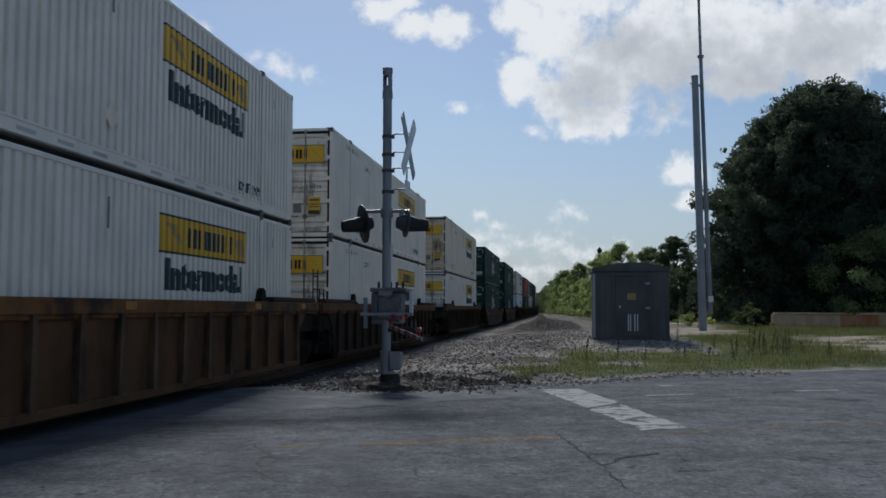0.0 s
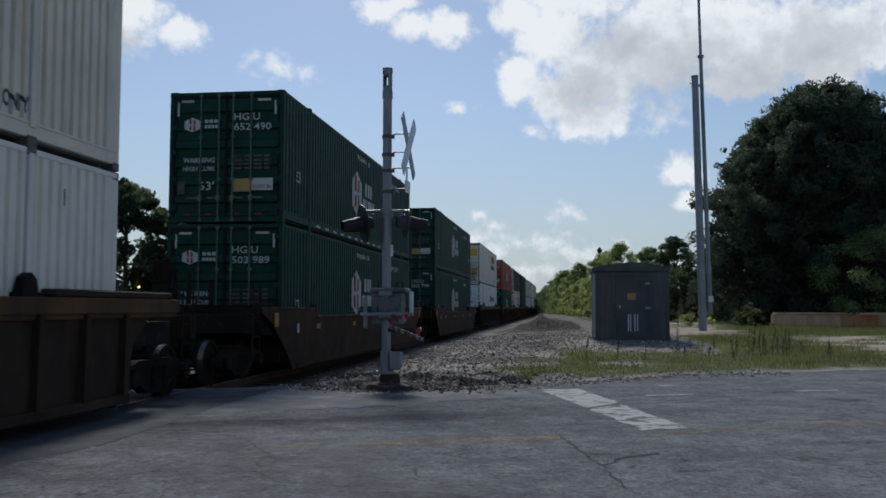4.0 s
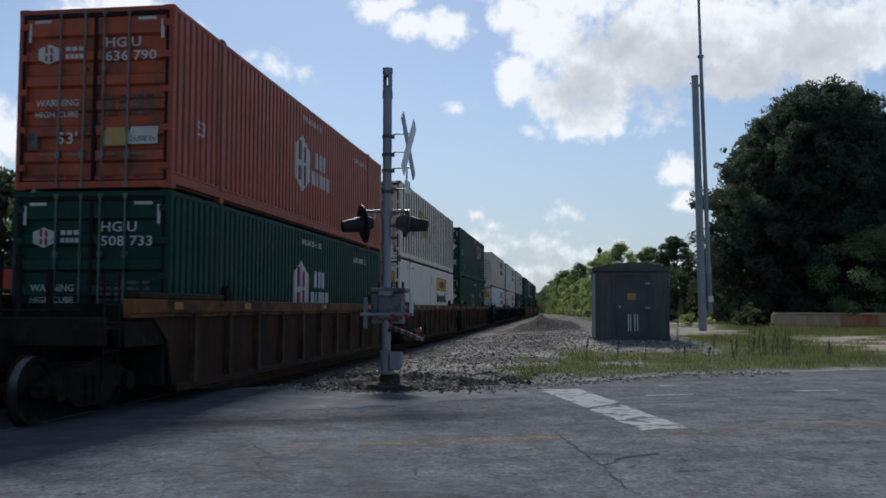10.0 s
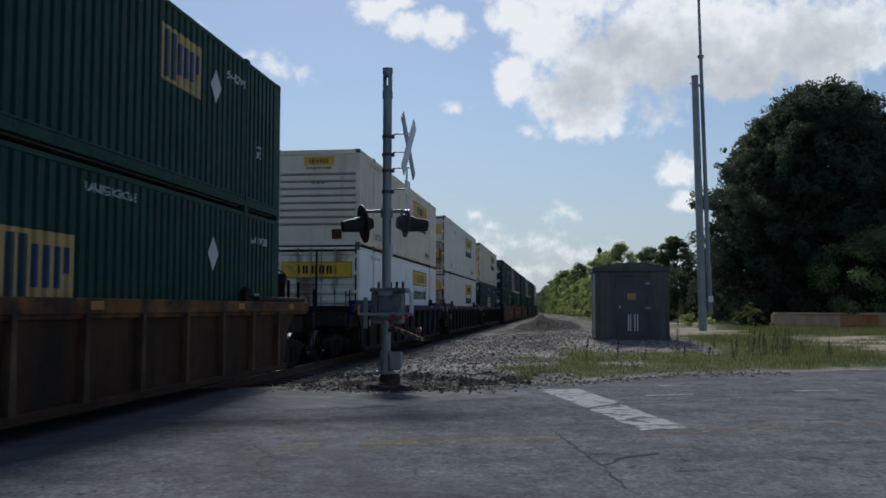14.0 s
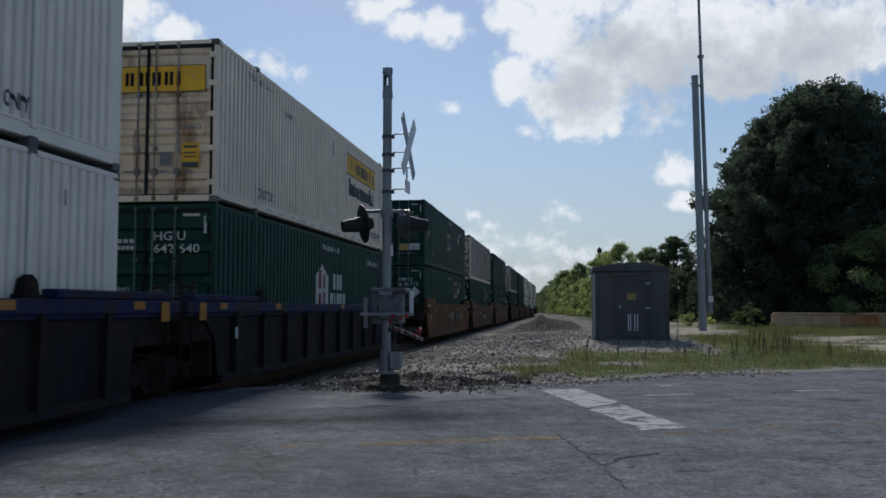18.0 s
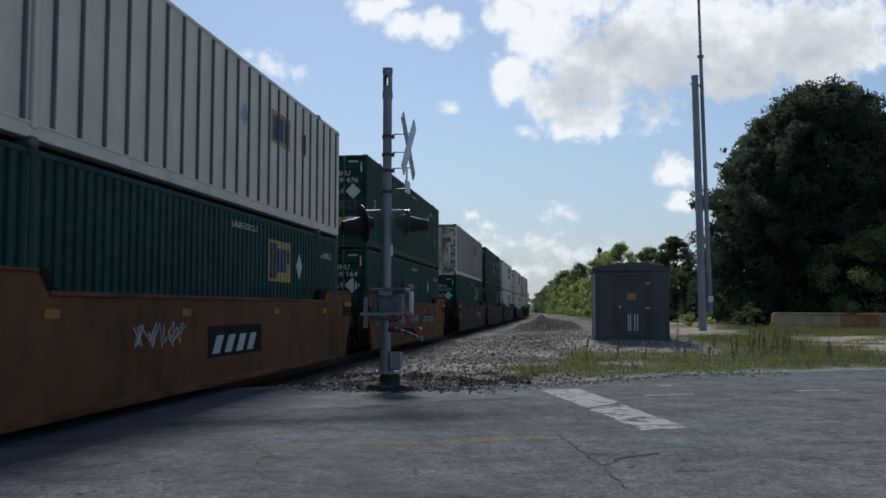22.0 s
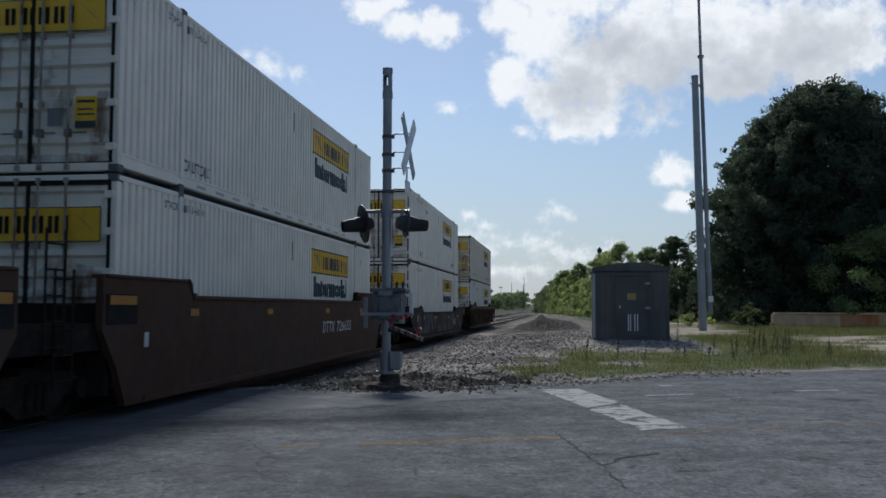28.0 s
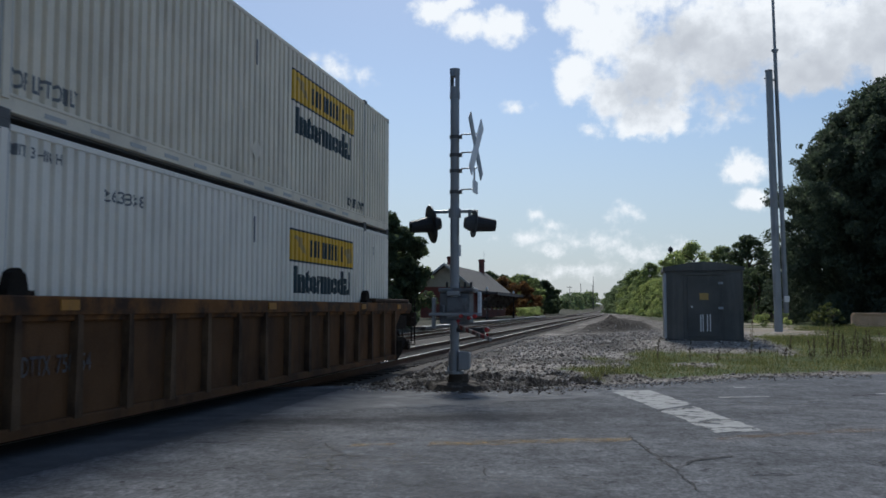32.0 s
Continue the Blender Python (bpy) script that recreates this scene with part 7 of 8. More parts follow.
def trunk_mesh(h, r, seed, spread):
    g = random.Random(seed)
    bm = bmesh.new()
    pts = [Vector((0, 0, -0.3))]
    for i in range(1, 6):
        pts.append(Vector((g.uniform(-0.1, 0.1) * i * 0.3, g.uniform(-0.1, 0.1) * i * 0.3, h * i / 5)))
    for i in range(5):
        rod(bm, pts[i], pts[i + 1], r * (1 - i * 0.15), 8, r * (1 - (i + 1) * 0.15))
    for i in range(9):
        b = pts[2 + i % 4]
        a = g.uniform(0, 6.28)
        e = b + Vector((math.cos(a) * spread * g.uniform(0.4, 0.8), math.sin(a) * spread * g.uniform(0.4, 0.8), h * g.uniform(0.05, 0.2)))
        m = b.lerp(e, 0.5) + Vector((0, 0, h * 0.05))
        rod(bm, b, m, r * 0.4, 6, r * 0.25)
        rod(bm, m, e, r * 0.25, 6, r * 0.08)
    return mesh_of("trunk", bm, M["bark"])


PROTO = {}


def tree(x, y, z, h, rad, leaf="leaf", seed=1, clumps=70, per=70, size=0.2, low=0.18, label="leafy green tree", name="tree", group="", dome=False):
    t = thing(name, label, name, group, at=pose(x, y, z, 0, 0, (seed * 77) % 360))
    key = (h, rad, leaf, seed, clumps, per, size)
    if key not in PROTO:
        cs, rs = crown_clumps(h * low, h * 0.94, rad, clumps, seed, dome=dome)
        if dome:  # a ragged cleft between the main crown and its side limb
            turn = radians((seed * 77) % 360)
            open_at = [abs(c[0] * math.cos(turn) - c[1] * math.sin(turn) - 3.6 - 0.7 * math.sin(c[2] * 1.7)) < 0.75 and c[2] > 0.58 * h and math.sin(c[2] * 5.0) > -0.55 for c in cs]
            rs = [r for r, o in zip(rs, open_at) if not o]
            cs = [c for c, o in zip(cs, open_at) if not o]
        v, f = leaves(cs, rs, per, size)
        if dome:  # the dense heart of the crown
            hv, hf = leaves(np.array(cs[::3]) * (0.62, 0.62, 0.95), [1.5] * len(cs[::3]), 34, 0.34)
            v, f = np.concatenate([v, hv]), np.concatenate([f, hf + len(v)])
            # loose sprays of twigs that break the outline
            out = [np.array(c) * (k, k, 1) + (0, 0, 0.5 * (k - 1) * 8) for c, k in zip(cs[1::5], 1.05 + 0.16 * rng.random(len(cs[1::5]))) if c[2] > h * 0.25]
            ov, of = leaves(out, 0.3 + 0.35 * rng.random(len(out)), 42, 0.115)
            v, f = np.concatenate([v, ov]), np.concatenate([f, of + len(v)])
        PROTO[key] = (leaf_mesh("crown", v, f, M[leaf]), trunk_mesh(h * 0.72, 0.022 * h + 0.05, seed, rad))
    cr, tk = PROTO[key]
    part("trunk", tk, None, t)
    part("crown", cr, None, t)
    return t


tree(19.3, 70, 0.3, 18.3, 8.9, "leaf_oak", 5, 1700, 170, 0.125, 0.02, "large dense dark green tree behind the grass", dome=True)
tree(29.5, 76, 1.0, 15.5, 7.2, "leaf_oak", 9, 260, 200, 0.17, 0.06, "dense dark green tree beside the large one")
tree(20.2, 60, 1.2, 5.4, 4.2, "leaf", 4, 50, 200, 0.10, 0.02, "bushy green shrub behind the low wall", "bush")
tree(26.0, 59.5, 1.8, 6.6, 4.2, "leaf_light", 6, 50, 200, 0.10, 0.02, "bushy green shrub behind the low wall", "bush")
tree(11.3, 95, 0.6, 8.4, 2.9, "leaf_dark", 11, 120, 120, 0.13, 0.22, "open-crowned green tree behind the hut")
tree(10.8, 84, 0.4, 5.0, 3.0, "leaf_dark", 12, 50, 150, 0.13, 0.02, "dark green thicket behind the hut", "bush")
tree(7.8, 80, 0.4, 4.6, 2.6, "leaf_dark", 13, 50, 150, 0.13, 0.02, "dark green thicket behind the hut", "bush")
tree(11.2, 57, 0.1, 1.7, 1.05, "leaf_dry", 14, 26, 60, 0.09, 0.02, "dry yellow-green shrub by the low wall", "bush")
tree(8.6, 60, 0.3, 1.1, 1.3, "leaf_light", 15, 16, 80, 0.08, 0.02, "low bright green shrub", "bush")
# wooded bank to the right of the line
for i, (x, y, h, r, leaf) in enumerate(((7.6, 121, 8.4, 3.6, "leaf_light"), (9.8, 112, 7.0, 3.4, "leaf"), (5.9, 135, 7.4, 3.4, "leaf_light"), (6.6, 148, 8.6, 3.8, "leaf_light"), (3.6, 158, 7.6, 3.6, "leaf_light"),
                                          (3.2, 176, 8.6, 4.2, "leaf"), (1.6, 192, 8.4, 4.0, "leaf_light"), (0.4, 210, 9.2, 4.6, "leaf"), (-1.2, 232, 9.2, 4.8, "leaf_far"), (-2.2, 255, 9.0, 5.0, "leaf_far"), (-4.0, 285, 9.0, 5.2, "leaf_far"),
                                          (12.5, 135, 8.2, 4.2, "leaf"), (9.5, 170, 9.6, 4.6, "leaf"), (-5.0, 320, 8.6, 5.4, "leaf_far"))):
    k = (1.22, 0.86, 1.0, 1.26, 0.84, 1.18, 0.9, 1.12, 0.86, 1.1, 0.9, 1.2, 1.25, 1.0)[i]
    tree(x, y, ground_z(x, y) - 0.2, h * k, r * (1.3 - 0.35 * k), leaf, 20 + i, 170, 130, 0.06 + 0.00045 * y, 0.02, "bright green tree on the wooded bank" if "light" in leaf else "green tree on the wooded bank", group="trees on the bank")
for i, (x, y, h, r) in enumerate(((4.4, 118, 2.6, 2.0), (3.4, 130, 2.6, 2.0), (2.2, 146, 3.0, 2.2), (0.8, 165, 3.2, 2.4), (-1.4, 195, 3.4, 2.6), (5.6, 104, 2.2, 1.8))):
    tree(x, y, 0.1, h, r, "leaf_light", 40 + i, 26, 60, 0.2, 0.02, "light green scrub beside the line", "bush", "scrub beside the line")
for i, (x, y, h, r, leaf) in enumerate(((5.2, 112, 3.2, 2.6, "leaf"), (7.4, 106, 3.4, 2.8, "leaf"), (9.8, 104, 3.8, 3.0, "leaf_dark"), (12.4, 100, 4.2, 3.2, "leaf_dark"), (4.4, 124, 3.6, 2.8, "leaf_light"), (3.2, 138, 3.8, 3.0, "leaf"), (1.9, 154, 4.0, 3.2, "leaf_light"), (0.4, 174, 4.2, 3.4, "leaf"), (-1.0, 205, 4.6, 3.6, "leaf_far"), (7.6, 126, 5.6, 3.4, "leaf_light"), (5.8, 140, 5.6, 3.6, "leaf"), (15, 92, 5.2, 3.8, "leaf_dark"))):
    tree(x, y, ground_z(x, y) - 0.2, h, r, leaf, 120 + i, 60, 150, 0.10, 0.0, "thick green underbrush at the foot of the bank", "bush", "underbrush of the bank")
for i, (x, y) in enumerate(((13.5, 84), (17.5, 86), (22, 86), (26, 85), (30.5, 84))):
    tree(x, y, ground_z(x, y) - 0.2, 4.6 + 0.5 * (i % 2), 3.2, "leaf_dark", 140 + i % 2, 50, 90, 0.2, 0.0, "dark green thicket behind the large tree", "bush", "thicket behind the large tree")
# trees west of the line
for i, (x, y, h, r, leaf) in enumerate(((-48, 72, 13.2, 5.2, "leaf_dark"), (-41.5, 71, 13.0, 4.6, "leaf_dark"), (-35.5, 70, 12.4, 4.4, "leaf_dark"), (-30, 74, 11.6, 4.6, "leaf_dark"), (-25.8, 78, 10.6, 4.2, "leaf_dark"), (-54, 76, 13.0, 5.0, "leaf_dark"),
                                          (-16.9, 60, 8.1, 3.2, "leaf_dark"), (-21.5, 72, 8.6, 3.6, "leaf_dark"))):
    tree(x, y, 0.1, h, r, leaf, 60 + i, 150, 170, 0.21, 0.06, "dark green tree west of the tracks", group="trees west of the tracks")
for i, (x, y, h, r, leaf) in enumerate(((-26.5, 145, 7.6, 3.6, "leaf"), (-24.0, 150, 7.4, 3.4, "leaf_dark"), (-21.0, 148, 6.2, 3.4, "leaf_rust"), (-18.4, 152, 5.6, 3.0, "leaf_rust"), (-23.4, 143, 6.0, 3.2, "leaf_rust"), (-19.5, 168, 7.4, 3.2, "leaf"), (-16.8, 175, 6.6, 3.0, "leaf_dark"), (-28, 160, 8.0, 4.0, "leaf"), (-23, 185, 8.4, 4.0, "leaf"), (-36, 150, 8.5, 4.4, "leaf"))):
    tree(x, y, 0.2, h, r, leaf, 80 + i, 70, 80, 0.24, 0.02, "rust-tinged tree beyond the station" if "rust" in leaf else "green tree beyond the station", group="trees beyond the station")
for i, (x, y, h, r) in enumerate(((-33, 196, 9.2, 5.0), (-29, 205, 8.8, 4.6), (-25.5, 198, 8.2, 4.4), (-22, 206, 7.8, 4.2), (-19.2, 200, 6.8, 3.4), (-17.6, 190, 5.2, 2.4), (-37, 190, 9.6, 5.0), (-27, 170, 8.2, 4.2))):
    tree(x, y, 0.2, h, r, "leaf_dark" if i % 3 else "leaf", 95 + i, 70, 80, 0.26, 0.02, "dark green tree beyond the station", group="trees beyond the station")
hd = thing("hedge", "clipped bright green hedge beside the platform", "hedge", at=pose(-15.6, 128, 0.2))
cs = [(random.uniform(-0.7, 0.7), random.uniform(0, 22), random.uniform(0.2, 1.2)) for _ in range(120)]
part("foliage", leaf_mesh("foliage", *leaves(cs, [0.4] * 120, 40, 0.12), M["leaf_light"]), None, hd)
# far woods close the view down the line
cs, rs = [], []
for i in range(420):
    x = rng.uniform(-190, 150)
    y = rng.uniform(395, 520) + abs(x) * 0.1
    if -22 < x + bend(y) * 0 < 2 and y < 480:
        continue
    hh = 7 + 3.5 * noise.noise((x * 0.05, y * 0.05, 2))
    for k in range(3):
        cs.append((x, y, ground_z(x, y) + hh * (0.2 + 0.3 * k)))
        rs.append(3.4 - 0.6 * k)
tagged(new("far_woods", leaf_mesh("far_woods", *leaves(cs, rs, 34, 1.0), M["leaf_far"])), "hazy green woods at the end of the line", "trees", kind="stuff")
cs, rs = [], []
for i in range(260):
    a = rng.uniform(0, 360)
    if -60 < (a + 180) % 360 - 180 < 50:
        continue
    q = rng.uniform(120, 220)
    x, y = q * math.sin(radians(a)), q * math.cos(radians(a))
    if abs(x - TRACK_X) < 14 or abs(y - 10.3 - 0.272 * x) < 16:
        continue
    for k in range(3):
        cs.append((x, y, 1.5 + 3.0 * k)), rs.append(3.2)
tagged(new("far_woods", leaf_mesh("far_woods", *leaves(cs, rs, 24, 1.1), M["leaf"])), "green woods behind the crossing", "trees", kind="stuff")

# grass blades and stones
gv = []
tries = 0
while len(gv) < 62000 * 3 and tries < 260000:
    tries += 1
    y = 17 + 40 * rng.random() ** 1.3
    x = rng.uniform(-2.5, 19)
    g, pth, dk = cover(x, y)
    if g * (0.3 + 0.7 * rng.random()) * (0.8 + 0.7 * (noise.noise((x * 1.6, y * 0.9, 21)) + 0.25)) < 0.42:
        continue
    z = ground_z(x, y)
    h = (0.035 + 0.15 * rng.random() ** 2) * (1 + 0.5 * smooth(3.5, 6.5, x)) * (0.55 + 1.1 * max(0.0, noise.noise((x * 0.8, y * 0.8, 6)) + 0.3))
    a = rng.random() * 6.28
    dx, dy = math.cos(a) * 0.007, math.sin(a) * 0.007
    lx, ly = rng.normal() * 0.08 * h / 0.2, rng.normal() * 0.08 * h / 0.2
    gv += [(x - dx, y - dy, z - 0.01), (x + dx, y + dy, z - 0.01), (x + lx, y + ly, z + h)]
me = bpy.data.meshes.new("grass")
me.from_pydata(gv, [], [(i, i + 1, i + 2) for i in range(0, len(gv), 3)])
M["grass"] = leaf_material("dry_and_green_grass", (0.07, 0.10, 0.036), (0.26, 0.25, 0.11))
me.materials.append(M["grass"])
tagged(new("grass", me), "patchy green and straw-coloured grass beside the road", "grass", kind="stuff")
M["weed_dry"] = surface("dry_weed_stem", (0.24, 0.19, 0.11), 0.9, vary=0.3, bump=0)
M["weed"] = surface("dark_weed_stem", (0.085, 0.062, 0.036), 0.9, vary=0.3, bump=0)
for i, (x, y, h) in enumerate(((0.55, 23.8, 0.62), (2.05, 24.2, 0.4), (2.9, 24.5, 1.75), (3.15, 24.7, 0.5), (4.5, 25.0, 0.75), (5.0, 25.8, 0.9), (5.2, 26.2, 0.95), (5.55, 26.0, 0.85), (5.75, 26.5, 1.0), (6.1, 26.2, 0.9), (6.35, 26.9, 0.85), (7.2, 26.0, 0.75), (5.3, 25.4, 0.8), (5.9, 25.8, 0.75), (6.0, 26.9, 0.9), (6.6, 26.4, 0.7), (4.8, 26.4, 0.6), (6.9, 25.2, 0.5), (5.5, 26.9, 0.95), (3.9, 25.5, 0.5), (1.4, 24.6, 0.45), (4.2, 26.6, 0.8))):
    wd = thing("weed", "tall dark dry weed stalk in the grass" if h > 0.7 else "short dark weed stalk in the grass", "weed", "weeds in the grass", at=pose(x, y, ground_z(x, y)))
    h *= 0.85
    bm = bmesh.new()
    g = random.Random(i)
    h *= g.uniform(0.75, 1.1)
    top = Vector((g.uniform(-0.14, 0.14), g.uniform(-0.14, 0.14), h))
    rod(bm, (0, 0, -0.02), top, 0.008, 5, 0.004)
    for k in range(int(h * 46)):
        b = Vector((0, 0, 0)).lerp(top, 0.1 + 0.9 * g.random())
        w = 0.075 * (1.2 - b.z / h)
        e = b + Vector((g.uniform(-w, w), g.uniform(-w, w), g.uniform(0.03, 0.09)))
        rod(bm, b, e, 0.004, 3, 0.009)
    part("stalk", bm, M["weed"] if h < 1.2 else M["weed_dry"], wd)


def stones(name, n, area, lo, hi, material, label, keep):
    v, f, done = [], [], 0
    base = np.array([(1, 0, 0), (-1, 0, 0), (0, 1, 0), (0, -1, 0), (0, 0, 1), (0, 0, -0.6)], float)
    tri = ((0, 2, 4), (2, 1, 4), (1, 3, 4), (3, 0, 4), (2, 0, 5), (1, 2, 5), (3, 1, 5), (0, 3, 5))
    tries = 0
    while done < n and tries < n * 12:
        tries += 1
        y = area[2] + (area[3] - area[2]) * rng.random() ** 1.5
        x = rng.uniform(area[0], area[1])
        if not keep(x, y):
            continue
        s = lo + (hi - lo) * rng.random() ** 3
        k = len(v)
        z = 0.0 if y < edge_y(x) + 0.15 else ground_z(x, y)
        a = rng.random() * 6.28
        q = base * s * rng.uniform(0.6, 1.3, (6, 3)) * np.array([1, 0.8, 0.6])
        co, si = math.cos(a), math.sin(a)
        v += [(x + co * p[0] - si * p[1], y + si * p[0] + co * p[1], z + s * 0.2 + p[2]) for p in q]
        f += [tuple(k + i for i in t) for t in tri]
        done += 1
    me = bpy.data.meshes.new(name)
    me.from_pydata(v, [], f)
    me.materials.append(material)
    return tagged(new(name, me), label, "gravel", kind="stuff")


def stone_material():
    m, nd, lk, bs = nodes_of("mixed_grey_stones")
    ge = nd.new("ShaderNodeNewGeometry")
    lk.new(ramp(nd, lk, ge.outputs["Random Per Island"], [(0.0, (0.075, 0.06, 0.046)), (0.45, (0.19, 0.16, 0.132)), (0.8, (0.35, 0.31, 0.265)), (1.0, (0.56, 0.52, 0.46))]), bs.inputs["Base Color"])
    bs.inputs["Roughness"].default_value = 0.9
    return m


M["stones"] = stone_material()
stones("gravel", 22000, (-5.4, 4.6, 16.2, 46), 0.010, 0.062, M["stones"], "loose grey and brown crushed stones", lambda x, y: y > edge_y(x) + 0.1 + 0.4 * rng.random() and cover(x, y)[0] < 0.4)
stones("gravel", 3200, (-5.0, 5.0, 14.5, 22), 0.01, 0.04, M["stones"], "small stones strewn along the road edge", lambda x, y: abs(y - edge_y(x) + 0.25) < 0.9 * rng.random() ** 2 + 0.05)
stones("gravel", 1600, (-4.8, -0.6, 16.3, 19.5), 0.03, 0.10, M["soil_block"], "dark clods and debris near the mast", lambda x, y: y > edge_y(x) + 0.2 and noise.noise((x * 1.5, y * 1.5, 3)) > 0.05)
stones("gravel", 900, (-4.6, -0.8, 15.2, 17.4), 0.012, 0.06, M["soil_block"], "dark brown earth crumbs round the mast", lambda x, y: math.exp(-((x + 2.9) / 1.3) ** 2 - ((y - 16.2) / 0.6) ** 2) > rng.random())

# ---- drifting summer clouds: one far backdrop ----
# azimuth, elevation, half-width and half-height of each lobe, in degrees
HIGH_CLOUD = ((-3.0, 18.1, 2.1, 1.4), (-0.9, 17.0, 2.9, 2.1), (-2.9, 14.3, 1.8, 1.9), (-0.9, 13.1, 1.9, 1.6), (1.2, 11.6, 2.7, 1.4), (3.0, 11.7, 1.0, 1.3), (2.0, 14.5, 3.4, 3.0), (5.8, 16.0, 4.5, 3.4),
              (9.2, 16.4, 4.6, 3.0), (13.5, 15.7, 5.0, 2.8), (16.9, 15.7, 3.0, 2.3), (18.2, 14.4, 1.3, 1.1), (10.9, 13.8, 3.4, 1.5), (15.6, 13.9, 2.3, 1.5), (0.6, 20.2, 6.1, 3.0), (9.3, 20.3, 9.3, 3.4), (16.7, 19.1, 4.6, 2.0))
WEST_CLOUDS = ((-12.1, 18.4, 1.7, 1.0), (-9.9, 17.6, 1.7, 1.1), (-7.6, 17.4, 1.8, 1.2), (-10.7, 18.9, 1.4, 0.6), (-28.6, 16.6, 3.4, 1.9), (-24.3, 16.5, 1.8, 1.1), (-30.3, 16.7, 1.4, 1.0), (-27.1, 17.7, 2.5, 1.3),
               (-33.0, 9.8, 2.1, 2.0), (-31.1, 8.7, 2.3, 1.2), (-35.3, 9.9, 2.9, 2.5), (7.1, 8.3, 1.5, 1.1), (7.6, 6.5, 1.4, 0.8))
LOW_CLOUDS = ((5.8, 11.8, 1.7, 1.0), (-18.7, 14.9, 1.3, 0.9), (-16.6, 14.5, 0.8, 0.5), (-29.4, 12.7, 1.0, 0.7), (-7.0, 12.6, 0.8, 0.4), (-2.0, 11.0, 0.7, 0.4), (-0.1, 5.8, 1.0, 0.6), (-4.7, 5.2, 0.8, 0.4), (-5.8, 5.9, 0.6, 0.3), (-5.9, 4.5, 1.5, 0.5), (-3.4, 4.3, 1.1, 0.5), (-1.3, 4.3, 1.6, 0.6),
              (0.4, 3.4, 1.6, 0.6), (2.6, 3.5, 1.2, 0.6), (-4.9, 3.7, 1.1, 0.4), (4.9, 1.6, 2.1, 0.6), (-3.1, 2.3, 3.2, 0.5))
GREY_HEARTS = ((1.2, 13.4, 3.0, 2.2), (7.0, 14.2, 5.0, 3.2), (11.5, 13.4, 5.6, 2.6), (15.0, 15.0, 4.2, 2.4), (3.5, 16.0, 3.4, 1.8), (-28.0, 15.6, 1.8, 0.8), (-32.0, 8.4, 1.8, 0.8))


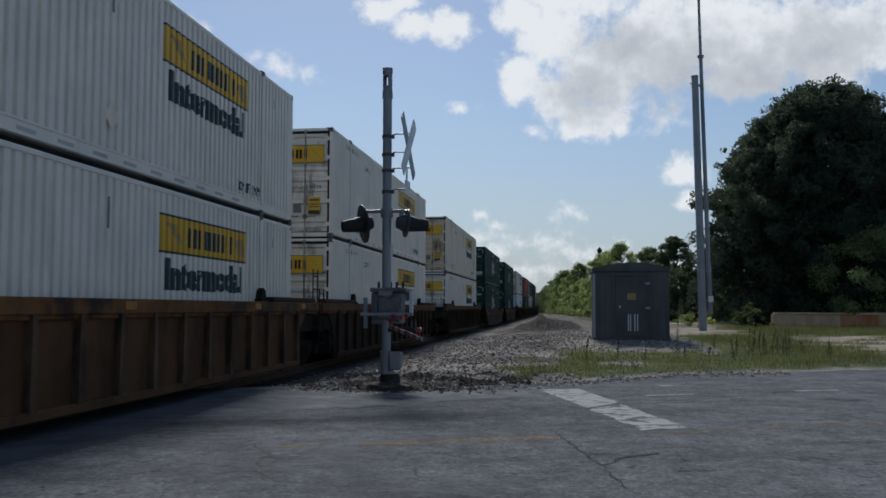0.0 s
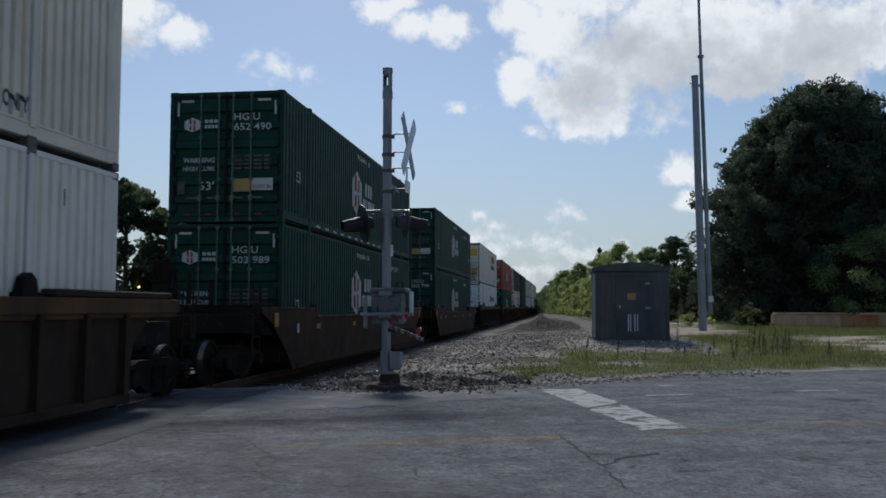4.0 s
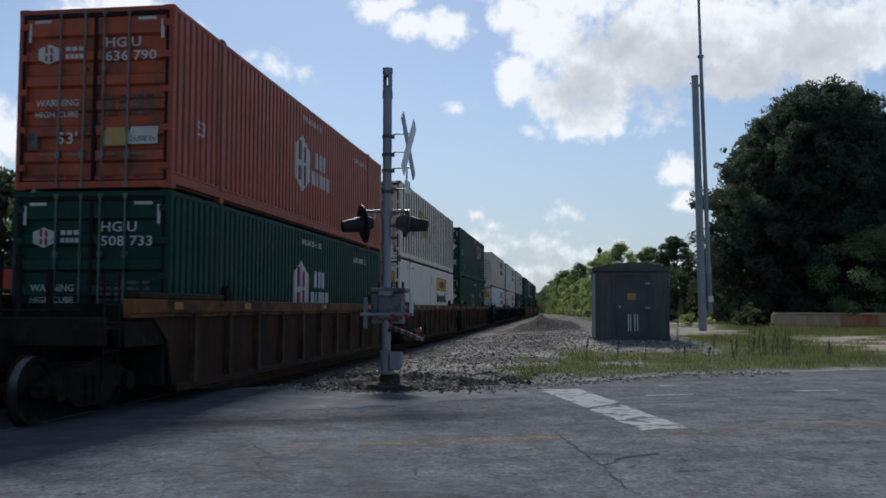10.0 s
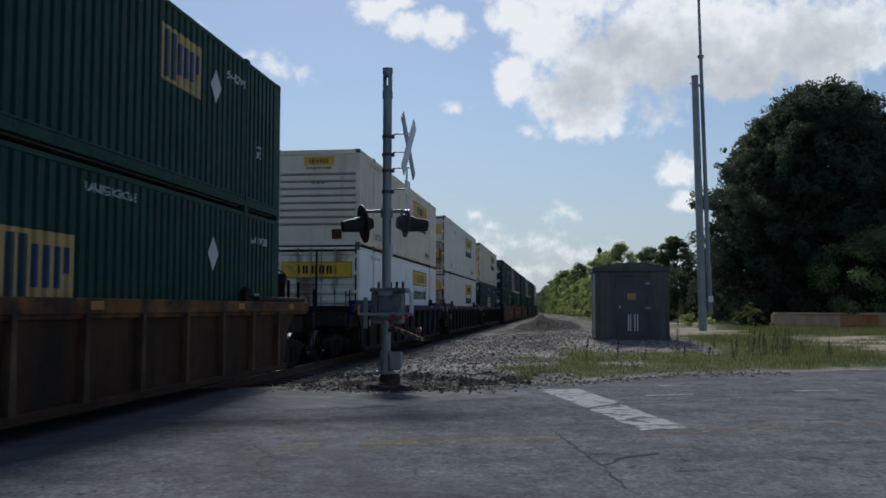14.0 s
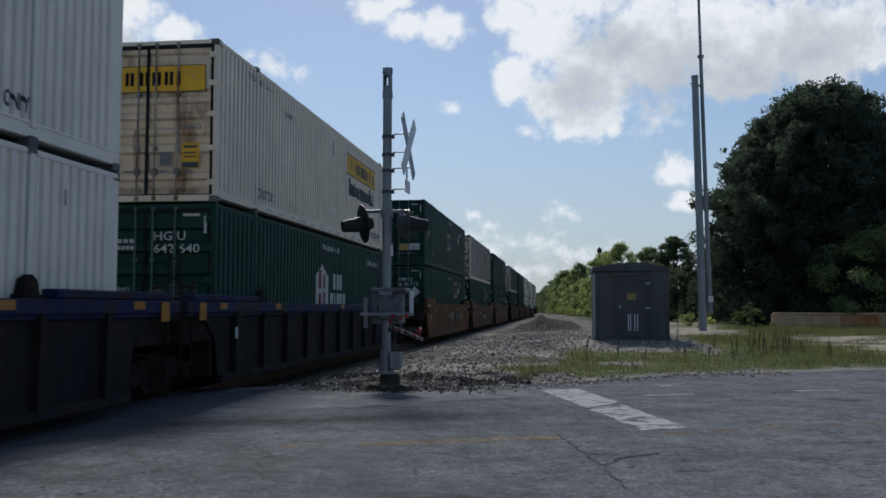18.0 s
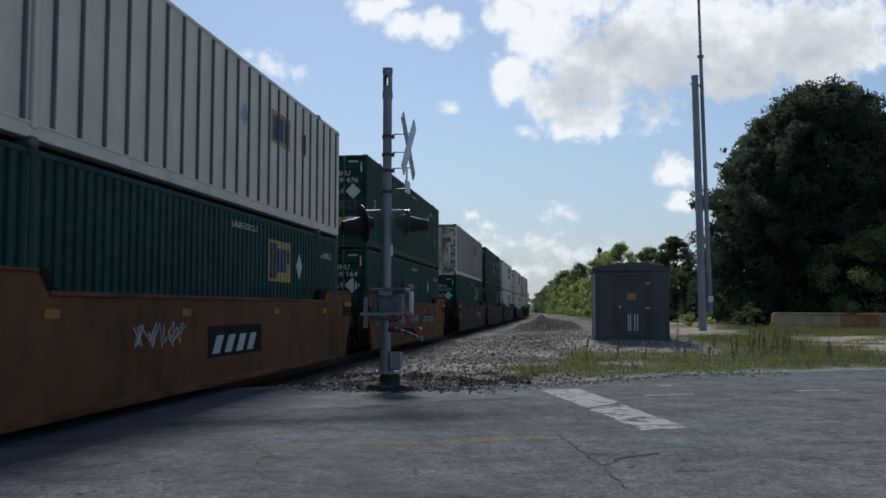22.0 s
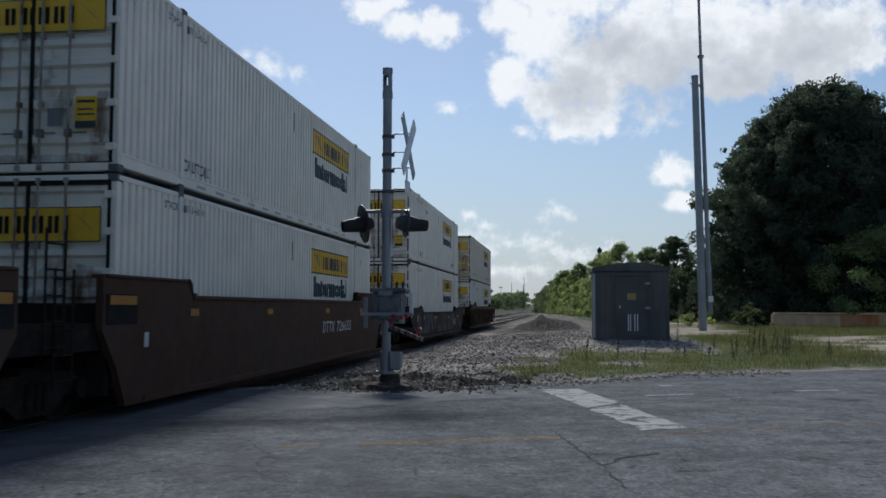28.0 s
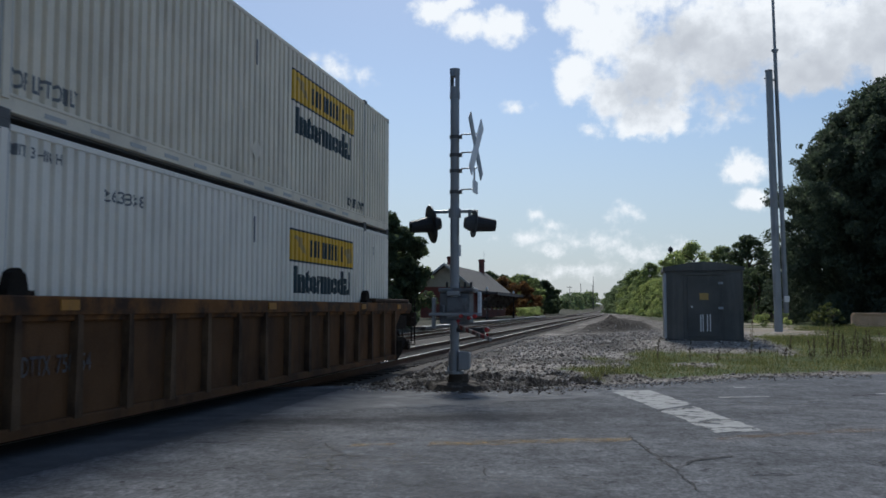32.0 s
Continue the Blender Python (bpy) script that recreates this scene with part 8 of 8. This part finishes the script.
def cloud_material():
    m = bpy.data.materials.new("sunlit_cumulus")
    m.use_nodes = True
    nd, lk = m.node_tree.nodes, m.node_tree.links
    nd.clear()

    def math_node(op, a, b=None, c=None):
        n = nd.new("ShaderNodeMath")
        n.operation = op
        for i, v in enumerate((a, b, c)):
            if v is None:
                continue
            if isinstance(v, (int, float)):
                n.inputs[i].default_value = v
            else:
                lk.new(v, n.inputs[i])
        return n.outputs[0]

    def vec(op, a, b):
        n = nd.new("ShaderNodeVectorMath")
        n.operation = op
        for i, v in enumerate((a, b)):
            if isinstance(v, tuple):
                n.inputs[i].default_value = v
            elif v is not None:
                lk.new(v, n.inputs[i])
        return n

    tc = nd.new("ShaderNodeTexCoord")
    sp = nd.new("ShaderNodeSeparateXYZ")
    lk.new(tc.outputs["Object"], sp.inputs[0])
    az = math_node("MULTIPLY", math_node("ARCTAN2", sp.outputs[0], sp.outputs[1]), 57.29578)
    hyp = math_node("SQRT", math_node("ADD", math_node("MULTIPLY", sp.outputs[0], sp.outputs[0]), math_node("MULTIPLY", sp.outputs[1], sp.outputs[1])))
    el = math_node("MULTIPLY", math_node("ARCTAN2", sp.outputs[2], hyp), 57.29578)
    cb = nd.new("ShaderNodeCombineXYZ")
    lk.new(az, cb.inputs[0]), lk.new(el, cb.inputs[1])

    def fbm(scale, detail, rough=0.6):
        n = nd.new("ShaderNodeTexNoise")
        n.inputs["Scale"].default_value, n.inputs["Detail"].default_value, n.inputs["Roughness"].default_value = scale, detail, rough
        lk.new(cb.outputs[0], n.inputs["Vector"])
        return n

    warp = vec("SCALE", vec("SUBTRACT", fbm(0.7, 6).outputs["Color"], (0.5, 0.5, 0.5)).outputs[0], None)
    warp.inputs["Scale"].default_value = 1.5
    at = vec("ADD", cb.outputs[0], warp.outputs[0]).outputs[0]

    def lobes(rows, weight):
        out = None
        for a, e, ra, re in rows:
            q = vec("MULTIPLY", vec("SUBTRACT", at, (a, e, 0)).outputs[0], (1 / ra, 1 / re, 0))
            one = math_node("MULTIPLY_ADD", vec("LENGTH", q.outputs[0], None).outputs["Value"], -weight, weight)
            out = math_node("MAXIMUM", one, -1.0) if out is None else math_node("SMOOTH_MAX", out, one, 0.10)
        return out

    body = math_node("MAXIMUM", math_node("MAXIMUM", lobes(HIGH_CLOUD, 1.0), lobes(WEST_CLOUDS, 0.8)), lobes(LOW_CLOUDS, 0.26))
    hearts = lobes(GREY_HEARTS, 0.6)
    # Unseen cloud fields to the sides, overhead and behind, added as fill light.
    off = nd.new("ShaderNodeMapRange")
    off.inputs["From Min"].default_value, off.inputs["From Max"].default_value = 48.0, 75.0
    lk.new(math_node("ABSOLUTE", az), off.inputs["Value"])
    wide = nd.new("ShaderNodeTexNoise")
    wide.inputs["Scale"].default_value, wide.inputs["Detail"].default_value = 0.0011, 6
    lk.new(tc.outputs["Object"], wide.inputs["Vector"])
    high = nd.new("ShaderNodeMapRange")
    high.inputs["From Min"].default_value, high.inputs["From Max"].default_value = 54.0, 66.0
    lk.new(el, high.inputs["Value"])
    aside = math_node("MAXIMUM", off.outputs[0], high.outputs[0])
    field = math_node("MULTIPLY", aside, math_node("MULTIPLY_ADD", wide.outputs["Fac"], 4.0, -1.55))
    body = math_node("ADD", body, math_node("MAXIMUM", field, 0.0))
    puff = math_node("MULTIPLY_ADD", fbm(1.0, 9, 0.58).outputs["Fac"], 1.0, -0.46)
    d = math_node("ADD", body, puff)
    alpha = nd.new("ShaderNodeMapRange")
    alpha.interpolation_type = "SMOOTHSTEP"
    alpha.inputs["From Min"].default_value, alpha.inputs["From Max"].default_value = -0.08, 0.50
    lk.new(d, alpha.inputs["Value"])
    tone = math_node("ADD", math_node("MAXIMUM", hearts, -0.30), math_node("MULTIPLY_ADD", fbm(0.8, 8, 0.6).outputs["Fac"], 0.9, -0.30))
    rp = nd.new("ShaderNodeValToRGB")
    for _ in range(2):
        rp.color_ramp.elements.new(0.5)
    for e, (p, c) in zip(rp.color_ramp.elements, ((0.0, (1.0, 1.0, 0.99)), (0.16, (0.90, 0.91, 0.92)), (0.40, (0.72, 0.735, 0.755)), (0.75, (0.60, 0.615, 0.645)))):
        e.position, e.color = p, (*c, 1)
    lk.new(tone, rp.inputs[0])
    em = nd.new("ShaderNodeEmission")
    lk.new(rp.outputs[0], em.inputs[0])
    # The unseen clouds aside and overhead glow brighter than those in view, to lift the fill.
    lk.new(math_node("MULTIPLY_ADD", aside, 0.75, 0.84), em.inputs[1])
    # Thin summer haze low over the horizon.
    haze = nd.new("ShaderNodeMapRange")
    haze.interpolation_type = "SMOOTHSTEP"
    haze.inputs["From Min"].default_value, haze.inputs["From Max"].default_value = 15.0, -1.0
    haze.inputs["To Max"].default_value = 0.75
    lk.new(el, haze.inputs["Value"])
    he = nd.new("ShaderNodeEmission")
    he.inputs[0].default_value = (0.37, 0.425, 0.49, 1)
    tp = nd.new("ShaderNodeBsdfTransparent")
    m1, m2 = nd.new("ShaderNodeMixShader"), nd.new("ShaderNodeMixShader")
    lk.new(haze.outputs[0], m1.inputs[0]), lk.new(tp.outputs[0], m1.inputs[1]), lk.new(he.outputs[0], m1.inputs[2])
    lk.new(alpha.outputs[0], m2.inputs[0]), lk.new(m1.outputs[0], m2.inputs[1]), lk.new(em.outputs[0], m2.inputs[2])
    out = nd.new("ShaderNodeOutputMaterial")
    lk.new(m2.outputs[0], out.inputs[0])
    return m


bm = bmesh.new()
R = 3300.0
rows = []
for e in range(-2, 81, 2):
    rows.append([bm.verts.new((R * math.sin(radians(a)) * math.cos(radians(e)), R * math.cos(radians(a)) * math.cos(radians(e)), R * math.sin(radians(e)))) for a in range(-180, 181, 4)])
for a, b in zip(rows, rows[1:]):
    for i in range(len(a) - 1):
        bm.faces.new((a[i], a[i + 1], b[i + 1], b[i]))
cloud_dome = tagged(new("backdrop_clouds", mesh_of("backdrop_clouds", bm, cloud_material(), True)), "white and grey summer clouds in a hazy blue sky", "sky", kind="structure")
cloud_dome.location = (0, 0, 1.4)


def motions():
    walk(cloud_dome, [(t, pose(0, 0, 1.4, 0, 0, -0.4 + 0.8 * t / 32)) for t in (0, 16, 32)])
    for ob, s, z in RIDES:
        walk(ob, [(t, on_track(s - gone(t), z)) for t in range(0, 33)])
    # Wheels roll while their car is near.
    start = {ob: s for ob, s, z in RIDES}
    for car, w, y in WHEELSETS:
        rows, far = [], start[car]
        times = [f / FPS for f in range(0, 32 * FPS + 1) if -14 < far - gone(f / FPS) < 62]
        if not times:
            continue
        for t in [0.0] * (times[0] > 0.01) + times + [32.0] * (times[-1] < 31.99):
            k = min(max(t, times[0]), times[-1])
            rows.append((t, pose(0, y, WHEEL_R, math.degrees((gone(k) - gone(times[0])) / WHEEL_R) % 360)))
        walk(w, rows)


motions()
